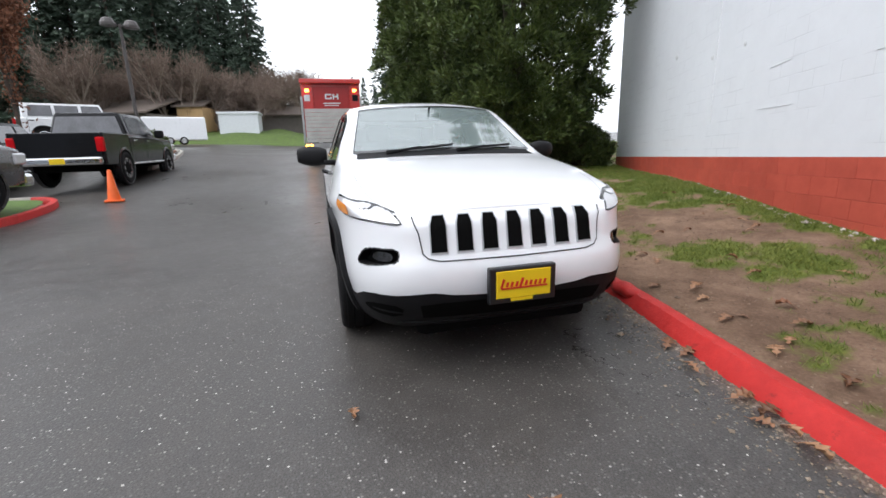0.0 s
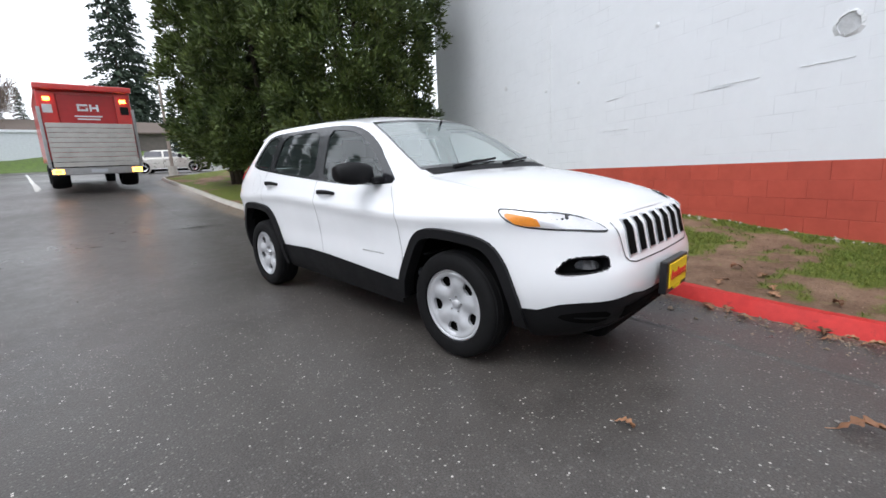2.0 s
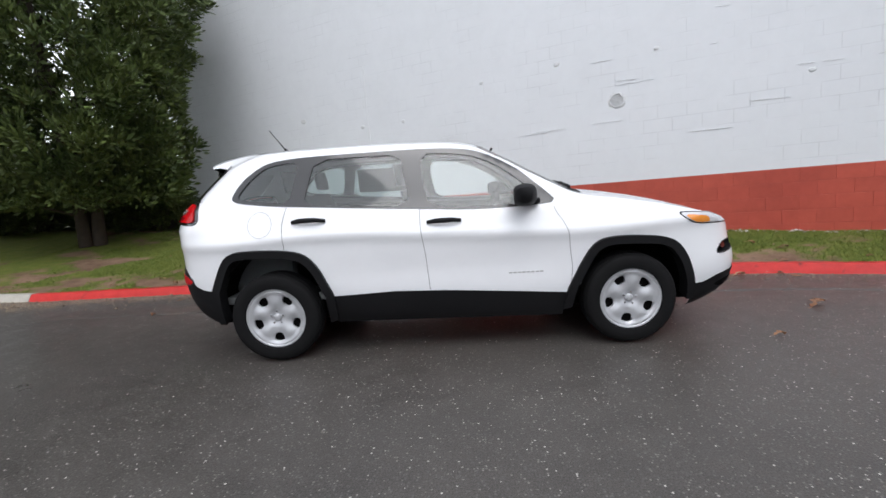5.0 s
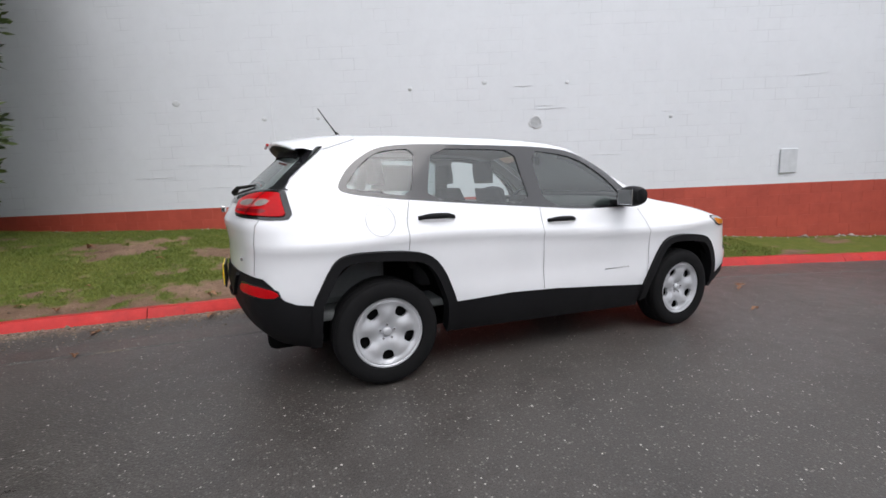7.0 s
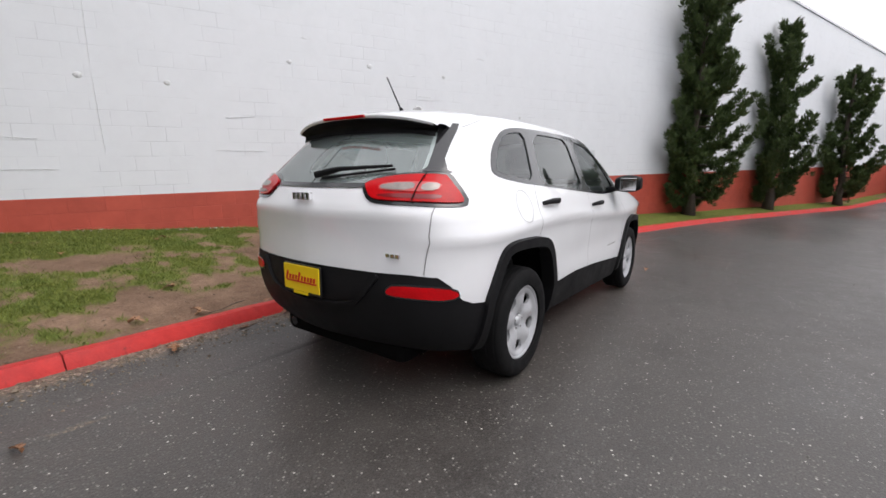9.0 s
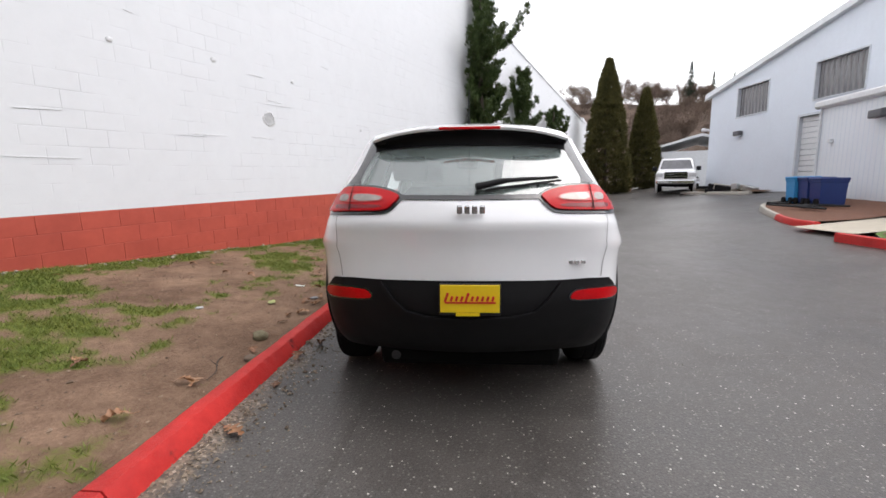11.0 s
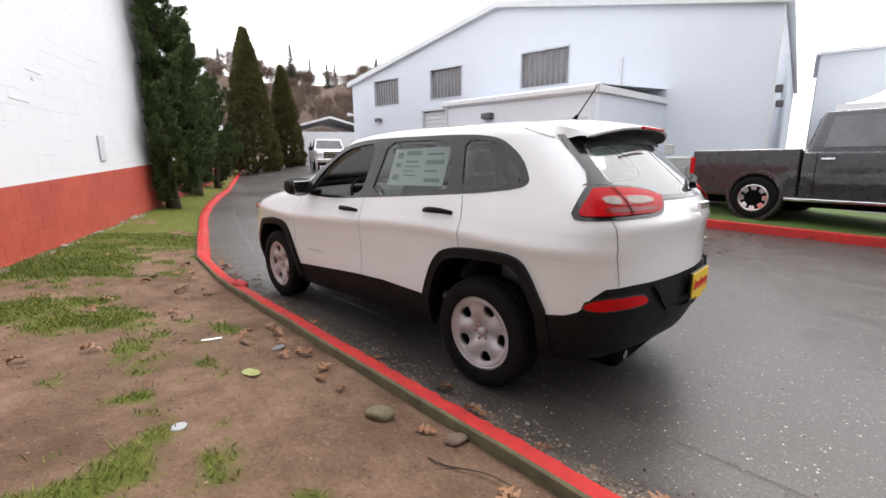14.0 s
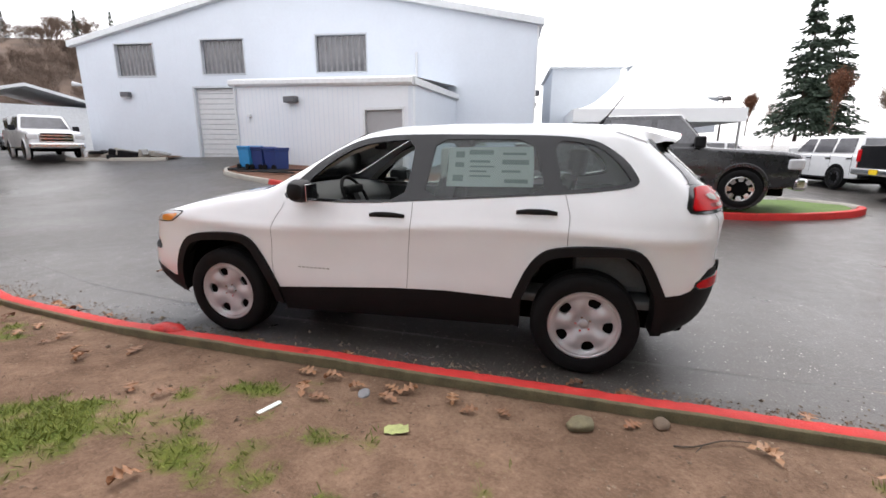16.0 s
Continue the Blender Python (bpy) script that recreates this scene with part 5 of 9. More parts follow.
# price sheet inside the left rear door window
sheet = new("price_sheet")
sheet.parent = car
tagged(sheet, "pale green printed price sheet stuck inside the window")
sq = resample([side(-0.42, 1.465), side(-0.97, 1.475), side(-0.985, 1.225), side(-0.42, 1.215), side(-0.42, 1.465)], 0.05)[:-1]
patch("paper", sq, PAPER, sheet, off=-0.012, sides=(1,), smooth=True)
for x0, x1, z0, z1 in ((-0.47, -0.53, 1.40, 1.44), (-0.47, -0.53, 1.34, 1.37), (-0.56, -0.72, 1.42, 1.45), (-0.57, -0.70, 1.37, 1.385), (-0.57, -0.73, 1.34, 1.35), (-0.57, -0.68, 1.31, 1.32), (-0.57, -0.71, 1.28, 1.29), (-0.78, -0.93, 1.42, 1.435), (-0.78, -0.95, 1.36, 1.39), (-0.78, -0.9, 1.31, 1.325), (-0.80, -0.95, 1.245, 1.27), (-0.46, -0.53, 1.25, 1.29)):
    patch("print_bar", resample([side(x0, z0), side(x1, z0), side(x1, z1), side(x0, z1), side(x0, z0)], 0.05)[:-1], INK, sheet, off=-0.0105, sides=(1,))


# ---------------------------------------------------------------- metal warehouse across the yard
PANE_DARK = plain("dim_window_glass", (0.10, 0.10, 0.11), 0.12, vary=0.4, scale=2.0, coat=0.6)
FRAME_GREY = plain("grey_window_frame", (0.52, 0.55, 0.59), 0.5)
DOOR_GREY = plain("grey_door_paint", (0.33, 0.33, 0.34), 0.55, vary=0.06)
ROLL_DOOR = plain("pale_roller_door", (0.62, 0.63, 0.64), 0.5, vary=0.08)
LAMP_GREY = plain("lamp_housing", (0.10, 0.10, 0.11), 0.5)
MULCH = plain("red_bark_mulch", (0.13, 0.055, 0.03), 0.95, vary=0.6, scale=18, relief=1.0)
GRASS = plain("short_grass", (0.075, 0.13, 0.022), 0.95, vary=0.5, scale=9, relief=1.0)
PATH_STONE = plain("pale_concrete_path", (0.40, 0.36, 0.29), 0.85, vary=0.15, relief=0.4)

HOUSE_M = Matrix.Scale(0.988, 4) @ pose(-0.26, -15.37, 0.0, 0, 0, 5.5)  # x along the gable wall, y into the building is negative


def ribs(bm, x0, x1, z0f, z1f, y, pitch, depth=0.02):
    """Upright ribs of sheet-metal siding."""
    x = x0
    while x < x1:
        box(bm, x, x + 0.05, y, y + depth, z0f(x), z1f(x))
        x += pitch


def build_warehouse():
    w = thing("warehouse", "pale blue sheet-metal warehouse with a low gable roof", "building", HOUSE_M, kind="structure")
    eave_r, eave_l, peak, px, length, depth = 6.3, 6.0, 8.35, 10.6, 21.1, 26.0

    def roof(x):
        return eave_r + (peak - eave_r) * x / px if x < px else peak + (eave_l - peak) * (x - px) / (length - px)
    # the gable wall is built round its openings
    openings = [(17.1, 19.1, 4.55, 5.97), (12.65, 14.75, 4.58, 6.05), (7.05, 9.35, 4.58, 6.1), (12.9, 15.28, 0.0, 4.0)]
    bm = bmesh.new()
    xs = sorted({0.0, length, px, *[o[0] for o in openings], *[o[1] for o in openings]})
    for a, b in zip(xs, xs[1:]):
        cuts = sorted((o[2], o[3]) for o in openings if o[0] <= a + 1e-6 and o[1] >= b - 1e-6)
        z = -0.3
        for lo, hi in [*cuts, (None, None)]:
            if lo is None:
                r = [[(a, 0, z), (a, 0, roof(a)), (a, -0.2, roof(a)), (a, -0.2, z)], [(b, 0, z), (b, 0, roof(b)), (b, -0.2, roof(b)), (b, -0.2, z)]]
                loft(bm, r)
            else:
                if lo > z:
                    box(bm, a, b, -0.2, 0, z, lo)
                z = hi
    part("gable_wall", bm, SIDING, w)
    bm = bmesh.new()
    for x in np.arange(0.1, length, 0.30):
        spans = [(0.9, roof(x) - 0.1)]
        for o in openings:
            if o[0] - 0.08 < x < o[1] + 0.05:
                spans = [q for lo, hi in spans for q in ((lo, min(hi, o[2] - 0.06)), (max(lo, o[3] + 0.06), hi)) if q[1] - q[0] > 0.05]
        for lo, hi in spans:
            box(bm, x, x + 0.03, 0.0, 0.0025, lo, hi)
    tagged(part("siding_rib", bm, SIDING, w), kind="stuff")
    bm = bmesh.new()
    box(bm, -0.02, 0.2, -depth, -0.2, -0.3, eave_r - 0.02)
    part("side_wall", bm, SIDING, w)
    bm = bmesh.new()
    for y in np.arange(0.5, depth, 0.3):
        box(bm, -0.026, -0.02, -y - 0.03, -y, 0.6, eave_r - 0.15)
    tagged(part("siding_rib", bm, SIDING, w), kind="stuff")
    bm = bmesh.new()
    box(bm, length - 0.2, length, -depth, -0.2, -0.3, eave_l - 0.02)
    part("side_wall", bm, SIDING, w)
    bm = bmesh.new()
    box(bm, 0.2, length - 0.2, -depth, -depth + 0.2, -0.3, 6.0)
    part("back_wall", bm, SIDING, w)
    bm = bmesh.new()
    for a, b in ((-0.25, px), (px, length + 0.25)):
        za, zb = roof(max(a, 0)) + 0.02, roof(min(b, length)) + 0.02
        loft(bm, [[(a, 0.22, za), (a, 0.22, za + 0.10), (a, -depth - 0.2, za + 0.10), (a, -depth - 0.2, za)], [(b, 0.22, zb), (b, 0.22, zb + 0.10), (b, -depth - 0.2, zb + 0.10), (b, -depth - 0.2, zb)]])
    part("roof", bm, ROOF_METAL, w)
    bm = bmesh.new()
    for a, b in ((-0.25, px), (px, length + 0.25)):
        za, zb = roof(max(a, 0)) - 0.14, roof(min(b, length)) - 0.14
        loft(bm, [[(a, 0.0, za), (a, 0.23, za), (a, 0.23, za + 0.20), (a, 0.0, za + 0.20)], [(b, 0.0, zb), (b, 0.23, zb), (b, 0.23, zb + 0.20), (b, 0.0, zb + 0.20)]])
    part("fascia", bm, ROOF_METAL, w)
    for x0, x1, z0, z1 in openings[:3]:
        win = new("window")
        win.parent = w
        bm = bmesh.new()
        for a in ((x0 - 0.02, x0 + 0.035, z0 - 0.03, z1 + 0.03), (x1 - 0.035, x1 + 0.02, z0 - 0.03, z1 + 0.03)):
            box(bm, a[0], a[1], -0.20, 0.03, a[2], a[3], 0.01)
        for a in ((x0 + 0.035, x1 - 0.035, z0 - 0.03, z0 + 0.03), (x0 + 0.035, x1 - 0.035, z1 - 0.03, z1 + 0.03)):
            box(bm, a[0], a[1], -0.20, 0.03, a[2], a[3], 0.01)
        part("window_frame", bm, FRAME_GREY, win)
        bm = bmesh.new()
        box(bm, x0, x1, -0.16, -0.15, z0, z1)
        part("pane", bm, PANE_DARK, win)
        bm = bmesh.new()
        for k in range(9):
            x = x0 + 0.15 + (x1 - x0 - 0.3) * k / 8
            box(bm, x - 0.05, x + 0.05, -0.149, -0.143, z0 + 0.04, z1 - 0.04)
        tagged(part("blind_slat", bm, plain("dusty_blind", (0.22, 0.215, 0.22), 0.7, vary=0.4), win), kind="stuff")
    # roller door in sections
    door = new("roller_door")
    door.parent = w
    for k in range(14):
        bm = bmesh.new()
        z = 0.86 + 0.225 * k
        box(bm, 12.92, 15.26, -0.16, -0.11, z, z + 0.21, 0.015)
        part("slat", bm, ROLL_DOOR, door)
    bm = bmesh.new()
    box(bm, 15.26, 15.36, -0.2, 0.04, 0.5, 4.06, 0.01)
    box(bm, 12.8, 15.36, -0.2, 0.04, 4.0, 4.1, 0.01)
    part("door_frame", bm, FRAME_GREY, w)
    for x, z in ((18.75, 3.75),):
        lamp = new("wall_lamp")
        lamp.parent = w
        bm = bmesh.new()
        box(bm, x - 0.22, x + 0.22, 0.0, 0.22, z - 0.10, z + 0.12, 0.03)
        part("lamp_housing", bm, LAMP_GREY, lamp)
        bm = bmesh.new()
        box(bm, x - 0.18, x + 0.18, 0.04, 0.20, z - 0.13, z - 0.10)
        part("lamp_lens", bm, LENS_CLEAR, lamp)
    for y, z in ((-0.6, 3.7), (-2.6, 3.4)):
        lamp = new("wall_lamp")
        lamp.parent = w
        bm = bmesh.new()
        box(bm, -0.25, -0.02, y - 0.2, y + 0.2, z - 0.1, z + 0.12, 0.03)
        part("lamp_housing", bm, LAMP_GREY, lamp)
    bm = bmesh.new()
    rod(bm, (4.9, 0.06, 3.6), (4.9, 0.06, 5.3), 0.05, 0.05, 10)
    part("vent_pipe", bm, ROOF_METAL, w)
    bm = bmesh.new()
    rod(bm, (21.0, 0.1, 4.2), (21.35, 0.25, 4.25), 0.05, 0.11, 12)
    part("camera_housing", bm, ROOF_METAL, w)
    bm = bmesh.new()
    box(bm, -0.06, 0.0, 0.0, 0.06, 0.5, 6.2, 0.01)
    part("corner_trim", bm, ROOF_METAL, w)
    return w


build_warehouse()


def build_annex():
    a = thing("annex", "low pale blue annex with a white eave and grey door", "building", Matrix.Scale(0.991, 4), kind="structure")
    A, C, D, E = Vector((11.35, -11.98)), Vector((3.31, -10.22)), Vector((2.9, -15.2)), Vector((11.6, -14.3))
    t = (A - C).normalized()
    ang = math.degrees(math.atan2(t.y, t.x))
    L = (A - C).length
    fr = new("front_wall")
    fr.parent = a
    fr.matrix_basis = pose(C.x, C.y, 0, 0, 0, ang)  # x from the near corner along the front; y points into the yard when negative

    # in this frame the yard lies on +y
    dx0, dx1, z1 = 0.40, 1.88, 2.66
    top0, top1 = 3.40, 3.75
    bm = bmesh.new()

    def tz(x):
        return top0 + (top1 - top0) * x / L
    for x0, x1, z0 in ((0, dx0, 0.2), (dx0, dx1, z1), (dx1, L, 0.2)):
        loft(bm, [[(x0, 0, z0), (x0, 0, tz(x0)), (x0, -0.15, tz(x0)), (x0, -0.15, z0)], [(x1, 0, z0), (x1, 0, tz(x1)), (x1, -0.15, tz(x1)), (x1, -0.15, z0)]])
    part("wall_panel", bm, plain("pale_grey_blue_siding", (0.72, 0.75, 0.79), 0.5, vary=0.05, scale=0.5), fr)
    bm = bmesh.new()
    for x in np.arange(0.15, L, 0.22):
        if dx0 - 0.12 < x < dx1 + 0.1:
            continue
        box(bm, x, x + 0.025, 0.0, 0.002, 0.55, tz(x) - 0.05)
    tagged(part("siding_rib", bm, SIDING, fr), kind="stuff")
    bm = bmesh.new()
    box(bm, dx0, dx1, -0.12, -0.07, 0.5, z1, 0.01)
    part("door", bm, DOOR_GREY, fr, "plain grey steel door")
    bm = bmesh.new()
    for b in ((dx0 - 0.09, dx0, 0.5, z1 + 0.09), (dx1, dx1 + 0.09, 0.5, z1 + 0.09), (dx0, dx1, z1, z1 + 0.09)):
        box(bm, b[0], b[1], -0.10, 0.025, b[2], b[3], 0.008)
    part("door_trim", bm, ROOF_METAL, fr)
    bm = bmesh.new()
    loft(bm, [[(x, y, tz(min(max(x, 0), L)) + z) for y, z in ((0.0, -0.02), (0.10, 0.0), (0.16, 0.06), (0.16, 0.20), (0.12, 0.23), (-0.2, 0.30), (-0.2, -0.02))] for x in (-0.05, 0.0, L * 0.5, L, L + 0.10)])
    part("gutter", bm, plain("white_gutter", (0.74, 0.75, 0.76), 0.4), fr)
    bm = bmesh.new()
    rod(bm, (L - 0.12, 0.06, 0.6), (L - 0.12, 0.06, 3.75), 0.04, 0.04, 10)
    part("downpipe", bm, ROOF_METAL, fr)
    bm = bmesh.new()
    box(bm, 4.82, 5.38, 0.0, 0.24, 3.02, 3.24, 0.03)
    part("wall_lamp", bm, LAMP_GREY, fr)
    bm = bmesh.new()
    box(bm, 7.3, 7.45, 0.0, 0.12, 2.55, 2.67, 0.02)
    part("alarm_box", bm, ROOF_METAL, fr)
    for p, q, zz in ((C, D, 3.4), (E, A, 3.75)):
        d = (q - p)
        sw = new("side_wall")
        sw.parent = a
        sw.matrix_basis = pose(p.x, p.y, 0, 0, 0, math.degrees(math.atan2(d.y, d.x)))
        bm = bmesh.new()
        box(bm, 0.0, d.length, 0.0, 0.15, 0.2, zz)
        part("wall_panel", bm, SIDING, sw)
        bm = bmesh.new()
        box(bm, -0.05, d.length, -0.10, 0.15, zz, zz + 0.22, 0.02)
        part("eave_trim", bm, ROOF_METAL, sw)
    bm = bmesh.new()
    v = [bm.verts.new(p) for p in ((C.x - 0.1, C.y + 0.1, 3.62), (A.x + 0.1, A.y + 0.1, 3.98), (E.x, E.y, 4.05), (D.x, D.y, 3.95))]
    bm.faces.new(v)
    part("roof", bm, ROOF_METAL, a)


build_annex()


def flat_bed(name, outline, mat, label, category, lift=0.10):
    """A bed or path of the given outline, laid on the ground."""
    pts = outline
    xs, ys = [p[0] for p in pts], [p[1] for p in pts]
    step = 0.35
    grid = [(x, y) for x in np.arange(min(xs), max(xs), step) for y in np.arange(min(ys), max(ys), step)]
    v, f = cdt(pts, [], grid)
    bm = bmesh.new()
    vs = [bm.verts.new((p[0], p[1], ground_z(p[0], p[1]) + lift + 0.02 * noise.noise((p[0] * 2, p[1] * 2, 0)))) for p in v]
    for t in f:
        c = (sum(v[i][0] for i in t) / 3, sum(v[i][1] for i in t) / 3)
        if inside(pts, *c):
            bm.faces.new([vs[i] for i in t])
    return solid(name, bm, mat, label, category, kind="structure", smooth=True)


ISLE = smooth_outline([(3.7, -6.86), (1.0, -6.88), (-2.0, -6.64), (-6.3, -6.50), (-7.4, -7.0), (-7.35, -8.6), (-6.9, -9.4), (-3, -9.6), (-0.6, -9.6), (2.2, -9.9), (3.4, -9.6), (3.75, -8.4)], 0.2, 2)
flat_bed("island_lawn", ISLE, GRASS, "bright green grass island inside a red kerb", "lawn")
flat_bed("mulch_bed", smooth_outline([(2.6, -7.25), (3.65, -7.1), (3.7, -9.9), (2.6, -10.0), (0.4, -10.0), (-0.9, -8.6), (0.5, -8.0), (1.6, -7.6)], 0.25, 1), MULCH, "red-brown bark mulch round the cooling unit", "mulch", 0.125)
flat_bed("mulch_bed", smooth_outline([(5.35, -7.6), (6.2, -7.65), (7.5, -8.15), (9.8, -9.2), (10.5, -9.9), (10.9, -11.8), (5.4, -10.6)], 0.25, 1), MULCH, "red-brown bark mulch below the annex wall", "mulch", 0.10)
flat_bed("footpath", [(3.76, -7.0), (5.3, -7.0), (5.34, -8.6), (5.32, -10.55), (3.72, -10.22), (3.76, -8.6)], PATH_STONE, "pale concrete footpath to the grey door", "path", 0.08)
flat_bed("warehouse_bed", smooth_outline([(15.6, -12.6), (20.2, -12.0), (20.6, -13.3), (15.6, -13.8)], 0.3, 1), EARTH, "narrow earth bed along the warehouse", "bed", 0.08)


def low_kerb(points, mats, label):
    k = thing("kerb", label, "kerb", kind="structure")
    line = smooth_outline(points, 0.2, 2, closed=False)
    n = len(line)
    for i, m in enumerate(mats):
        a, b = int(i * (n - 1) / len(mats)), int((i + 1) * (n - 1) / len(mats))
        sweep_kerb("kerb_section", [(x, y, ground_z(x, y)) for x, y in line[a:b + 1]], 0.15, 0.14, m, k, "", False)


low_kerb([(3.75, -6.8), (1.0, -6.82), (-2.0, -6.58), (-5.6, -6.45), (-6.9, -6.55), (-7.5, -7.3), (-7.4, -9.0), (-6.9, -9.5)][::-1], [CONCRETE, KERB_RED, KERB_RED, KERB_RED, KERB_RED], "red painted kerb of the grass island")
low_kerb([(10.6, -10.2), (9.9, -9.15), (7.5, -8.05), (6.2, -7.5), (5.3, -7.45)], [CONCRETE, CONCRETE, KERB_RED], "worn concrete kerb with a red tip")
low_kerb([(20.6, -11.9), (18, -12.1), (15.6, -12.5)], [CONCRETE], "low concrete kerb at the warehouse")


# cooling unit on its slab, and the recycling bins
def build_cooling_unit():
    z = ground_z(1.0, -9.0) + 0.11
    u = thing("cooling_unit", "weathered grey rooftop-style air cooling unit on a slab", "air conditioner", pose(1.0, -8.9, z, 0, 0, 8))
    metal = plain("galvanised_casing", (0.40, 0.42, 0.40), 0.45, metal=0.3, vary=0.2)
    bm = bmesh.new()
    box(bm, -1.35, 1.15, -0.65, 0.75, -0.05, 0.07, 0.02)
    part("slab", bm, CONCRETE, u)
    bm = bmesh.new()
    box(bm, -1.15, 0.95, -0.45, 0.45, 0.12, 0.98, 0.03)
    part("casing", bm, metal, u)
    for k in range(9):
        bm = bmesh.new()
        box(bm, 0.95, 0.985, -0.40 + 0.085 * k, -0.35 + 0.085 * k, 0.18, 0.92, 0.008)
        part("fin", bm, metal, u)
    # flat near-black plate for the shade in the fan opening
    bm = bmesh.new()
    box(bm, 0.55, 0.80, 0.45, 0.46, 0.16, 0.50, 0.003)
    part("fan_opening", bm, SHADE_BLACK, u)
    for x0, x1, zz in ((-0.25, -0.12, 0.55), (-0.75, -0.60, 0.55)):
        bm = bmesh.new()
        box(bm, x0, x1, 0.45, 0.52, 0.2, zz + 0.2, 0.01)
        part("conduit", bm, STEEL, u)
    bm = bmesh.new()
    rod(bm, (0.60, 0.52, 0.42), (-1.3, 0.52, 0.48), 0.03, 0.03, 8)
    part("pipe", bm, BLACK_PLASTIC, u)
    for x in (0.45, -0.15):
        bm = bmesh.new()
        box(bm, x - 0.10, x + 0.10, -0.75, -0.60, 1.05, 1.30, 0.01)
        part("switch_box", bm, metal, u)


build_cooling_unit()


def build_bin(x, y, mat, label, w, h, turn):
    z = ground_z(x, y) + 0.10
    b = thing("storage_bin", label, "bin", pose(x, y, z, 0, 0, turn), group="bins by the annex")
    bm = bmesh.new()
    rings = []
    for f, zz in ((0.9, 0.0), (0.93, 0.05), (1.0, h * 0.82), (1.06, h * 0.84), (1.06, h * 0.9)):
        rings.append([(sx * w / 2 * f, sy * 0.32 * f, zz) for sx, sy in ((-1, -1), (1, -1), (1, 1), (-1, 1))])
    loft(bm, rings)
    part("tub", bm, mat, b)
    bm = bmesh.new()
    box(bm, -w * 0.55, w * 0.55, -0.36, 0.36, h * 0.9, h, 0.03)
    part("lid", bm, mat, b)
    for s in (-1, 1):
        bm = bmesh.new()
        rod(bm, (s * w * 0.4, 0.34, 0.09), (s * w * 0.4, 0.40, 0.09), 0.09, 0.09, 16)
        part("bin_wheel", bm, RUBBER, b)


BLUE_LIGHT = plain("light_blue_plastic", (0.03, 0.26, 0.55), 0.45)
BLUE_DARK = plain("dark_blue_plastic", (0.012, 0.035, 0.16), 0.45)
build_bin(9.45, -10.2, BLUE_LIGHT, "light blue plastic bin on the mulch", 0.52, 0.80, -12)
build_bin(8.88, -10.15, BLUE_DARK, "dark blue plastic bin beside a light one", 0.52, 0.78, -12)
build_bin(8.3, -10.05, BLUE_DARK, "dark blue plastic bin by the annex wall", 0.52, 0.76, -10)


def build_hose(x, y, n, seed, label):
    rnd = random.Random(seed)
    bm = bmesh.new()
    z = ground_z(x, y) + 0.13
    p = Vector((x, y, z))
    a = 0
    for k in range(n):
        a += rnd.uniform(0.3, 0.9)
        q = Vector((x + 0.12 * k * rnd.uniform(-0.6, 1), y + 0.35 * math.sin(a), z + 0.08 * rnd.random()))
        rod(bm, p, q, 0.025, 0.025, 7)
        p = q
    return solid("hose", bm, BLACK_PLASTIC, label, "hose")


build_hose(7.6, -9.3, 16, 3, "coiled black rubber hose on the mulch")
build_hose(9.6, -9.6, 10, 8, "black rubber hose lying by the bins")


def build_debris(x, y, seed, label, mat, n, size):
    """A low heap of odd boards and lumps."""
    rnd = random.Random(seed)
    h = thing("debris_heap", label, "debris", pose(x, y, ground_z(x, y) + 0.06))
    for k in range(n):
        bm = bmesh.new()
        m = pose(rnd.uniform(-size, size), rnd.uniform(-0.3, 0.3), rnd.uniform(0.05, 0.25), rnd.uniform(-12, 12), rnd.uniform(-12, 12), rnd.uniform(0, 180))
        box(bm, -rnd.uniform(0.2, 0.6), rnd.uniform(0.2, 0.6), -0.12, 0.12, -0.06, rnd.uniform(0.02, 0.3), 0.03, m)
        part("scrap", bm, mat if k % 3 else CONCRETE, h)


build_debris(18.6, -12.6, 4, "dark scrap lying along the warehouse", BLACK_PLASTIC, 7, 1.0)
build_debris(16.8, -12.9, 9, "boards and scrap on the earth bed", STEEL, 6, 0.8)


def west(x, y, turn=1.6):
    """Swing a place up the road about the yard's near end."""
    c, q = math.cos(radians(turn)), math.sin(radians(turn))
    return 4.3 + (x - 4.3) * c - (y + 1.0) * q, -1.0 + (x - 4.3) * q + (y + 1.0) * c


# ---------------------------------------------------------------- farther buildings and the tent
def simple_building(name, label, m, w, d, h, wall, roofmat, gable=0.0, flat=0.25, windows=(), overhang=0.4):
    """A long building; front along x at y = 0, body behind it at +y."""
    b = thing(name, label, "building", m, kind="structure")
    bm = bmesh.new()
    box(bm, 0, w, 0, d, -1.0, h)
    part("wall", bm, wall, b)
    bm = bmesh.new()
    if gable:
        loft(bm, [[(x, -overhang, h - 0.02), (x, d / 2, h + gable), (x, d + overhang, h - 0.02), (x, d + overhang, h + 0.16), (x, d / 2, h + gable + 0.2), (x, -overhang, h + 0.16)] for x in (-overhang, w + overhang)])
    else:
        box(bm, -0.15, w + 0.15, -0.15, d + 0.15, h, h + flat, 0.03)
    part("roof", bm, roofmat, b)
    for x0, x1, z0, z1 in windows:
        win = new("window")
        win.parent = b
        bm = bmesh.new()
        box(bm, x0, x1, -0.03, 0.02, z0, z1)
        part("pane", bm, PANE_DARK, win)
        bm = bmesh.new()
        for q in ((x0 - 0.06, x0, z0, z1), (x1, x1 + 0.06, z0, z1), (x0 - 0.06, x1 + 0.06, z0 - 0.06, z0), (x0 - 0.06, x1 + 0.06, z1, z1 + 0.06)):
            box(bm, q[0], q[1], -0.05, 0.0, q[2], q[3])
        part("window_frame", bm, ROOF_METAL, win)
    return b


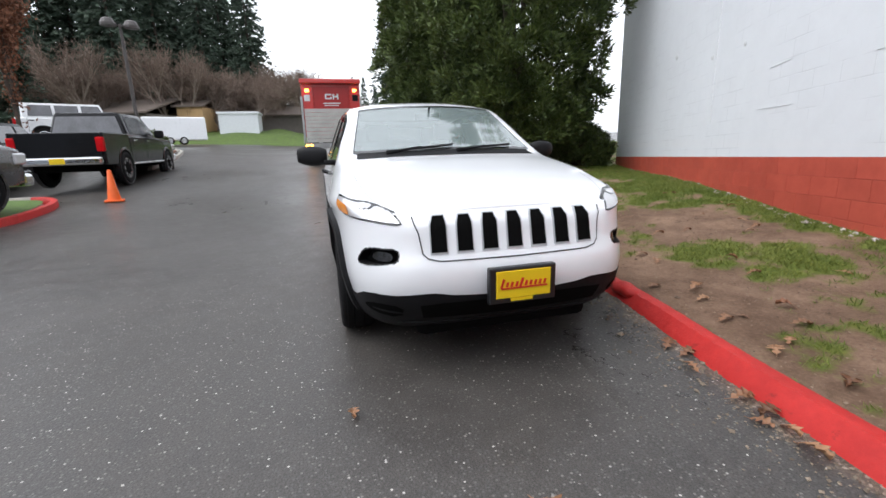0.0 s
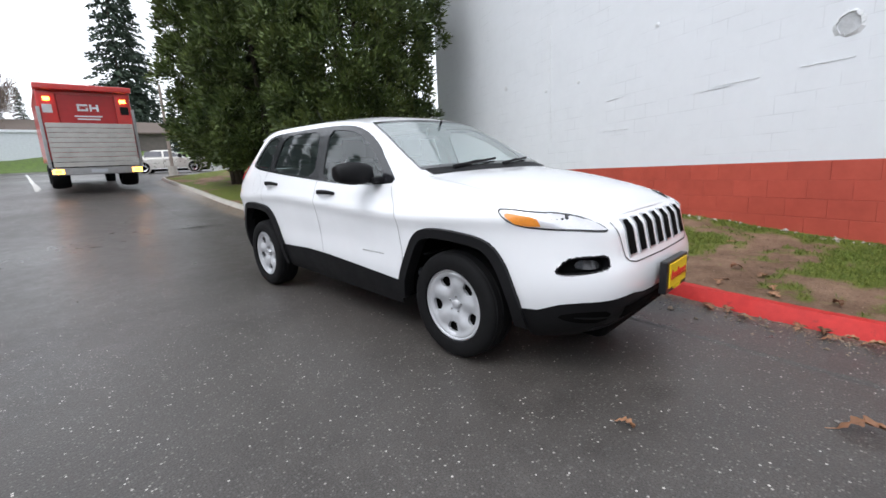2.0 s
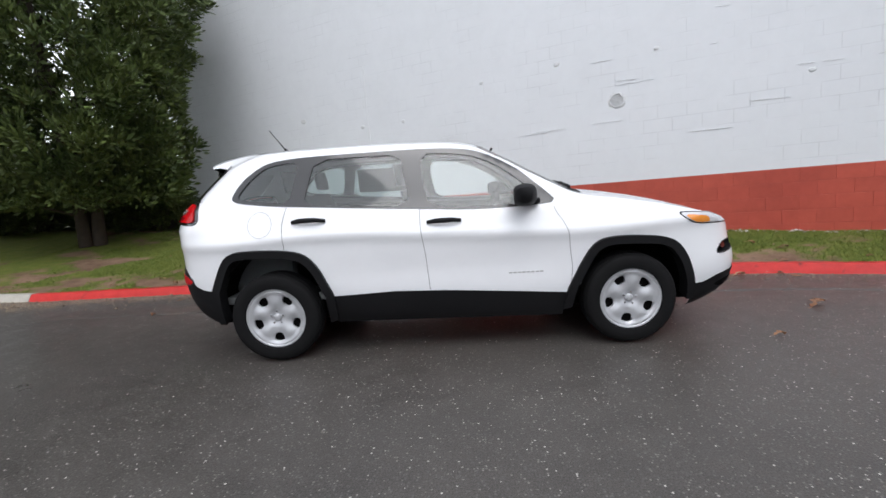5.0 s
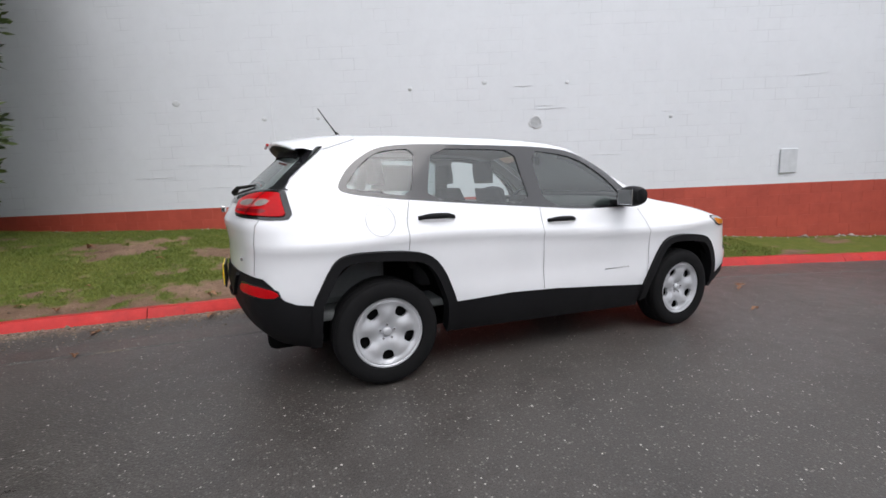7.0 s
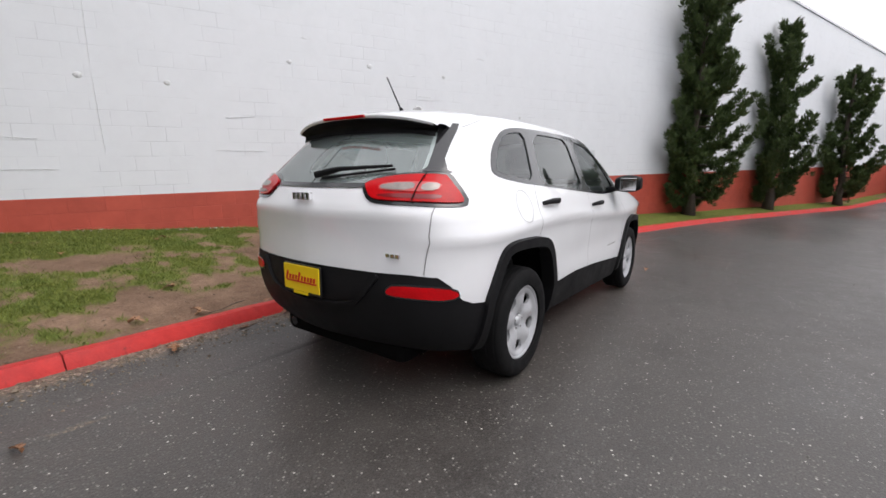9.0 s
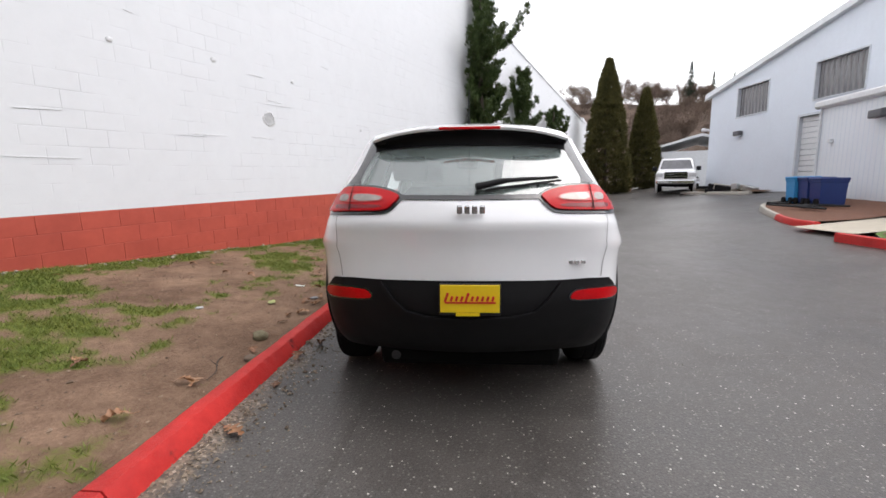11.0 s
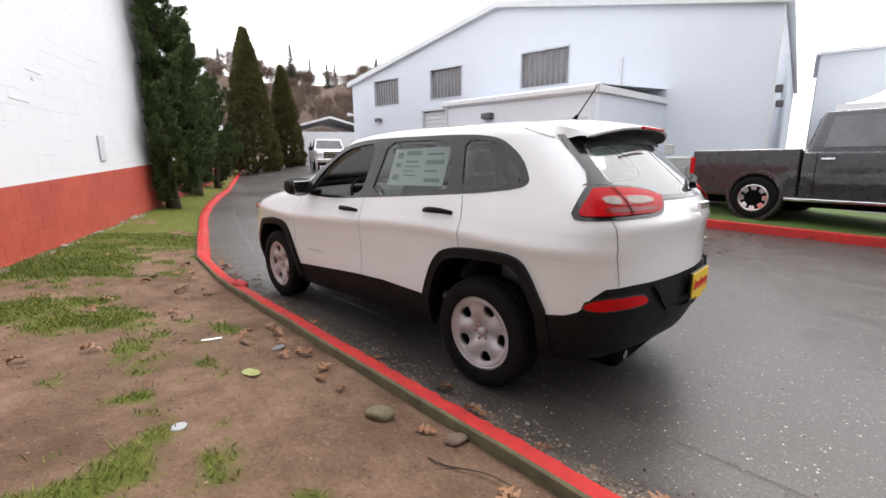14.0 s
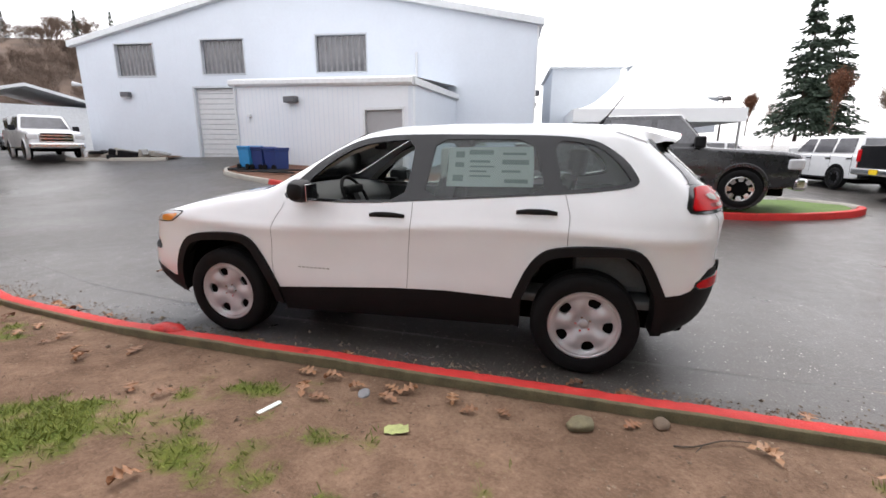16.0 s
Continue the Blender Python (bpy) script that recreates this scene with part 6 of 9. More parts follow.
GREY_WALL = plain("grey_wall_paint", (0.40, 0.43, 0.47), 0.6, vary=0.06, scale=0.6)
PALE_WALL = plain("pale_showroom_paint", (0.60, 0.64, 0.68), 0.6, vary=0.06, scale=0.6)
BROWN_ROOF = plain("brown_shingle_roof", (0.11, 0.085, 0.07), 0.9, vary=0.3, scale=3, relief=0.5)
TAN_WALL = plain("tan_siding", (0.42, 0.27, 0.13), 0.8, vary=0.15, scale=2)
DIM_WALL = plain("dim_brown_siding", (0.14, 0.12, 0.11), 0.8, vary=0.25, scale=2)
RED_ROOF = plain("red_roof_sheet", (0.42, 0.07, 0.06), 0.6)

simple_building("showroom", "flat-roofed grey showroom behind a white tent", pose(-3.6, -26.5, 0.6, 0, 0, 5.5), 3.3, 6.0, 4.7, PALE_WALL, ROOF_METAL, flat=0.12)
simple_building("showroom_tower", "pale upright sign tower over the showroom", pose(-5.3, -23.5, 0.8, 0, 0, 20), 0.5, 1.2, 4.9, GREY_WALL, ROOF_METAL, flat=0.06)
simple_building("showroom_canopy", "grey flat canopy beyond the tent", pose(-9.0, -24.0, 3.3, 0, 0, 12), 2.2, 1.5, 0.7, GREY_WALL, ROOF_METAL, flat=0.06)
simple_building("shed", "white gabled shed at the end of the yard", pose(44, -20.0, 0.8, 0, 0, 155), 9, 8, 3.3, plain("white_shed_paint", (0.68, 0.70, 0.72), 0.6), ROOF_METAL, gable=1.2)
simple_building("red_roof_shed", "long low shed with a red roof", pose(52, -38, 0.8, 0, 0, 125), 14, 6, 2.6, GREY_WALL, RED_ROOF, gable=0.5)
simple_building("end_house", "plain white block end building behind conifers", pose(33.5, -9.6, 0.3, 0, 0, -20), 8, 8, 6.3, plain("white_end_paint", (0.66, 0.68, 0.70), 0.6), ROOF_METAL)
apt_w = [(x, x + 1.6, 0.7, 1.7) for x in np.arange(2, 34, 4.0)]
simple_building("apartment_row", "long low apartment row with a brown shingle roof", pose(*west(-63.5, -13.6), 3.0, 0, 0, 244.6), 40, 10, 2.5, DIM_WALL, BROWN_ROOF, gable=1.9, windows=apt_w, overhang=0.8)
simple_building("apartment_row", "low apartment row with tan end wall and brown roof", pose(*west(-73.0, 16.0), 3.1, 0, 0, -90), 28, 10, 2.6, DIM_WALL, BROWN_ROOF, gable=1.7, windows=apt_w[:6], overhang=0.8)
simple_building("end_gable", "tan gable end of the apartment row", pose(*west(-61.0, -12.0), 3.0, 0, 0, -100), 3.0, 4.0, 3.4, TAN_WALL, BROWN_ROOF, gable=0.8)
# dark panes on the carport fronts stand in for the shade inside open bays
simple_building("carport", "white-fronted carport with dark bays", pose(*west(-60.0, -6.4), 2.9, 0, 0, -90), 4.5, 4.0, 2.6, plain("white_carport_paint", (0.6, 0.62, 0.64), 0.6), ROOF_METAL, windows=[(0.4, 2.0, -0.3, 1.9), (2.4, 4.1, -0.3, 1.9)])
simple_building("carport", "small pale carport with an open bay", pose(*west(-58.0, 3.0), 2.9, 0, 0, -90), 3.5, 3.0, 2.3, plain("pale_carport_paint", (0.55, 0.58, 0.6), 0.6), ROOF_METAL, windows=[(0.4, 3.0, -0.3, 1.7)])


def build_tent():
    TENT = plain("white_tent_canvas", (0.82, 0.83, 0.84), 0.7, vary=0.03, scale=2)
    t = thing("party_tent", "white peaked canvas event tent with a hanging valance", "tent", pose(-4.9, -18.9, ground_z(-4.9, -18.9), 0, 0, 3))
    bm = bmesh.new()
    rings = []
    for k in range(11):
        f = k / 10
        r = 3.2 * (1 - f)
        z = 2.75 + 2.6 * f ** 1.6
        r = max(r, 0.05)
        rings.append([(sx * r, sy * r, z) for sx, sy in ((-1, -1), (0, -1), (1, -1), (1, 0), (1, 1), (0, 1), (-1, 1), (-1, 0))])
    loft(bm, rings, caps=False)
    part("canopy", bm, TENT, t, smooth=True, sharp=60)
    for k in range(4):
        bm = bmesh.new()
        box(bm, -3.2, 3.2, 3.185, 3.215, 2.24, 2.76, 0, pose(0, 0, 0, 0, 0, 90 * k))
        part("valance", bm, TENT, t)
    for sx in (-1, 1):
        for sy in (-1, 1):
            bm = bmesh.new()
            rod(bm, (sx * 3.05, sy * 3.05, 0), (sx * 3.05, sy * 3.05, 2.8), 0.05)
            part("pole", bm, STEEL, t)


build_tent()


def lamp_post(x, y, h, heads, mat, label, base=None):
    z = ground_z(x, y) if base is None else base
    p = thing("street_lamp", label, "street lamp", pose(x, y, z), group="yard lamps")
    bm = bmesh.new()
    rod(bm, (0, 0, 0), (0, 0, h), 0.09, 0.06, 12)
    part("post", bm, mat, p)
    bm = bmesh.new()
    rod(bm, (0, 0, -0.2), (0, 0, 0.5), 0.22, 0.22, 14)
    part("footing", bm, CONCRETE, p)
    for s in heads:
        bm = bmesh.new()
        rod(bm, (0, 0, h - 0.1), (0.25 * s[0], 0.25 * s[1], h), 0.03)
        part("arm", bm, mat, p)
        bm = bmesh.new()
        c, sn = s
        rings = []
        for zz, f in ((0, 1.0), (0.10, 1.0), (0.26, 0.75), (0.32, 0.45)):
            rings.append([(0.42 * c + 0.30 * f * math.cos(a), 0.42 * sn + 0.30 * f * math.sin(a), h - 0.12 + zz) for a in np.linspace(0, 2 * math.pi, 13)[:-1]])
        loft(bm, rings)
        part("lamp_head", bm, mat, p)


BRONZE = plain("dark_bronze_paint", (0.05, 0.043, 0.04), 0.5)
lamp_post(*west(-19.6, -8.3), 5.6, ((-0.45, 0.9), (0.45, -0.9)), BRONZE, "dark bronze lamp post with two square heads")
lamp_post(-13.4, -34.5, 4.6, ((0.8, 0.6), (-0.8, -0.6)), BRONZE, "distant dark lamp post with two heads")
lamp_post(-7.2, -29.0, 3.6, ((0.8, 0.6), (-0.8, -0.6)), BRONZE, "distant dark lamp post over the tent")
lamp_post(-23.5, 3.9, 4.6, (), plain("weathered_pole_wood", (0.24, 0.20, 0.17), 0.9, vary=0.3), "weathered wooden pole beside the road")


def traffic_cone(x, y):
    c = thing("traffic_cone", "bright orange plastic traffic cone on the asphalt", "traffic cone", pose(x, y, ground_z(x, y), 0, 0, 20))
    ORANGE = plain("orange_plastic", (0.80, 0.12, 0.01), 0.5, vary=0.1)
    bm = bmesh.new()
    box(bm, -0.19, 0.19, -0.19, 0.19, 0.0, 0.035, 0.01)
    part("base", bm, ORANGE, c)
    bm = bmesh.new()
    lathe(bm, [(0.14, 0.03), (0.13, 0.06), (0.035, 0.70), (0.02, 0.715), (0.0, 0.716)], 24)
    part("cone", bm, ORANGE, c, smooth=True)


traffic_cone(-7.27, -5.60)


# ---------------------------------------------------------------- other vehicles
def plain_wheel(parent, x, y, r, rimr, mat, sgn, width=0.24):
    h = new("wheel")
    h.parent = parent
    h.matrix_basis = pose(x, y, r) @ (Matrix.Identity(4) if sgn > 0 else pose(0, 0, 0, 0, 0, 180))
    face = pose(0, 0, 0, -90)
    w = width / 2
    bm = bmesh.new()
    lathe(bm, [(rimr, w * 0.8), (rimr + 0.03, w), (r - 0.05, w), (r - 0.01, w * 0.8), (r, w * 0.4), (r, -w * 0.4), (r - 0.05, -w), (rimr, -w)], 36, face)
    part("tyre", bm, RUBBER, h, smooth=True, sharp=50)
    bm = bmesh.new()
    lathe(bm, [(0.0, w * 0.45), (rimr * 0.75, w * 0.40), (rimr * 0.92, w * 0.7), (rimr + 0.012, w * 0.88)], 36, face)
    part("rim", bm, SHADE_BLACK, h, smooth=True)
    for k in range(8):
        a = 2 * math.pi * k / 8
        bm = bmesh.new()
        m = face @ pose(0, 0, 0, 0, 0, math.degrees(a))
        loft(bm, [[m @ Vector((rr, s * ww, hh)) for s, hh in ((-1, w * 0.45), (1, w * 0.45), (1, w * top), (-1, w * top))] for rr, ww, top in ((0.02, 0.032, 0.72), (rimr * 0.6, 0.038, 0.8), (rimr * 0.98, 0.058, 0.86))])
        part("spoke", bm, mat, h)
    bm = bmesh.new()
    lathe(bm, [(rimr * 0.9, w * 0.80), (rimr + 0.004, w * 0.92), (rimr + 0.014, w * 0.8)], 36, face)
    part("rim_edge", bm, mat, h, smooth=True)
    bm = bmesh.new()
    lathe(bm, [(0.0, w * 0.8), (0.05, w * 0.78), (0.055, w * 0.6)], 20, face)
    part("hub_cap", bm, mat, h, smooth=True)


def hull(bm, stations, seg=6):
    """Loft of rounded-box sections along x: (x, half width, bottom, top, corner radius)."""
    rings = []
    for x, w, z0, z1, r in stations:
        ring = []
        for cx, cz, a0 in ((w - r, z1 - r, 0), (-w + r, z1 - r, 90), (-w + r * 0.5, z0 + r * 0.5, 180), (w - r * 0.5, z0 + r * 0.5, 270)):
            rr = r if a0 < 180 else r * 0.5
            ring += [(x, cx + rr * math.cos(radians(a0 + 90 * k / seg)), cz + rr * math.sin(radians(a0 + 90 * k / seg))) for k in range(seg + 1)]
        rings.append(ring)
    loft(bm, rings)


def quad_panel(bm, pts, t=0.012, n=None):
    """A thin pane from four corners, thickened along n."""
    p = [Vector(q) for q in pts]
    n = n or (p[1] - p[0]).cross(p[2] - p[0]).normalized()
    loft(bm, [[q for q in p], [q + n * t for q in p]])


def vehicle(name, label, category, m, paint, L=5.8, W=2.0, H=1.95, wb=3.57, fo=1.0, r=0.40, belt=1.22, hood=1.18, cab=(1.35, -0.85), bed=True, rim=CHROME, glassm=None, low=0.42, lean=(0.75, 0.12), rake=0.55, tail=LENS_RED, trim=CHROME, canopy=False, extra_doors=2, plate=False):
    """Pickup or boxy car. x points forward, the origin lies on the ground under the middle of the wheelbase."""
    v = thing(name, label, category, m, group="parked vehicles")
    f, b = wb / 2 + fo, wb / 2 + fo - L
    hw = W / 2
    glassm = glassm or PANE_DARK
    bm = bmesh.new()
    if bed:
        hull(bm, [(f, hw * 0.86, low + 0.10, hood - 0.14, 0.10), (f - 0.06, hw * 0.93, low + 0.05, hood - 0.07, 0.11), (f - 0.35, hw * 0.97, low, hood - 0.01, 0.12), (cab[0] + 0.05, hw, low, hood + 0.05, 0.10), (cab[0] - 0.1, hw, low, belt, 0.05), (cab[1], hw, low, belt, 0.05)])
    else:
        hull(bm, [(f, hw * 0.86, low + 0.10, hood - 0.14, 0.10), (f - 0.06, hw * 0.93, low + 0.05, hood - 0.07, 0.11), (f - 0.35, hw * 0.97, low, hood - 0.01, 0.12), (cab[0] + 0.05, hw, low, hood + 0.05, 0.10), (cab[0] - 0.1, hw, low, belt, 0.05), (b + 0.12, hw, low, belt, 0.08), (b + 0.02, hw * 0.95, low + 0.05, belt - 0.02, 0.08)])
    part("body", bm, paint, v, smooth=True, sharp=40)
    # cabin
    x0, x1 = cab
    bm = bmesh.new()
    rings = []
    for q, fx, bx, ww in ((0.0, 0, 0, 1.0), (0.12, 0.1, 0.08, 0.985), (0.88, 0.93, 0.85, 0.84), (0.97, 1.0, 1.0, 0.80), (1.0, 1.12, 1.25, 0.70)):
        z = belt - 0.02 + (H - belt + 0.02) * q
        xa, xb, w = x0 - rake * 1.0 * fx, x1 + lean[1] * bx, (hw - 0.04) * ww
        rr = 0.10
        ring = []
        for cx, cy, a0 in ((xa - rr, w - rr, 0), (xb + rr, w - rr, 90), (xb + rr, -w + rr, 180), (xa - rr, -w + rr, 270)):
            ring += [(cx + rr * math.cos(radians(a0 + 90 * k / 4)), cy + rr * math.sin(radians(a0 + 90 * k / 4)), z) for k in range(5)]
        rings.append(ring)
    loft(bm, rings)
    part("cabin", bm, paint, v, smooth=True, sharp=35)

    def skin(x, q, s):
        w = (hw - 0.04) * (0.985 + (0.84 - 0.985) * (q - 0.12) / 0.76)
        return Vector((x, s * (w + 0.006), belt - 0.02 + (H - belt + 0.02) * q))
    n_win = extra_doors
    span = x0 - 0.12 - (x1 + 0.12)
    for s in (1, -1):
        for k in range(n_win):
            xa = x0 - 0.10 - span * k / n_win
            xb = x0 - 0.10 - span * (k + 1) / n_win + 0.10
            top_a = xa - (rake * 0.86 if k == 0 else 0.02)
            top_b = xb + (0.06 if k == n_win - 1 else 0)
            bm = bmesh.new()
            quad_panel(bm, [skin(xa, 0.13, s), skin(xb, 0.13, s), skin(top_b, 0.85, s), skin(top_a, 0.85, s)], 0.01, Vector((0, s, 0)))
            part("side_window", bm, glassm, v)
        for k in range(n_win):
            xh = x0 - 0.35 - span * k / n_win - span / n_win * 0.55
            bm = bmesh.new()
            box(bm, xh - 0.10, xh + 0.10, s * (hw - 0.005), s * (hw + 0.035), belt - 0.14, belt - 0.10, 0.01)
            part("door_handle", bm, trim, v)
            bm = bmesh.new()
            xd = x0 - 0.10 - span * (k + 1) / n_win + 0.05
            box(bm, xd - 0.006, xd + 0.006, s * (hw - 0.01), s * (hw + 0.003), low + 0.12, belt - 0.02)
            part("door_shut_line", bm, SHADE_BLACK, v)
        bm = bmesh.new()
        box(bm, x0 - 0.28, x0 - 0.08, s * (hw + 0.02), s * (hw + 0.26), belt - 0.02, belt + 0.22, 0.04)
        part("door_mirror", bm, paint if trim is not CHROME else BLACK_PLASTIC, v)
        for wx in (wb / 2, -wb / 2):
            bm = bmesh.new()
            lathe(bm, [(r * 1.02, 0.03), (r * 1.16, 0.03), (r * 1.22, 0.0), (r * 1.22, -0.1), (r * 1.02, -0.1)], 32, pose(wx, s * (hw - 0.02), r + 0.05, -90 * s))
            part("arch_trim", bm, BLACK_PLASTIC if trim is BLACK_PLASTIC else paint, v, smooth=True, sharp=50)
            # flat near-black disc for the shade in the wheel arch
            bm = bmesh.new()
            lathe(bm, [(0.0, 0.012), (r * 1.04, 0.012)], 32, pose(wx, s * (hw - 0.008), r + 0.05, -90 * s))
            part("wheel_well", bm, SHADE_BLACK, v)
            plain_wheel(v, wx, s * (hw - 0.10), r, r * 0.62, rim, s, 0.26)
        bm = bmesh.new()
        box(bm, -wb / 2 + r * 1.2, wb / 2 - r * 1.2, s * (hw - 0.06), s * (hw + 0.015), low - 0.04, low + 0.02, 0.015)
        part("side_step", bm, trim, v)
        bm = bmesh.new()
        box(bm, f - 0.26, f + 0.012, s * hw * 0.62, s * hw * 0.985, hood - 0.37, hood - 0.16, 0.04)
        part("head_lamp", bm, LENS_CLEAR, v)
        bm = bmesh.new()
        box(bm, b - 0.02, b + 0.10, s * (hw - 0.17), s * (hw + 0.008), belt - 0.42, belt - 0.06, 0.03)
        part("tail_lamp", bm, tail, v)
    bm = bmesh.new()
    w0, w1 = (hw - 0.04) * 0.88, (hw - 0.04) * 0.74
    zq = lambda q: belt - 0.02 + (H - belt + 0.02) * q
    quad_panel(bm, [(x0 - rake * 0.14 + 0.012, -w0, zq(0.14)), (x0 - rake * 0.14 + 0.012, w0, zq(0.14)), (x0 - rake * 0.90 + 0.012, w1, zq(0.86)), (x0 - rake * 0.90 + 0.012, -w1, zq(0.86))], 0.01, Vector((0.8, 0, 0.6)))
    part("windscreen", bm, glassm, v)
    bm = bmesh.new()
    quad_panel(bm, [(x1 + lean[1] * 0.12 - 0.012, -w0, zq(0.14)), (x1 + lean[1] * 0.12 - 0.012, w0, zq(0.14)), (x1 + lean[1] * 0.82 - 0.012, w1, zq(0.84)), (x1 + lean[1] * 0.82 - 0.012, -w1, zq(0.84))], 0.01, Vector((-1, 0, 0)))
    part("rear_window", bm, glassm, v)
    bm = bmesh.new()
    box(bm, f - 0.03, f + 0.03, -hw * 0.60, hw * 0.60, low + 0.25, hood - 0.14, 0.03)
    part("grille", bm, trim, v)
    for k in range(3):
        # near-black bars for the shade between the grille ribs
        bm = bmesh.new()
        zz = low + 0.30 + 0.13 * k
        box(bm, f + 0.02, f + 0.036, -hw * 0.54, hw * 0.54, zz, zz + 0.075, 0.006)
        part("grille_opening", bm, SHADE_BLACK, v)
    bm = bmesh.new()
    box(bm, f - 0.12, f + 0.12, -hw * 0.95, hw * 0.95, low - 0.02, low + 0.22, 0.06)
    part("front_bumper", bm, trim, v)
    bm = bmesh.new()
    box(bm, b - 0.14, b + 0.10, -hw * 0.95, hw * 0.95, low + 0.02, low + 0.22, 0.05)
    part("rear_bumper", bm, trim, v)
    if plate:
        bm = bmesh.new()
        box(bm, b - 0.152, b - 0.142, -0.16, 0.16, low + 0.05, low + 0.19, 0.003)
        part("number_plate", bm, PLATE_YELLOW, v)
    bm = bmesh.new()
    box(bm, b + 0.2, f - 0.2, -hw * 0.7, hw * 0.7, low - 0.16, low + 0.02, 0.03)
    part("underbody", bm, SHADE_BLACK, v)
    if bed:
        for y0, y1 in ((-hw, -hw + 0.07), (hw - 0.07, hw)):
            bm = bmesh.new()
            box(bm, b + 0.03, x1 - 0.03, y0, y1, low, belt + 0.06, 0.03)
            part("bed_side", bm, paint, v)
        bm = bmesh.new()
        box(bm, b, b + 0.06, -hw + 0.075, hw - 0.075, low + 0.05, belt + 0.05, 0.02)
        part("tailgate", bm, paint, v)
        bm = bmesh.new()
        box(bm, x1 - 0.10, x1 - 0.03, -hw + 0.075, hw - 0.075, low, belt + 0.02, 0.02)
        part("bed_front", bm, paint, v)
        bm = bmesh.new()
        box(bm, b + 0.065, x1 - 0.105, -hw + 0.075, hw - 0.075, low, low + 0.25)
        part("bed_floor", bm, BLACK_PLASTIC, v)
        if canopy:
            bm = bmesh.new()
            hull(bm, [(x1 - 0.02, hw * 0.92, belt, H - 0.02, 0.14), (b + 0.25, hw * 0.92, belt, H - 0.03, 0.14), (b + 0.05, hw * 0.88, belt, H - 0.25, 0.14)])
            part("bed_canopy", bm, paint, v, smooth=True, sharp=40)
            for s in (1, -1):
                bm = bmesh.new()
                box(bm, b + 0.45, x1 - 0.25, s * (hw * 0.92 - 0.01), s * (hw * 0.92 + 0.01), belt + 0.12, H - 0.22, 0.006)
                part("canopy_window", bm, glassm, v)
    return v


GREY_PAINT = plain("dark_grey_metallic_paint", (0.030, 0.030, 0.034), 0.28, metal=0.3, vary=0.05, coat=1.0)
BLACK_PAINT = plain("black_metallic_paint", (0.006, 0.006, 0.007), 0.2, vary=0.05, coat=0.1, spec=0.2)
WHITE_PAINT = plain("white_vehicle_paint", (0.74, 0.75, 0.76), 0.3, vary=0.03, coat=0.8)


def parked(x, y, yaw, lift=0.0):
    return pose(x, y, ground_z(x, y) + lift, 0, 0, yaw)


vehicle("pickup_truck", "dark grey crew-cab pickup on the grass island", "pickup truck", parked(-3.33, -7.85, 168.5, 0.15), GREY_PAINT, L=5.82, H=1.92, wb=3.6, cab=(1.15, -1.12), belt=1.24, hood=1.18)
vehicle("pickup_truck", "white crew-cab pickup with a closed bed canopy", "pickup truck", parked(22.75, -12.6, 155), WHITE_PAINT, L=6.0, H=1.98, wb=3.8, cab=(1.05, -1.3), belt=1.28, hood=1.24, low=0.5, canopy=True)
vehicle("pickup_truck", "lifted black crew-cab pickup with chrome bumper", "pickup truck", parked(-11.85, -7.25, 180.4), BLACK_PAINT, L=5.82, H=1.98, wb=3.6, r=0.44, cab=(0.95, -1.32), belt=1.32, hood=1.27, low=0.56, rim=BLACK_GLOSS, plate=True)
vehicle("off_road_car", "white boxy four-door off-road car on the far lot", "car", parked(-21.6, -12.1, 118, 0.35), WHITE_PAINT, L=4.5, W=1.9, H=1.9, wb=2.95, fo=0.6, belt=1.25, hood=1.2, cab=(0.95, -2.15), bed=False, rake=0.22, lean=(0.1, 0.05), trim=BLACK_PLASTIC, extra_doors=3, low=0.5)
vehicle("small_suv", "small white boxy sport utility car on the lot", "car", parked(-10.9, -14.85, -82), WHITE_PAINT, L=4.25, W=1.8, H=1.69, wb=2.57, fo=0.8, r=0.34, belt=1.08, hood=1.05, cab=(0.85, -2.05), bed=False, rake=0.42, lean=(0.15, 0.2), trim=BLACK_PLASTIC, extra_doors=3, low=0.34, rim=BLACK_GLOSS)
vehicle("pickup_truck", "black pickup with a chrome bumper on the lot", "pickup truck", parked(-12.9, -11.0, 181), BLACK_PAINT, L=5.82, H=1.9, wb=3.6, cab=(0.95, -1.32), plate=True)
vehicle("estate_car", "white estate car behind the small white one", "car", parked(-9.2, -20.5, 172), WHITE_PAINT, L=4.7, W=1.85, H=1.6, wb=2.75, fo=0.9, r=0.33, belt=1.0, hood=0.95, cab=(0.9, -2.1), bed=False, rake=0.6, lean=(0.2, 0.45), low=0.3, extra_doors=3)
vehicle("saloon_car", "dark saloon car at the end of the yard", "car", parked(35.5, -19.3, 160), BLACK_PAINT, L=4.6, W=1.8, H=1.42, wb=2.7, fo=0.9, r=0.32, belt=0.92, hood=0.88, cab=(0.9, -1.7), bed=False, rake=0.7, lean=(0.2, 0.6), low=0.26)


vehicle("saloon_car", "silver saloon car parked beyond the evergreens", "car", pose(-29.6, 5.4, ground_z(-29.6, 5.4), 0, 0, 68), plain("silver_car_paint", (0.50, 0.48, 0.44), 0.3, metal=0.4, vary=0.04, coat=0.8), L=4.8, W=1.8, H=1.42, wb=2.75, fo=0.95, r=0.32, belt=0.95, hood=0.90, cab=(0.85, -1.55), bed=False, rake=0.75, lean=(0.2, 0.7), low=0.27)


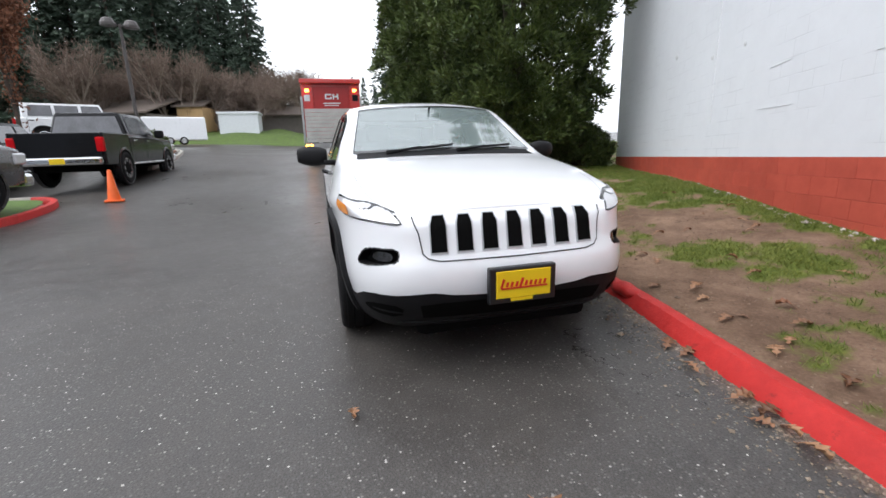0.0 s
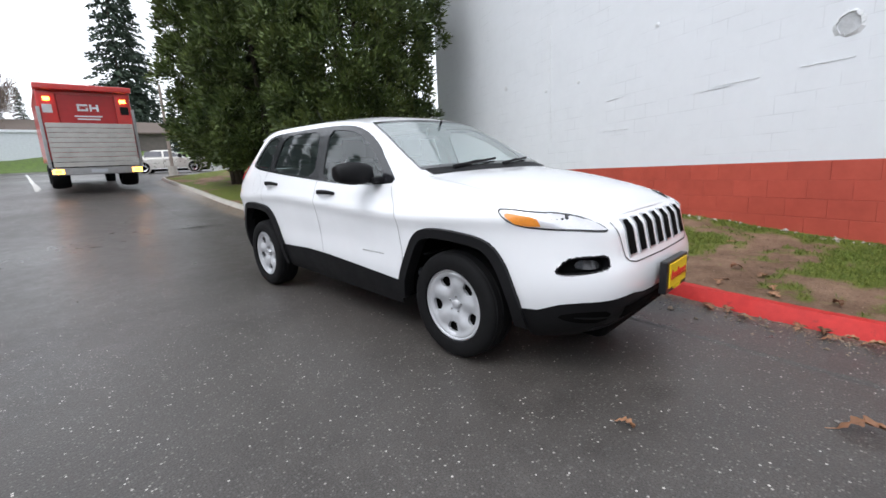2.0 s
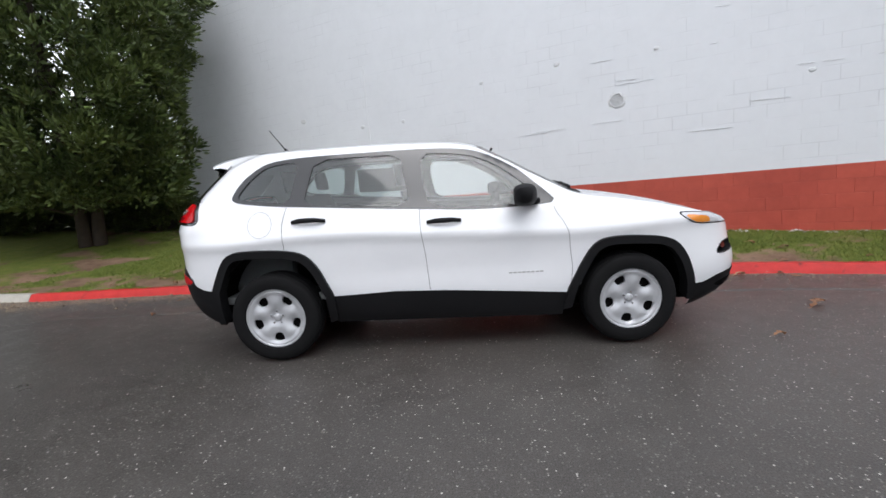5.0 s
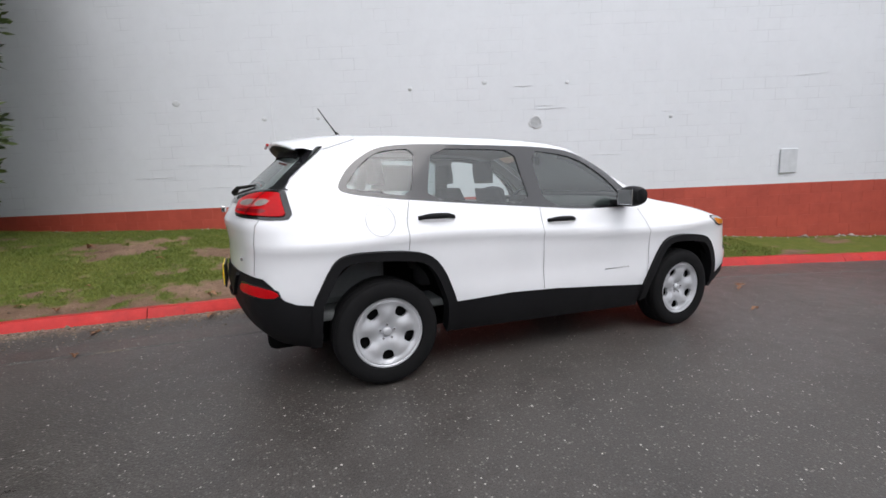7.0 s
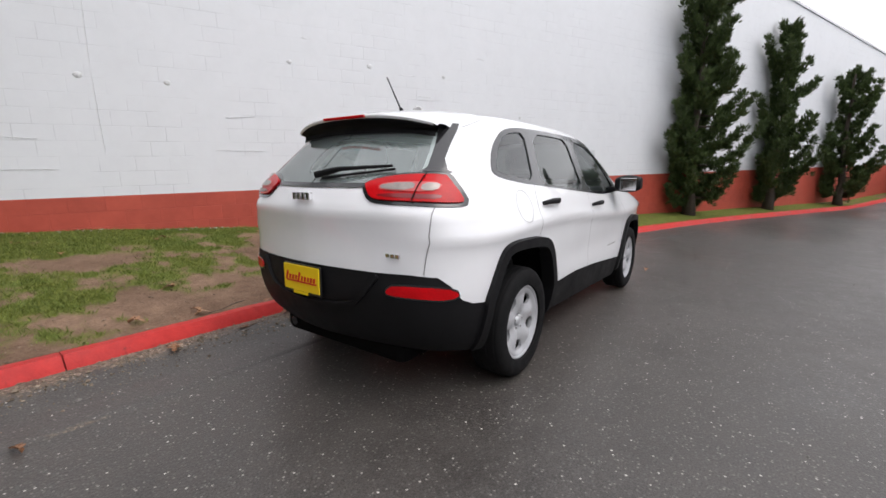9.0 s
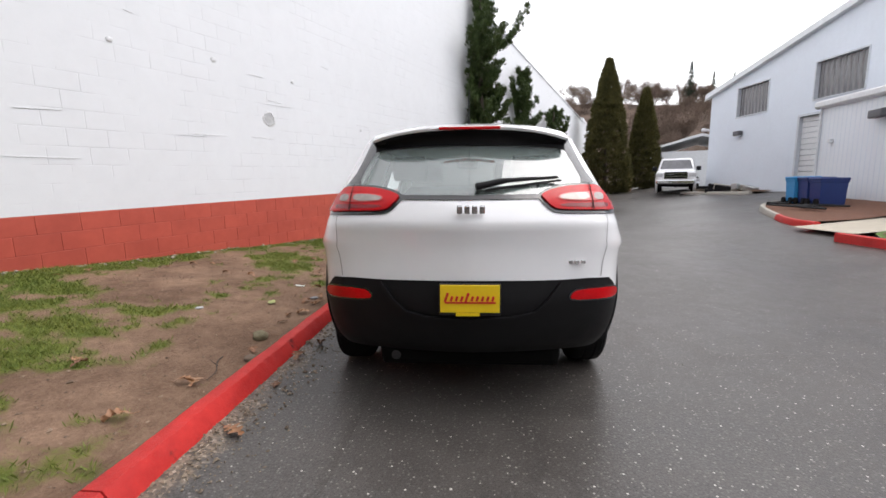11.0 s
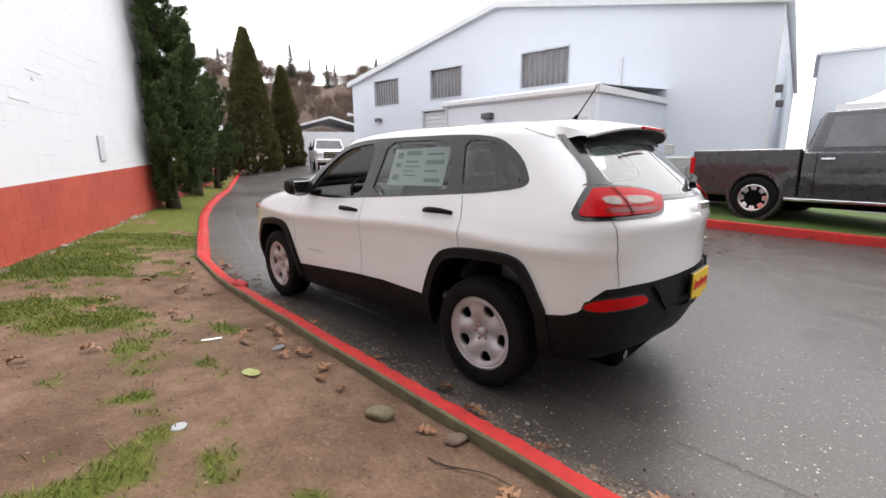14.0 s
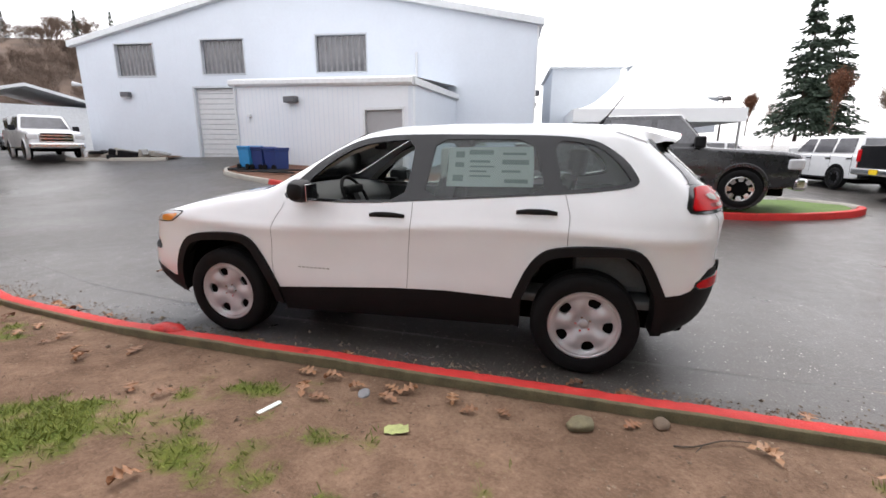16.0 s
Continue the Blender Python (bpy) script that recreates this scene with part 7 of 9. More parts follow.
def build_box_truck():
    z = ground_z(-16.2, -0.3) + 0.12
    t = thing("box_truck", "red box truck with a raised steel tail lift and lit lamps", "truck", pose(-14.75, -0.36, z, 0, 0, 178) @ Matrix.Scale(0.95, 4))
    RED = plain("red_truck_paint", (0.55, 0.025, 0.02), 0.35, vary=0.08, coat=0.5)
    LIT_RED = glow("lit_red_lamp", (1.0, 0.16, 0.03), 6.0)
    LIT_AMBER = glow("lit_amber_lamp", (1.0, 0.42, 0.05), 9.0)
    # x points forward, the rear face lies at x = 0
    bm = bmesh.new()
    box(bm, 0.06, 5.6, -1.22, 1.22, 0.95, 3.25, 0.03)
    part("cargo_box", bm, RED, t)
    bm = bmesh.new()
    box(bm, -0.20, 0.30, -1.25, 1.25, 3.12, 3.30, 0.03)
    part("roof_lip", bm, RED, t)
    bm = bmesh.new()
    box(bm, 0.02, 0.055, -0.74, 0.74, 1.9, 3.02, 0.01)
    part("rear_door", bm, plain("dark_red_door_paint", (0.40, 0.02, 0.02), 0.4), t)
    for s in (1, -1):
        bm = bmesh.new()
        box(bm, -0.02, 0.06, s * 0.76, s * 1.18, 2.1, 3.05, 0.01)
        part("door_post", bm, RED, t)
        bm = bmesh.new()
        box(bm, -0.04, 0.0, s * 0.88, s * 1.12, 2.42, 2.68, 0.01)
        part("notice_plate", bm, BLACK_PLASTIC if s < 0 else LENS_CLEAR, t)
        bm = bmesh.new()
        box(bm, -0.06, 0.0, s * 0.90, s * 1.06, 2.80, 2.90, 0.01)
        part("marker_lamp", bm, LIT_AMBER, t)
        bm = bmesh.new()
        box(bm, -0.08, 0.02, s * 1.18, s * 1.27, 0.7, 2.6, 0.01)
        part("lift_rail", bm, STEEL, t)
        bm = bmesh.new()
        box(bm, -0.14, 0.0, s * 0.92, s * 1.20, 0.50, 0.64, 0.01)
        part("tail_lamp", bm, LIT_AMBER, t)
        bm = bmesh.new()
        box(bm, -0.15, -0.14, s * 0.98, s * 1.14, 0.53, 0.61)
        part("lamp_lens", bm, LIT_RED, t)
        for wx in (1.4,):
            plain_wheel(t, wx, s * 0.98, 0.46, 0.28, STEEL, s, 0.5)
        plain_wheel(t, 6.4, s * 0.98, 0.46, 0.28, STEEL, s, 0.3)
    # tail lift in boards
    for k in range(9):
        bm = bmesh.new()
        zz = 0.72 + 0.155 * k
        box(bm, -0.16, -0.09, -1.14, 1.14, zz, zz + 0.145, 0.008)
        part("lift_board", bm, plain("worn_aluminium", (0.50, 0.48, 0.45), 0.45, metal=0.5, vary=0.2, scale=4) if k == 0 else bpy.data.materials["worn_aluminium"], t)
    bm = bmesh.new()
    box(bm, -0.12, 0.10, -1.22, 1.22, 0.46, 0.70, 0.02)
    part("rear_bumper", bm, STEEL, t)
    bm = bmesh.new()
    box(bm, -0.13, -0.12, -0.22, 0.22, 0.52, 0.63)
    part("number_plate", bm, plain("pale_plate", (0.5, 0.52, 0.55), 0.5), t)
    bm = bmesh.new()
    for y0, y1, z0, z1 in ((-0.02, 0.26, 2.50, 2.56), (-0.02, 0.26, 2.66, 2.72), (0.20, 0.26, 2.50, 2.72), (-0.02, 0.04, 2.50, 2.61), (-0.30, -0.06, 2.58, 2.64), (-0.12, -0.06, 2.50, 2.72), (-0.30, -0.24, 2.50, 2.58), (-0.30, -0.24, 2.64, 2.72)):
        box(bm, 0.008, 0.02, y0, y1, z0, z1)
    part("logo_shape", bm, WHITE_PAINT, t)
    for k, w in enumerate((0.36, 0.30)):
        bm = bmesh.new()
        box(bm, 0.008, 0.02, -w, w, 2.32 - 0.09 * k, 2.36 - 0.09 * k)
        part("lettering_bar", bm, WHITE_PAINT, t)
    bm = bmesh.new()
    hull(bm, [(5.7, 1.05, 0.6, 2.5, 0.15), (6.6, 1.05, 0.6, 2.45, 0.2), (7.1, 1.0, 0.6, 1.6, 0.2), (7.5, 0.95, 0.6, 1.4, 0.15)])
    part("cab", bm, WHITE_PAINT, t, smooth=True, sharp=40)
    bm = bmesh.new()
    box(bm, 0.1, 7.2, -0.5, 0.5, 0.55, 0.95)
    part("chassis", bm, SHADE_BLACK, t)


build_box_truck()


def build_van():
    v = thing("cargo_trailer", "plain white box trailer parked on the far lot", "trailer", pose(*west(-39, -11.6), 1.75, 0, 0, 106.6))
    bm = bmesh.new()
    box(bm, -2.3, 2.3, -1.0, 1.0, 0.35, 2.25, 0.10)
    part("body", bm, WHITE_PAINT, v)
    for s in (1, -1):
        plain_wheel(v, 0.5, s * 0.9, 0.32, 0.2, STEEL, s)
        plain_wheel(v, -0.5, s * 0.9, 0.32, 0.2, STEEL, s)


build_van()

# planted island by the road, with a low kerb, and the near left kerb
BANK = plain("rough_green_bank", (0.07, 0.11, 0.02), 0.95, vary=0.6, scale=3, relief=1.0)
low_kerb([west(*p) for p in ((-14.2, -6.6), (-17, -6.5), (-20, -6.9), (-23, -7.6), (-26, -9.0))][::-1], [CONCRETE, CONCRETE], "worn grey kerb round the planted strip")
flat_bed("planter_bed", smooth_outline([west(*p) for p in ((-14, -6.8), (-17, -6.65), (-20, -7.05), (-23, -7.75), (-26, -9.2), (-24, -11), (-16, -8.6))], 0.3, 1), MULCH, "dark mulch of the planted strip", "mulch", 0.12)

# short white line painted on the road beside the truck
bm = bmesh.new()
line_pts = [(x, -1.85 + 0.028 * (-16.8 - x)) for x in np.arange(-16.8, -40.5, -0.4)]
vs = [[bm.verts.new((x, y + o, ground_z(x, y) + 0.014)) for o in (-0.06, 0.06)] for x, y in line_pts]
for a, b in zip(vs, vs[1:]):
    bm.faces.new((a[0], a[1], b[1], b[0]))
bmesh.ops.recalc_face_normals(bm, faces=bm.faces)
solid("road_line", bm, plain("worn_road_paint", (0.55, 0.55, 0.53), 0.7, vary=0.3, scale=8), "worn white line painted on the asphalt", "road line", kind="structure")


bm = bmesh.new()
seam = [(-6.78 + 0.14 * f + 0.03 * math.sin(9 * f), -0.46 + 0.95 * f) for f in np.linspace(0, 1, 14)]
vs = [[bm.verts.new((x + o, y, ground_z(x, y) + 0.011)) for o in (-0.035, 0.035)] for x, y in seam]
for a, b in zip(vs, vs[1:]):
    bm.faces.new((a[0], a[1], b[1], b[0]))
bmesh.ops.recalc_face_normals(bm, faces=bm.faces)
line = bmesh.new()
for i in range(14):
    xa, xb = -17.6 - i * 0.5, -17.6 - (i + 1) * 0.5
    ya, yb = -1.75 - (xa + 17.6) * 0.012, -1.75 - (xb + 17.6) * 0.012
    loft(line, [[(x, y + dy, ground_z(x, y + dy) + dz) for dy, dz in ((-0.05, -0.01), (0.05, -0.01), (0.05, 0.006), (-0.05, 0.006))] for x, y in ((xa, ya), (xb, yb))], caps=i in (0, 13))
solid("road_line", line, plain("worn_white_road_paint", (0.55, 0.55, 0.53), 0.6, vary=0.3, scale=8), "worn white line painted along the road", "road line", kind="structure")
solid("tar_seam", bm, plain("black_tar", (0.012, 0.011, 0.011), 0.5, vary=0.3), "black tar seam across the asphalt", "tar seam", kind="structure")


# ---------------------------------------------------------------- trees
def foliage(name, dark, light, rough=0.6, hue=None):
    m, n, l, p = material(name)
    g = n.new("ShaderNodeNewGeometry")
    v = coords(n, l)
    big = noise_tex(n, l, v, 1.1, 3)
    c = ramp(n, l, g.outputs["Random Per Island"], [(0.0, dark), (0.65, tuple((a + b) / 2 for a, b in zip(dark, light))), (1.0, light)])
    c2 = ramp(n, l, big, [(0.35, tuple(x * 0.75 for x in dark)), (0.7, hue or light)])
    l.new(mix(n, l, 0.35, c, c2), p.inputs["Base Color"])
    p.inputs["Roughness"].default_value = rough
    p.inputs["Specular IOR Level"].default_value = 0.3
    return m


BARK = plain("grey_brown_bark", (0.055, 0.042, 0.032), 0.95, vary=0.4, scale=10, relief=0.8)
TWIG = plain("bare_twigs", (0.22, 0.18, 0.15), 0.95, vary=0.3, scale=0.4)
LEAF_DARK = foliage("dark_evergreen_leaves", (0.030, 0.052, 0.017), (0.135, 0.185, 0.052), 0.45, (0.175, 0.205, 0.060))
LEAF_JUNIPER = foliage("juniper_needles", (0.028, 0.052, 0.016), (0.105, 0.150, 0.046), 0.6)
LEAF_CEDAR = foliage("bronze_green_cedar", (0.048, 0.048, 0.014), (0.135, 0.120, 0.038), 0.7)
LEAF_FIR = foliage("far_fir_needles", (0.026, 0.044, 0.032), (0.065, 0.092, 0.060), 0.7)
LEAF_BROWN = foliage("dry_brown_leaves", (0.10, 0.040, 0.022), (0.22, 0.095, 0.05), 0.8)
LEAF_TWIG = foliage("brown_twig_haze", (0.115, 0.080, 0.062), (0.235, 0.175, 0.14), 0.9)
LEAF_SHRUB = foliage("shrub_leaves", (0.03, 0.055, 0.015), (0.12, 0.16, 0.04), 0.55)


def unit_rows(a):
    return a / np.maximum(np.linalg.norm(a, axis=1, keepdims=True), 1e-9)


def leaf_mesh(name, pos, way, length, width, mat, rng, fold=0.25):
    """Small pointed leaves: one kite each, from its foot along its way."""
    n = len(pos)
    way = unit_rows(way)
    side = unit_rows(np.cross(way, rng.normal(size=(n, 3))))
    up = np.cross(way, side)
    ln = (length * rng.uniform(0.6, 1.25, n))[:, None]
    wd = (width * rng.uniform(0.7, 1.3, n))[:, None]
    pts = np.stack([pos, pos + way * ln * 0.45 + side * wd * 0.5 + up * wd * fold, pos + way * ln, pos + way * ln * 0.45 - side * wd * 0.5 + up * wd * fold], 1).reshape(-1, 3)
    me = bpy.data.meshes.new(name)
    me.vertices.add(n * 4)
    me.vertices.foreach_set("co", pts.astype(np.float32).ravel())
    me.loops.add(n * 4)
    me.loops.foreach_set("vertex_index", np.arange(n * 4, dtype=np.int32))
    me.polygons.add(n)
    me.polygons.foreach_set("loop_start", np.arange(0, n * 4, 4, dtype=np.int32))
    me.update(calc_edges=True)
    me.materials.append(mat)
    return me


def tufts(centres, out, count, spread_r, rng, lift=0.35):
    """Leaves bursting from each centre, leaning outward and up."""
    k = len(centres)
    c = np.repeat(centres, count, 0)
    o = np.repeat(out, count, 0)
    d = unit_rows(rng.normal(size=(k * count, 3)))
    pos = c + d * spread_r * rng.uniform(0.1, 1.0, (k * count, 1))
    way = d * 0.9 + o * 0.7 + np.array([0, 0, lift])
    return pos, way


def hang(name, me, parent):
    ob = new(name, me)
    ob.parent = parent
    return ob


def trunk_mesh(height, r0, r1, rng, bend=0.15, seg=9):
    bm = bmesh.new()
    rings = []
    k = 10
    ox = oy = 0.0
    for i in range(k + 1):
        q = i / k
        if i:
            ox += rng.normal() * bend / k
            oy += rng.normal() * bend / k
        r = r0 + (r1 - r0) * q ** 0.8 + (0.35 * r0 * math.exp(-q * 18))
        rings.append([(ox + r * math.cos(2 * math.pi * j / seg), oy + r * math.sin(2 * math.pi * j / seg), -0.15 + height * q) for j in range(seg)])
    loft(bm, rings)
    return bm


def evergreen(name, label, m, radius, height, low, clumps, leaves, size, mat, seed, profile, group, leaf_l=0.14, leaf_w=0.045, lumps=0.28, stems=3, lift=0.35, inner=0.35):
    rng = np.random.default_rng(seed)
    t = thing(name, label, "tree", m, group)
    for s in range(stems):
        a = 2 * math.pi * s / stems
        bm = trunk_mesh(height * 0.8, 0.10 if stems > 1 else 0.16, 0.03, rng, 0.5)
        for v in bm.verts:
            q = max(0, v.co.z) / height
            v.co.x += math.cos(a) * (0.12 + 0.35 * q) * (stems > 1)
            v.co.y += math.sin(a) * (0.12 + 0.35 * q) * (stems > 1)
        part("trunk", bm, BARK, t, smooth=True)
    z = low + (height - low) * rng.uniform(0, 1, clumps) ** 1.1
    ang = rng.uniform(0, 2 * math.pi, clumps)
    q = (z - low) / (height - low)
    prof = np.interp(q, [p[0] for p in profile], [p[1] for p in profile])
    bulge = np.array([noise.noise((math.cos(a) * 1.3 + seed, math.sin(a) * 1.3, zz * 0.75)) + 0.5 * noise.noise((math.cos(a) * 3, math.sin(a) * 3 + seed, zz * 1.9)) for a, zz in zip(ang, z)])
    r = radius * prof * (1 + lumps * bulge)
    deep = rng.uniform(0, 1, clumps)
    r = r * np.where(deep < inner, rng.uniform(0.35, 0.85, clumps), rng.uniform(0.9, 1.04, clumps))
    c = np.stack([r * np.cos(ang), r * np.sin(ang), z + rng.normal(0, 0.06, clumps)], 1)
    o = np.stack([np.cos(ang), np.sin(ang), np.full(clumps, 0.25)], 1)
    pos, way = tufts(c, o, leaves, size, rng, lift)
    hang("crown", leaf_mesh("crown", pos, way, leaf_l, leaf_w, mat, rng), t)
    # limbs that reach from the stem to the outer tufts
    bm = bmesh.new()
    for i in rng.choice(clumps, min(40, clumps), replace=False):
        p = Vector(c[i])
        rod(bm, (0, 0, p.z - 0.35 * math.hypot(p.x, p.y) - 0.1), p, 0.035, 0.012, 5)
    tagged(part("branchwork", bm, BARK, t), kind="stuff")
    return t


def at(x, y, lift=0.0, turn=0.0):
    on_lawn = y > kerb_y(x)
    z = lawn_z(x, y) if on_lawn and -40 < x < 40 else ground_z(x, y)
    return pose(x, y, z + lift, 0, 0, turn)


COLUMN = [(0, 0.75), (0.1, 0.98), (0.35, 1.0), (0.7, 0.85), (0.9, 0.55), (1, 0.15)]
CONE = [(0, 0.85), (0.08, 1.0), (0.3, 0.88), (0.6, 0.6), (0.85, 0.28), (1, 0.03)]
evergreen("evergreen_tree", "tall dense dark green evergreen beside the block building", at(-7.15, 4.35), 2.05, 11.5, 0.8, 2700, 58, 0.21, LEAF_DARK, 11, COLUMN, "evergreens beside the road", 0.14, 0.05, 0.40)
evergreen("evergreen_tree", "tall dense dark green evergreen in the row", at(-10.75, 3.65), 1.85, 11.0, 0.75, 1700, 54, 0.23, LEAF_DARK, 12, COLUMN, "evergreens beside the road", 0.16, 0.055, 0.38)
evergreen("evergreen_tree", "tall dense dark green evergreen at the row's end", at(-13.0, 3.3), 1.55, 10.5, 0.7, 1300, 50, 0.24, LEAF_DARK, 13, COLUMN, "evergreens beside the road", 0.17, 0.06, 0.38)
for x, y, r, h, s in ((-6.95, 6.15, 0.85, 1.05, 21), (-8.3, 6.6, 0.9, 1.0, 22), (-9.7, 6.0, 0.8, 0.9, 23)):
    evergreen("shrub", "low dark green shrub at the end of the block building", at(x, y), r, h, 0.08, 330, 40, 0.14, LEAF_DARK, s, [(0, 0.9), (0.5, 1.0), (0.85, 0.7), (1, 0.3)], "shrubs by the building", 0.10, 0.04)
evergreen("cedar_tree", "dense bronze-green cone-shaped cedar beside the kerb", at(29, -10.3), 1.75, 9.6, 0.1, 2000, 44, 0.17, LEAF_CEDAR, 31, CONE, "cone-shaped cedars", 0.16, 0.05, 0.12, 1, 0.8, 0.25)
evergreen("cedar_tree", "smaller bronze-green cone-shaped cedar beside the kerb", at(31.2, -13.9), 1.35, 7.6, 0.1, 1500, 42, 0.16, LEAF_CEDAR, 32, CONE, "cone-shaped cedars", 0.16, 0.05, 0.12, 1, 0.8, 0.25)


def juniper(label, m, height, reach, arms, seed, horns=4):
    """A twisted juniper: arms that sweep out and curl upward, wrapped in needle tufts."""
    rng = np.random.default_rng(seed)
    t = thing("juniper_tree", label, "tree", m, "junipers along the wall")
    part("trunk", trunk_mesh(height * 0.94, 0.15, 0.03, rng, 0.5), BARK, t, smooth=True)
    bm = bmesh.new()
    cs, os_ = [], []
    for i in range(arms):
        q = (i + rng.uniform(0, 1)) / arms
        z0 = 0.25 + (height * 0.93 - 0.25) * q
        a = i * 2.4 + rng.normal() * 0.3
        ln = reach * float(np.interp(q, [0, 0.15, 0.42, 0.55, 0.72, 1.0], [0.85, 1.0, 0.85, 0.5, 0.62, 0.18])) * rng.uniform(0.65, 1.12)
        if horns and 0.62 < q < 0.82 and rng.uniform() < 0.4:
            ln *= 1.75
            horns -= 1
        rise = ln * rng.uniform(0.35, 0.8)
        prev = None
        n = max(4, int(ln / 0.085))
        sway = rng.normal() * 0.25
        for k in range(n + 1):
            f = k / n
            rr = ln * (f ** 0.85)
            aa = a + sway * f
            p = np.array([rr * math.cos(aa), rr * math.sin(aa), z0 + rise * f ** 2.2 - 0.10 * math.sin(f * math.pi)])
            if prev is not None and k % 2 == 0:
                rod(bm, prev, p, 0.028 * (1.15 - f), 0.028 * (1.1 - f), 5)
                prev = p
            elif prev is None:
                prev = p
            if f > 0.22:
                for _ in range(2 + int(4 * (1 - f) + 1)):
                    cs.append(p + rng.normal(0, 0.035 + 0.08 * (1 - f) , 3) * np.array([1, 1, 0.8]))
                    os_.append([math.cos(aa) * 0.6, math.sin(aa) * 0.6, 0.7])
    tagged(part("branchwork", bm, BARK, t), kind="stuff")
    cs, os_ = np.array(cs), np.array(os_)
    # the side towards the wall is pressed flat against it
    deep = (cs[:, 0] + m.translation.x - 2.81) * 0.3947 + (cs[:, 1] + m.translation.y - 3.235) * 0.9188 + 0.2
    cs[:, :2] -= np.maximum(deep, 0)[:, None] * np.array([0.3947, 0.9188])
    pos, way = tufts(cs, os_, 30, 0.085, rng, 0.5)
    hang("crown", leaf_mesh("crown", pos, way, 0.12, 0.032, LEAF_JUNIPER, rng), t)


juniper("tall dark green juniper with upswept arms against the wall", at(10.6, -0.46), 7.8, 1.4, 66, 41, 6)
juniper("dark green juniper with ragged arms by the wall", at(15.0, -2.35), 6.4, 1.35, 50, 42, 5)
juniper("smaller dark green juniper farther along the wall", at(20.0, -4.75), 5.6, 1.15, 44, 43, 3)


def fir_model(height, seed, mat=LEAF_FIR, reach=0.17, limbs=6, step=0.42, leaf=(0.75, 0.30)):
    rng = np.random.default_rng(seed)
    bm = trunk_mesh(height * 0.97, height * 0.012, 0.04, rng, 0.4, 6)
    whorls = int(height * 1.9)
    pos, way = [], []
    for i in range(whorls):
        q = (i + rng.uniform()) / whorls
        z = height * (0.10 + 0.90 * q)
        ln = height * reach * (1 - q) ** 0.85 * rng.uniform(0.7, 1.15) + 0.15
        for k in range(limbs):
            a = rng.uniform(0, 2 * math.pi)
            nn = max(3, int(ln / step))
            for j in range(nn):
                f = (j + 0.4) / nn
                for s in (-1, 0, 1):
                    d = ln * f
                    pos.append((d * math.cos(a), d * math.sin(a), z - ln * 0.30 * f * f + rng.normal() * 0.12))
                    b = a + s * 0.8 + rng.normal() * 0.2
                    way.append((math.cos(b), math.sin(b), -0.35 + rng.normal() * 0.25))
    return bm, leaf_mesh("crown", np.array(pos), np.array(way), *leaf, mat, rng, 0.15)


def bare_model(height, seed, mat=LEAF_TWIG, dense=1.0, leaf=(0.75, 0.05), narrow=1.0):
    """A winter tree: forked limbs and a haze of fine twigs."""
    rng = np.random.default_rng(seed)
    bm = bmesh.new()
    tips = []

    def grow(p, d, ln, r, depth):
        q = p + d * ln
        rod(bm, p, q, r, r * 0.7, 6 if depth > 2 else 4)
        if depth == 0:
            tips.append((p, d, ln))
            return
        for _ in range(3 if depth > 1 else 2):
            e = (d + Vector(rng.normal(0, 0.42 * narrow, 3)) + Vector((0, 0, 0.18))).normalized()
            grow(q, e, ln * rng.uniform(0.66, 0.86), r * 0.62, depth - 1)
        tips.append((p, d, ln))
    grow(Vector((0, 0, -0.2)), Vector((0, 0, 1)), height * 0.26, height * 0.016, 4)
    pos, way = [], []
    for p, d, ln in tips:
        for _ in range(int(26 * dense)):
            f = rng.uniform(0.1, 1.25)
            pos.append(p + d * ln * f + Vector(rng.normal(0, 0.035 * height * (0.5 + 0.5 * f), 3)))
            way.append(d * 0.7 + Vector(rng.normal(0, 0.55, 3)) + Vector((0, 0, 0.25)))
    return bm, leaf_mesh("crown", np.array(pos), np.array(way), *leaf, mat, rng, 0.1)


def plant(name, label, category, model, m, group):
    bm, crown = model
    t = thing(name, label, category, m, group)
    part("trunk", bm, BARK if category != "bare tree" else TWIG, t)
    hang("crown", crown, t)
    return t


def ray(bearing, dist, eye=(4.3, -1.0)):
    b = radians(bearing + (1.4 if abs(bearing) > 140 else 0.0))
    return eye[0] + dist * math.cos(b), eye[1] + dist * math.sin(b)


def row(first, spots, base_h):
    """Copies of a tree model at (x, y, z, height) spots."""
    for x, y, z, h, turn in spots:
        s = h / base_h
        copy_thing(first, pose(x, y, z, 0, 0, turn) @ Matrix.Diagonal((s * 0.95, s * 0.95, s, 1)))


rng_w = random.Random(5)


# fir wood behind the apartments
firs = []
for k, h in enumerate((30.0, 30.0, 30.0)):
    b, d = (-154.0, -161.5, -170.0)[k], (74, 84, 92)[k]
    x, y = ray(b, d)
    firs.append(plant("fir_tree", "tall dark fir in the wood behind the low apartments", "tree", fir_model(h, 50 + k), pose(x, y, ground_z(x, y)), "far firs"))
spots = [[], [], []]
b = -150.0
k = 0
while b > -176.5:
    d = rng_w.uniform(76, 112)
    x, y = ray(b, d)
    tall = rng_w.uniform(25, 38) * (0.80 if b < -172 else 1.0)
    spots[k % 3].append((x, y, ground_z(x, y) - 0.3, tall, rng_w.uniform(0, 360)))
    b -= rng_w.uniform(0.55, 1.25)
    k += 1
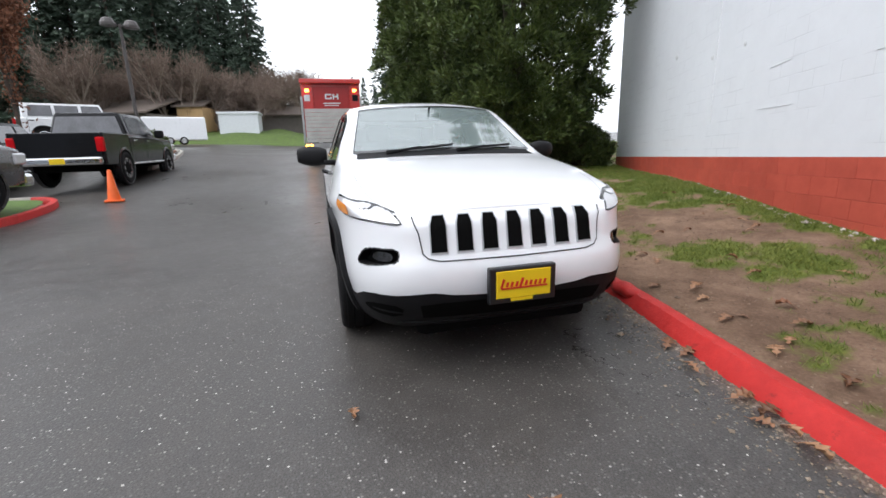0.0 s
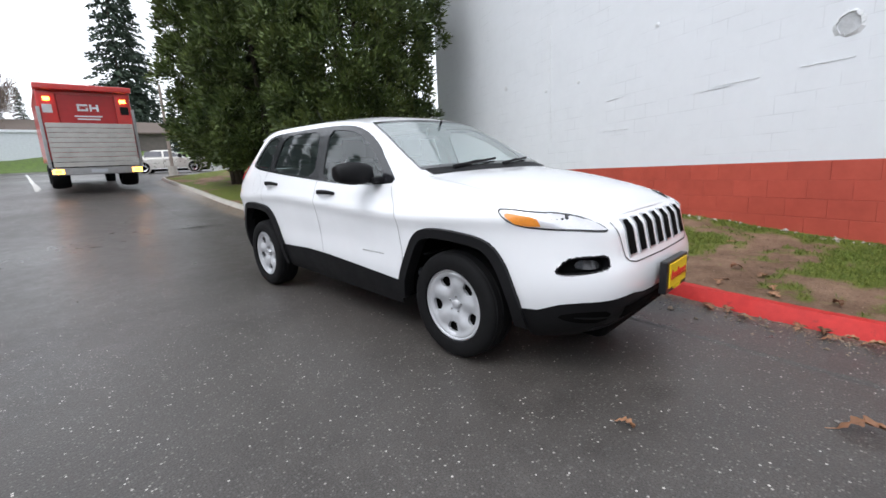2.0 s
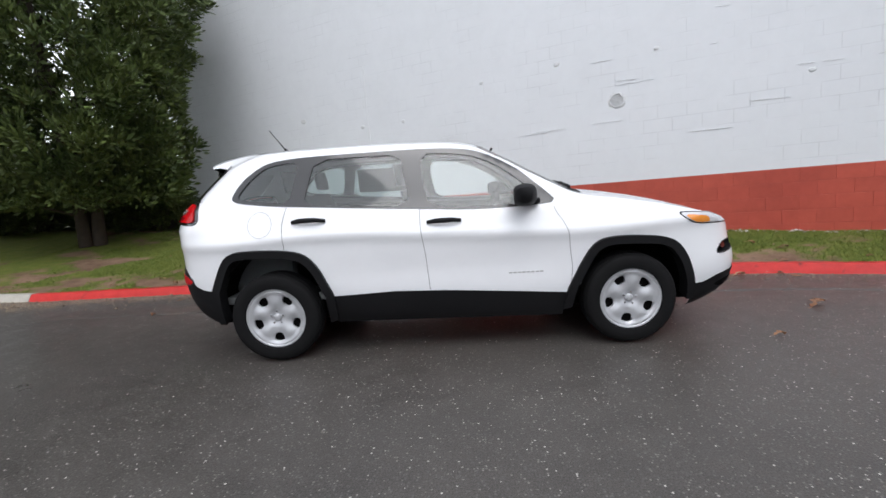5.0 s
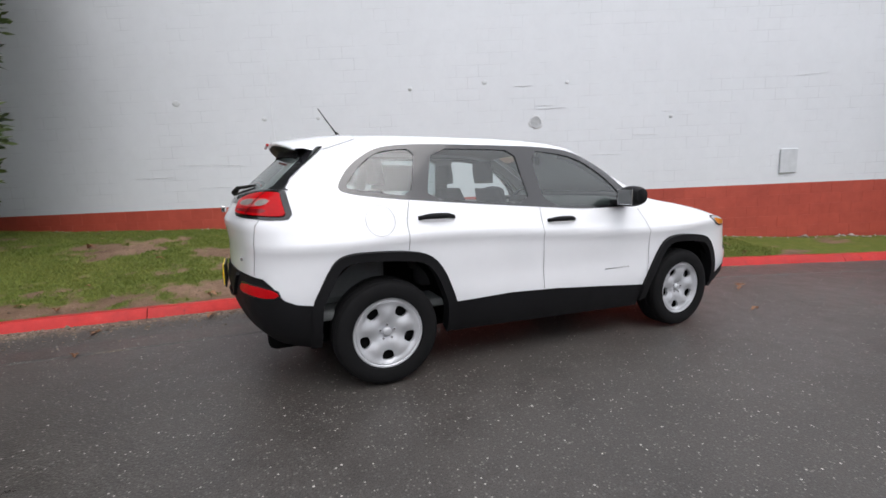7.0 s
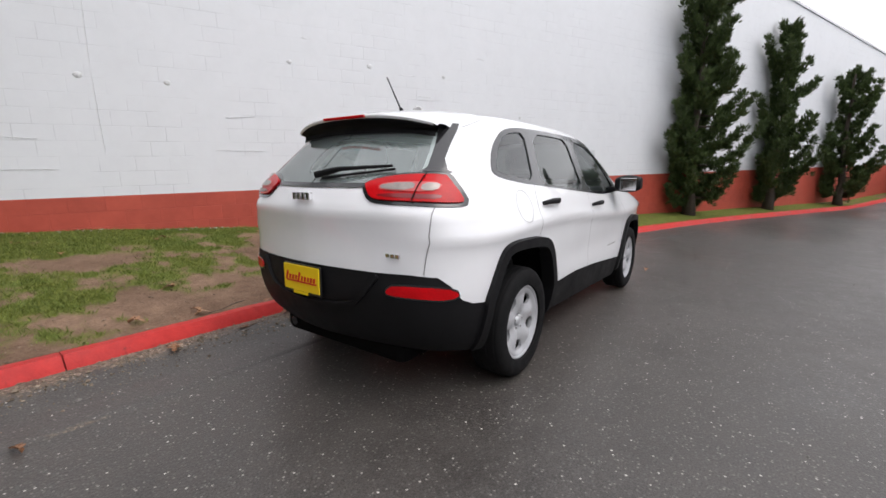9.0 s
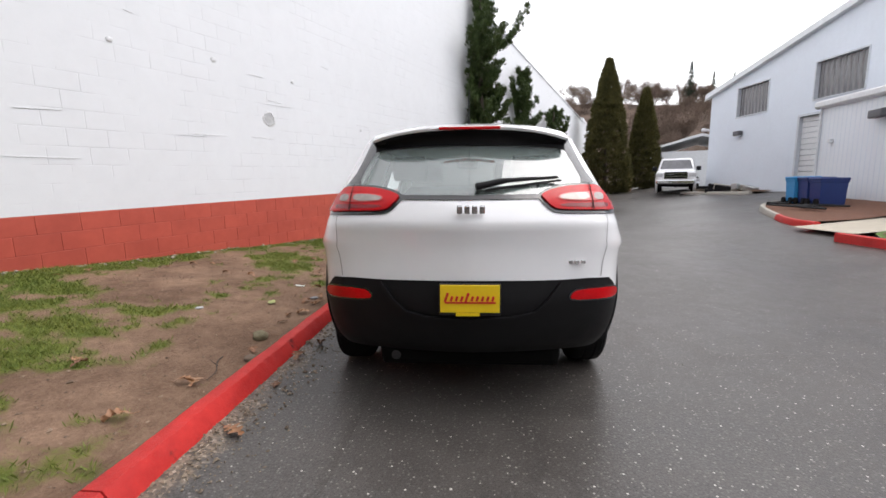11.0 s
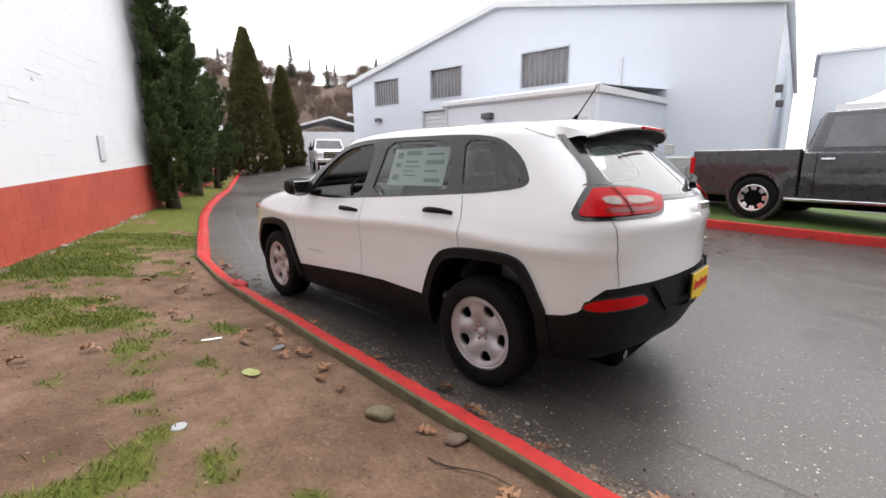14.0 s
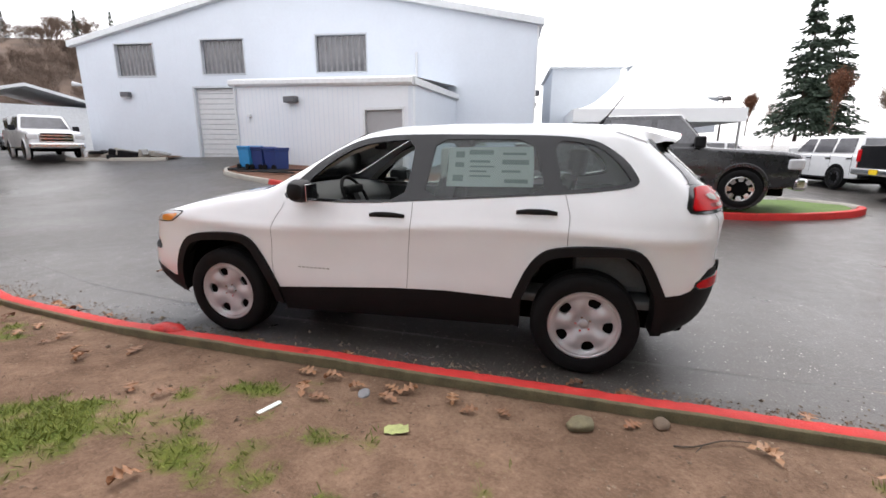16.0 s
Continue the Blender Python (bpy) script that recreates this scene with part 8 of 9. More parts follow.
# lower forest line farther along the road and behind the evergreens
b = -177.5
while b > -215:
    d = rng_w.uniform(112, 150)
    x, y = ray(b, d)
    spots[k % 3].append((x, y, ground_z(x, y) - 0.3, d * math.tan(radians(rng_w.uniform(5.2, 8.2))), rng_w.uniform(0, 360)))
    b -= rng_w.uniform(0.7, 1.6)
    k += 1
# firs on the brown hillside and far off over the lots
for b, d, h, z in ((-19, 118, 9, 20), (-27.2, 114, 11, 19), (-29.5, 118, 7, 21), (-31.6, 112, 7, 19), (-32.6, 114, 6, 20), (-38, 115, 9, 19), (-41, 112, 10, 18)):
    x, y = ray(b, d)
    spots[k % 3].append((x, y, z, h, rng_w.uniform(0, 360)))
    k += 1
# two tall firs that stand alone over the road's end
for b, d, h in ((167.9, 96, 38), (166.6, 100, 33)):
    x, y = ray(b, d, (3.0, -2.7))
    spots[0].append((x, y, ground_z(x, y) - 0.3, h, 40 * d))
for f, sp in zip(firs, spots):
    row(f, sp, 30.0)

# fir pair and far trees over the lots
pair = plant("fir_tree", "dark fir of a pair behind the parked cars", "tree", fir_model(10.0, 57, LEAF_FIR, 0.24, 16, 0.24, (0.5, 0.15)), pose(-19.7, -37.2, 2.2), "fir pair")
copy_thing(pair, pose(-22.0, -38.2, 2.2, 0, 0, 140) @ Matrix.Diagonal((1, 1, 0.9, 1)))

# bare brown trees
bare = [plant("bare_tree", "leafless grey-brown tree at the edge of the wood", "bare tree", bare_model(12.0, 60 + k, LEAF_TWIG, 1.5), pose(*ray((-168, -174, -159)[k], (66, 70, 64)[k]), 1.2), "far bare trees") for k in range(3)]
spots = [[], [], []]
b = -157.0
while b > -181:
    d = rng_w.uniform(62, 76)
    x, y = ray(b, d)
    spots[k % 3].append((x, y, ground_z(x, y) - 0.2, rng_w.uniform(8.5, 12.5), rng_w.uniform(0, 360)))
    b -= rng_w.uniform(0.7, 1.3)
    k += 1


def hill_z(x, y):
    d = math.hypot(x - 4.3, y + 1)
    b = math.degrees(math.atan2(y + 1, x - 4.3))
    edge = min(1, max(0, (b + 62) / 18)) * min(1, max(0, (2 - b) / 14))
    return -0.3 + edge * (min(1, max(0, (d - 72) / 42)) ** 1.2) * (21.5 + 4.0 * noise.noise((x * 0.03, y * 0.03, 2)) - 0.12 * max(0, d - 120))


def build_hillside():
    bm = bmesh.new()
    rings = []
    for i in range(60):
        bb = 4 - 68 * i / 59
        rings.append([bm.verts.new((*ray(bb, d), hill_z(*ray(bb, d)))) for d in np.linspace(70, 150, 34)])
    for a, c in zip(rings, rings[1:]):
        for j in range(33):
            bm.faces.new((a[j], a[j + 1], c[j + 1], c[j]))
    solid("hillside", bm, plain("brown_brush_slope", (0.155, 0.112, 0.088), 0.95, vary=0.5, scale=0.35, relief=1.0), "brown brush-covered hillside behind the sheds", "hillside", kind="structure", smooth=True)


build_hillside()
for i in range(210):
    b, d = rng_w.uniform(-50, -8), rng_w.uniform(78, 120)
    x, y = ray(b, d)
    spots[k % 3].append((x, y, hill_z(x, y) - 2.4, rng_w.uniform(6.5, 9.5), rng_w.uniform(0, 360)))
    k += 1
for b, d, h in ((-118, 75, 7), (-121, 82, 6), (-128, 70, 9), (-131, 66, 10), (-134, 72, 11), (-137, 66, 10), (-141, 70, 11), (-146, 64, 10)):
    x, y = ray(b, d)
    spots[k % 3].append((x, y, ground_z(x, y) - 0.2, h, rng_w.uniform(0, 360)))
    k += 1
for f, sp in zip(bare, spots):
    row(f, sp, 12.0)

# trees that keep their dry brown leaves
oak = plant("brown_tree", "tree with clinging dry red-brown leaves by the lot", "tree", bare_model(7.2, 71, LEAF_BROWN, 2.2, (0.16, 0.10), 0.55), pose(*west(-18.7, -12.3), 1.5), "brown-leaved trees")
row(oak, [(-21.9, -52.7, 3.0, 5.0, 60), (-19.3, -32.0, 2.6, 4.6, 200), (-25.5, -47.0, 2.8, 5.0, 300)], 7.2)

# clipped shrubs in the planted strip and the green bank by the road
for i, (x, y, r, h) in enumerate(((-15.6, -7.6, 0.6, 0.75), (-17.6, -7.9, 0.8, 0.95), (-20.2, -8.3, 0.85, 0.9), (-22.6, -9.2, 0.9, 1.0))):
    evergreen("shrub", "rounded green shrub in the planted strip", at(*west(x, y), 0.1), r, h, 0.05, 200, 30, 0.14, LEAF_SHRUB, 80 + i, [(0, 0.9), (0.5, 1.0), (0.85, 0.7), (1, 0.3)], "shrubs in the planted strip", 0.10, 0.05)


def build_bank():
    bm = bmesh.new()
    rings = []
    for y in np.arange(-34, 24, 0.8):
        rings.append([bm.verts.new((x + 0.5 * noise.noise((x, y * 0.3, 4)), y, ground_z(x, y) - 0.05 + 2.0 * math.sin(max(0.0, min(1.0, (-50 - x) / 10)) * math.pi / 2) * (0.85 + 0.3 * noise.noise((x * 0.25, y * 0.25, 8))))) for x in np.arange(-50, -74, -0.8)])
    for a, c in zip(rings, rings[1:]):
        for j in range(len(a) - 1):
            bm.faces.new((a[j], c[j], c[j + 1], a[j + 1]))
    solid("grass_bank", bm, BANK, "rough green bank below the apartments", "grass bank", kind="structure", smooth=True)


build_bank()


# ---------------------------------------------------------------- wall surface, lawn and litter
def world_coords(n, l):
    return n.new("ShaderNodeNewGeometry").outputs["Position"]


def block_paint():
    m, n, l, p = material("red_block_face")
    v = world_coords(n, l)
    big, mid, fine = noise_tex(n, l, v, 0.6, 4), noise_tex(n, l, v, 4, 5, 0.7), noise_tex(n, l, v, 60, 4, 0.7)
    info = n.new("ShaderNodeObjectInfo")
    c = mix(n, l, 0.5, ramp(n, l, big, [(0.3, (0.36, 0.050, 0.030)), (0.7, (0.50, 0.085, 0.050))]), ramp(n, l, mid, [(0.3, (0.34, 0.05, 0.03)), (0.7, (0.52, 0.09, 0.055))]))
    c = mix(n, l, 0.5, c, mix(n, l, 1.0, c, ramp(n, l, info.outputs["Random"], [(0, (0.86, 0.86, 0.86)), (1, (1.08, 1.08, 1.08))]), "MULTIPLY"))
    chip = ramp(n, l, fine, [(0.72, (0, 0, 0)), (0.78, (1, 1, 1))])
    l.new(mix(n, l, chip, c, (0.50, 0.26, 0.20)), p.inputs["Base Color"])
    p.inputs["Roughness"].default_value = 0.6
    bump(n, l, p, mix(n, l, 0.5, mid, fine), 0.25, 0.01)
    return m


RED_FACE = block_paint()


def block_mesh(w, h):
    bm = bmesh.new()
    c = 0.004
    rings = [[(x0, y, z0), (x1, y, z0), (x1, y, z1), (x0, y, z1)] for x0, x1, z0, z1, y in ((0, w, 0, h, 0.0215), (0, w, 0, h, 0.019), (c, w - c, c, h - c, 0.0165))]
    vs = [[bm.verts.new(p) for p in r] for r in rings]
    for a, b in zip(vs, vs[1:]):
        for i in range(4):
            bm.faces.new((a[i], a[(i + 1) % 4], b[(i + 1) % 4], b[i]))
    bm.faces.new(vs[-1])
    bmesh.ops.recalc_face_normals(bm, faces=bm.faces)
    return finish(bm, "block", RED_FACE)


whole = block_mesh(0.3975, 0.1975)
rng_b = random.Random(8)
for course in range(5):
    z = 1.072 - 0.2 * (course + 1)
    for k in range(56):
        s = -9.6 + 0.4 * k + (0.2 if course % 2 else 0.0)
        ob = new("block", whole)
        ob.parent = hall
        ob.matrix_basis = pose(s, 0.0005 * rng_b.uniform(-1, 1), z)

CHIP = plain("flaked_white_paint", (0.60, 0.61, 0.62), 0.7, vary=0.2, scale=30, relief=0.5)


def flake(s0, z0, s1, z1, thick, seed, mat=CHIP):
    """A raised, crumbling edge of old mortar that shows through the paint."""
    rng = random.Random(seed)
    bm = bmesh.new()
    ln = math.hypot(s1 - s0, z1 - z0)
    n = max(4, int(ln / 0.035))
    rings = []
    for i in range(n + 1):
        f = i / n
        h = thick * rng.uniform(0.35, 1.0) * min(1, 6 * f + 0.2, 6 * (1 - f) + 0.2)
        d = 0.018 - 0.009 * rng.uniform(0.4, 1.0)
        s, z = s0 + (s1 - s0) * f, z0 + (z1 - z0) * f + rng.uniform(-1, 1) * thick * 0.35
        if abs(z1 - z0) > abs(s1 - s0):
            s += rng.uniform(-1, 1) * thick * 0.5
            rings.append([(s - h, 0.021, z), (s, d, z), (s + h, 0.021, z)])
        else:
            rings.append([(s, 0.021, z + h), (s, d, z - h * 0.2), (s, 0.021, z - h * 0.5)])
    loft(bm, rings, closed=False, caps=False)
    part("mortar_edge", bm, mat, hall)


for k, (a, b, c, d) in enumerate(((-1.37, 2.04, -0.78, 2.04), (-0.37, 2.06, 0.1, 2.05), (-0.35, 3.01, -0.03, 3.01), (0.03, 2.67, 0.34, 2.65), (2.32, 2.48, 2.53, 2.47), (2.61, 2.47, 2.84, 2.46),
                                  (1.79, 2.08, 2.28, 2.06), (1.3, 2.96, 1.41, 2.97), (1.36, 3.46, 1.55, 3.44), (3.17, 2.45, 3.26, 2.46), (3.31, 2.23, 3.38, 2.24), (-2.03, 3.42, -1.93, 3.41))):
    flake(a, b, c, d, 0.009, k)
for k, (a, b, c, d) in enumerate(((4.75, 3.0, 5.37, 3.04), (-6.54, 1.87, -6.07, 1.85), (-5.82, 1.85, -5.37, 1.82), (-3.22, 2.16, -2.8, 2.18), (0.02, 2.6, 0.58, 2.61), (-1.6, 2.01, -1.1, 2.01),
                                  (-4.71, 1.6, -4.73, 2.7), (-4.73, 2.7, -4.70, 3.8), (-6.2, 1.45, -5.2, 1.44), (-7.4, 1.65, -6.6, 1.66), (-3.4, 1.68, -2.7, 1.67), (1.0, 1.75, 1.6, 1.74))):
    flake(a, b, c, d, 0.006, 40 + k)


def nub(s, z, r, seed, label=""):
    bm = bmesh.new()
    bmesh.ops.create_icosphere(bm, subdivisions=3, radius=1.0, matrix=Matrix.Translation((s, 0.020, z)) @ Matrix.Diagonal((r, 0.012, r * 0.75, 1)))
    for v in bm.verts:
        q = 1 + 0.3 * noise.noise((v.co.x * 9 + seed, v.co.z * 9, seed))
        v.co.x, v.co.z = s + (v.co.x - s) * q, z + (v.co.z - z) * q
    part("plaster_patch", bm, CHIP, hall, label, smooth=True)


for k, (s, z, r) in enumerate(((-6.41, 2.95, 0.07), (-4.88, 2.62, 0.05), (-2.23, 3.04, 0.04), (-0.9, 3.1, 0.05), (0.6, 3.05, 0.04), (2.5, 2.38, 0.04), (-3.9, 2.6, 0.045))):
    nub(s, z, r, k)
# chipped hole: a broken ring of plaster round a rough hollow
bm = bmesh.new()
rng_b = random.Random(3)
rings = []
for i in range(28):
    t = 2 * math.pi * i / 28
    r0, r1 = 0.10 * rng_b.uniform(0.8, 1.05), 0.125 * rng_b.uniform(0.9, 1.15)
    rings.append([(0.02 + r0 * math.cos(t), 0.020, 2.37 + r0 * math.sin(t)), (0.02 + r0 * 1.05 * math.cos(t), 0.006, 2.37 + r0 * 1.05 * math.sin(t)), (0.02 + r1 * math.cos(t), 0.020, 2.37 + r1 * math.sin(t))])
loft(bm, rings + rings[:1], closed=False, caps=False)
part("plaster_ring", bm, CHIP, hall, "chipped round plaster patch")
bm = bmesh.new()
bm.faces.new([bm.verts.new((0.02 + 0.10 * math.cos(t) * (1 + 0.1 * math.sin(5 * t)), 0.0175, 2.37 + 0.10 * math.sin(t) * (1 + 0.1 * math.cos(3 * t)))) for t in np.linspace(0, 2 * math.pi, 30)[:-1]])
bmesh.ops.recalc_face_normals(bm, faces=bm.faces)
part("plaster_core", bm, plain("grey_patch_mortar", (0.46, 0.47, 0.48), 0.9, vary=0.25, scale=20, relief=0.8), hall)


def grass_blades():
    rng = np.random.default_rng(9)
    pos, way, k = [], [], 0
    xy = rng.uniform((-6.5, 0.2), (6.0, 7.0), (520000, 2))
    for x, y in xy:
        if y < kerb_y(x) + 0.05 or y > wall_y(x) - 0.02:
            continue
        near = 1.0 if -4.5 < x < 4.0 else 0.6
        if rng.uniform() > near:
            continue
        c = turf_cover(x, y)
        if c < 0.42 or rng.uniform() > (c - 0.42) * 2.2:
            continue
        pos.append((x, y, lawn_z(x, y) - 0.004))
        a = rng.uniform(0, 2 * math.pi)
        lean = rng.uniform(0.3, 1.5)
        way.append((lean * math.cos(a), lean * math.sin(a), 1.0))
        k += 1
    me = leaf_mesh("grass", np.array(pos), np.array(way), 0.045, 0.0055, foliage("grass_blades", (0.060, 0.100, 0.012), (0.22, 0.27, 0.050), 0.6, (0.24, 0.21, 0.055)), rng, 0.1)
    return tagged(new("grass", me), "short green and yellowed grass blades on the worn lawn", "grass", kind="stuff")


grass_blades()


# oak leaves
def leaf_material():
    m, n, l, p = material("dry_oak_leaf")
    info = n.new("ShaderNodeObjectInfo")
    v = coords(n, l)
    c = ramp(n, l, info.outputs["Random"], [(0.0, (0.13, 0.060, 0.030)), (0.45, (0.26, 0.125, 0.060)), (0.8, (0.36, 0.20, 0.105)), (1.0, (0.20, 0.075, 0.035))])
    l.new(mix(n, l, 0.5, c, mix(n, l, 1.0, c, ramp(n, l, noise_tex(n, l, v, 40), [(0.3, (0.6, 0.6, 0.6)), (0.7, (1.25, 1.2, 1.15))]), "MULTIPLY")), p.inputs["Base Color"])
    p.inputs["Roughness"].default_value = 0.55
    bump(n, l, p, noise_tex(n, l, v, 90), 0.3, 0.004)
    return m


DRY_LEAF = leaf_material()


def oak_leaf(seed):
    """A lobed leaf with a stalk, curled as it dried; it points along x."""
    rng = random.Random(seed)
    bm = bmesh.new()
    ln, n = 0.125, 25
    curl, arch, twist = rng.uniform(0.12, 0.45), rng.uniform(-0.01, 0.03), rng.uniform(-0.5, 0.5)
    rows = []
    for i in range(n):
        t = i / (n - 1)
        w = 0.042 * math.sin(math.pi * min(1, 0.06 + 0.94 * t)) ** 0.6 * (0.58 + 0.42 * math.cos(2 * math.pi * (3.5 * t - 0.35))) * (0.6 + 0.8 * t if t < 0.6 else 1.08 - 0.5 * (t - 0.6)) + 0.003
        row = []
        for q in (-1, -0.5, 0, 0.5, 1):
            y = w * q * rng.uniform(0.85, 1.15)
            z = 0.010 + curl * abs(q) ** 1.5 * 0.040 * (0.4 + t) + arch * math.sin(math.pi * t) + twist * y * (t - 0.4)
            row.append(bm.verts.new((ln * (t - 0.5) + abs(q) * 0.010, y, max(0.002, z))))
        rows.append(row)
    for a, b in zip(rows, rows[1:]):
        for j in range(4):
            bm.faces.new((a[j], b[j], b[j + 1], a[j + 1]))
    blade = finish(bm, "blade", DRY_LEAF, True)
    bm = bmesh.new()
    rod(bm, (-0.5 * ln - 0.03, 0.004, 0.008), (-0.4 * ln, 0, 0.011), 0.0012, 0.0016, 5)
    return blade, finish(bm, "stalk", DRY_LEAF)


LEAVES = [oak_leaf(k) for k in range(6)]
rng_l = random.Random(14)


def drop_leaf(x, y, z, size=1.0, label="dry brown lobed oak leaf fallen on the lawn"):
    blade, stalk = LEAVES[rng_l.randrange(6)]
    leaf = thing("fallen_leaf", label, "leaf", pose(x, y, z, rng_l.uniform(-9, 9), rng_l.uniform(-9, 9), rng_l.uniform(0, 360)) @ Matrix.Scale(size, 4), "fallen leaves")
    for nm, me in (("blade", blade), ("stalk", stalk)):
        ob = new(nm, me)
        ob.parent = leaf


for x, y in ((1.94, 1.54), (1.76, 1.65), (1.57, 1.45), (3.02, 1.28), (2.26, 1.4), (-0.08, 1.50), (-0.27, 1.46), (-0.37, 1.47), (0.3, 1.42), (0.18, 1.65), (-0.63, 1.47), (-0.74, 1.57), (-0.92, 1.54), (-1.57, 1.48), (-2.1, 1.55), (0.05, 1.7),
             (2.66, 1.30), (2.3, 1.84), (0.42, 2.49), (-2.04, 2.33), (-2.13, 1.62), (0.47, 2.82), (-2.52, 1.68), (-1.98, 2.4), (-0.30, 1.58), (0.10, 1.44)):
    y += 0.045
    drop_leaf(x, y, lawn_z(x, y) + 0.004, rng_l.uniform(0.75, 1.05))
for k in range(46):
    x = rng_l.uniform(-5.0, 5.5)
    y = rng_l.uniform(kerb_y(x) + 0.1, wall_y(x) - 0.2)
    drop_leaf(x, y, lawn_z(x, y) + 0.004, rng_l.uniform(0.45, 0.95))
for x, d in ((2.30, 0.10), (2.42, 0.05), (2.55, 0.13), (2.85, 0.10), (2.98, 0.06), (3.02, 0.16), (3.10, 0.09), (3.22, 0.12), (3.66, 0.06), (3.75, 0.14), (-2.0, 0.10), (-1.6, 0.07), (-1.3, 0.12), (-0.7, 0.09), (-2.5, 0.12), (-3.4, 0.2), (0.2, 0.08), (0.9, 0.1)):
    y = kerb_y(x) - 0.11 - d
    drop_leaf(x, y, ground_z(x, y) + gutter_z(x, d), rng_l.uniform(0.7, 1.05), "damp brown oak leaf lying in the gutter")
for x, y in ((2.4, -0.9), (-3.4, 0.6)):
    drop_leaf(x, y, ground_z(x, y) + 0.004, 0.7, "brown oak leaf lying on the asphalt")


drop_leaf(3.18, -0.29, 0.006, 1.35, "large pale brown oak leaf lying on the asphalt")


def stone(x, y, z, r, mat, label, seed, flat=0.6, name="stone"):
    bm = bmesh.new()
    bmesh.ops.create_icosphere(bm, subdivisions=3, radius=1.0)
    for v in bm.verts:
        q = 1 + 0.22 * noise.noise(v.co * 1.4 + Vector((seed, 0, 0))) + 0.06 * noise.noise(v.co * 5)
        v.co = Vector((v.co.x * r * 1.2 * q, v.co.y * r * 0.85 * q, v.co.z * r * flat * q))
    return solid(name, bm, mat, label, name, group="stones", m=pose(x, y, z + r * flat * 0.55, 0, 0, seed * 37), smooth=True)


STONE = plain("mossy_stone", (0.17, 0.15, 0.09), 0.9, vary=0.4, scale=25, relief=0.8)
stone(-1.307, 1.60, lawn_z(-1.307, 1.60), 0.062, STONE, "mossy round fieldstone half sunk in the earth", 1)
stone(-1.71, 1.47, lawn_z(-1.71, 1.47), 0.045, plain("brown_stone", (0.15, 0.11, 0.08), 0.9, vary=0.3, scale=25, relief=0.6), "small brown stone half sunk in the earth", 2)
stone(-0.14, 1.6, lawn_z(-0.14, 1.6), 0.04, plain("grey_stone", (0.2, 0.2, 0.21), 0.8, vary=0.3, scale=25, relief=0.6), "small grey stone pressed into the earth", 3, 0.3)

# litter
strip_m = pose(0.25, 1.90, lawn_z(0.245, 1.86) + 0.004, 0, 0, 67)
bm = bmesh.new()
box(bm, -0.065, 0.065, -0.014, 0.014, 0.0, 0.008, 0.002)
solid("litter_strip", bm, PAPER, "white plastic strip lying on the bare earth", "litter", m=strip_m)
bm = bmesh.new()
rows = [[bm.verts.new((0.058 * (i / 6 - 0.5) * 2, 0.036 * q * (1 - 0.4 * abs(i / 6 - 0.5)), 0.006 + 0.012 * abs(math.sin(i * 1.9 + q * 2.0)))) for q in (-1, -0.5, 0, 0.5, 1)] for i in range(7)]
for a, b in zip(rows, rows[1:]):
    for j in range(4):
        bm.faces.new((a[j], b[j], b[j + 1], a[j + 1]))
solid("crumpled_wrapper", bm, plain("yellow_green_wrapper", (0.30, 0.33, 0.12), 0.6, vary=0.4, scale=30), "crumpled yellow-green scrap on the bare earth", "litter", m=pose(-0.445, 1.905, lawn_z(-0.445, 1.905), 0, 0, 20), smooth=True)
bm = bmesh.new()
prev = None
for i in range(9):
    f = i / 8
    p = (-1.72 - 0.36 * f, 1.66 - 0.12 * f + 0.015 * math.sin(f * 7), lawn_z(-1.72 - 0.36 * f, 1.66) + 0.008)
    if prev:
        rod(bm, prev, p, 0.0045 - 0.002 * f, 0.0043 - 0.002 * f, 6)
    prev = p
rod(bm, (-1.86, 1.61, lawn_z(-1.86, 1.61) + 0.008), (-1.80, 1.70, lawn_z(-1.80, 1.7) + 0.012), 0.003, 0.0015, 5)
solid("twig", bm, BARK, "thin forked brown twig on the bare earth", "twig")
bm = bmesh.new()
lathe(bm, [(0.0, 0.008), (0.028, 0.008), (0.034, 0.004), (0.034, 0.0)], 20)
solid("lid", bm, plain("grey_lid_plastic", (0.36, 0.37, 0.39), 0.5), "flat grey plastic lid on the lawn", "litter", m=pose(-0.83, 2.38, lawn_z(-0.83, 2.38)))


def scatter(name, label, category, count, place, size, mat, seed):
    """Loose crumbs, each a squashed irregular pebble of its own."""
    rng = np.random.default_rng(seed)
    base = np.array([(1, 0, 0), (-1, 0, 0), (0, 1, 0), (0, -1, 0), (0, 0, 0.6), (0, 0, -0.6)], float)
    tri = [(0, 2, 4), (2, 1, 4), (1, 3, 4), (3, 0, 4), (2, 0, 5), (1, 2, 5), (3, 1, 5), (0, 3, 5)]
    verts, faces = [], []
    for _ in range(count):
        x, y, z = place(rng)
        r = size * rng.lognormal(0, 0.45)
        a = rng.uniform(0, 2 * math.pi)
        rot = np.array([(math.cos(a), -math.sin(a), 0), (math.sin(a), math.cos(a), 0), (0, 0, 1)])
        pts = (base * rng.uniform(0.6, 1.3, (6, 1)) * r) @ rot.T + np.array((x, y, z + 0.25 * r))
        k = len(verts)
        verts += pts.tolist()
        faces += [(p + k, q + k, s + k) for p, q, s in tri]
    me = bpy.data.meshes.new(name)
    me.from_pydata(verts, [], faces)
    me.materials.append(mat)
    return tagged(new(name, me), label, category, kind="stuff")


def on_gutter(rng):
    x, d = rng.uniform(-7, 4.5), abs(rng.normal(0, 0.16))
    y = kerb_y(x) - 0.115 - d
    return x, y, ground_z(x, y) + gutter_z(x, d)


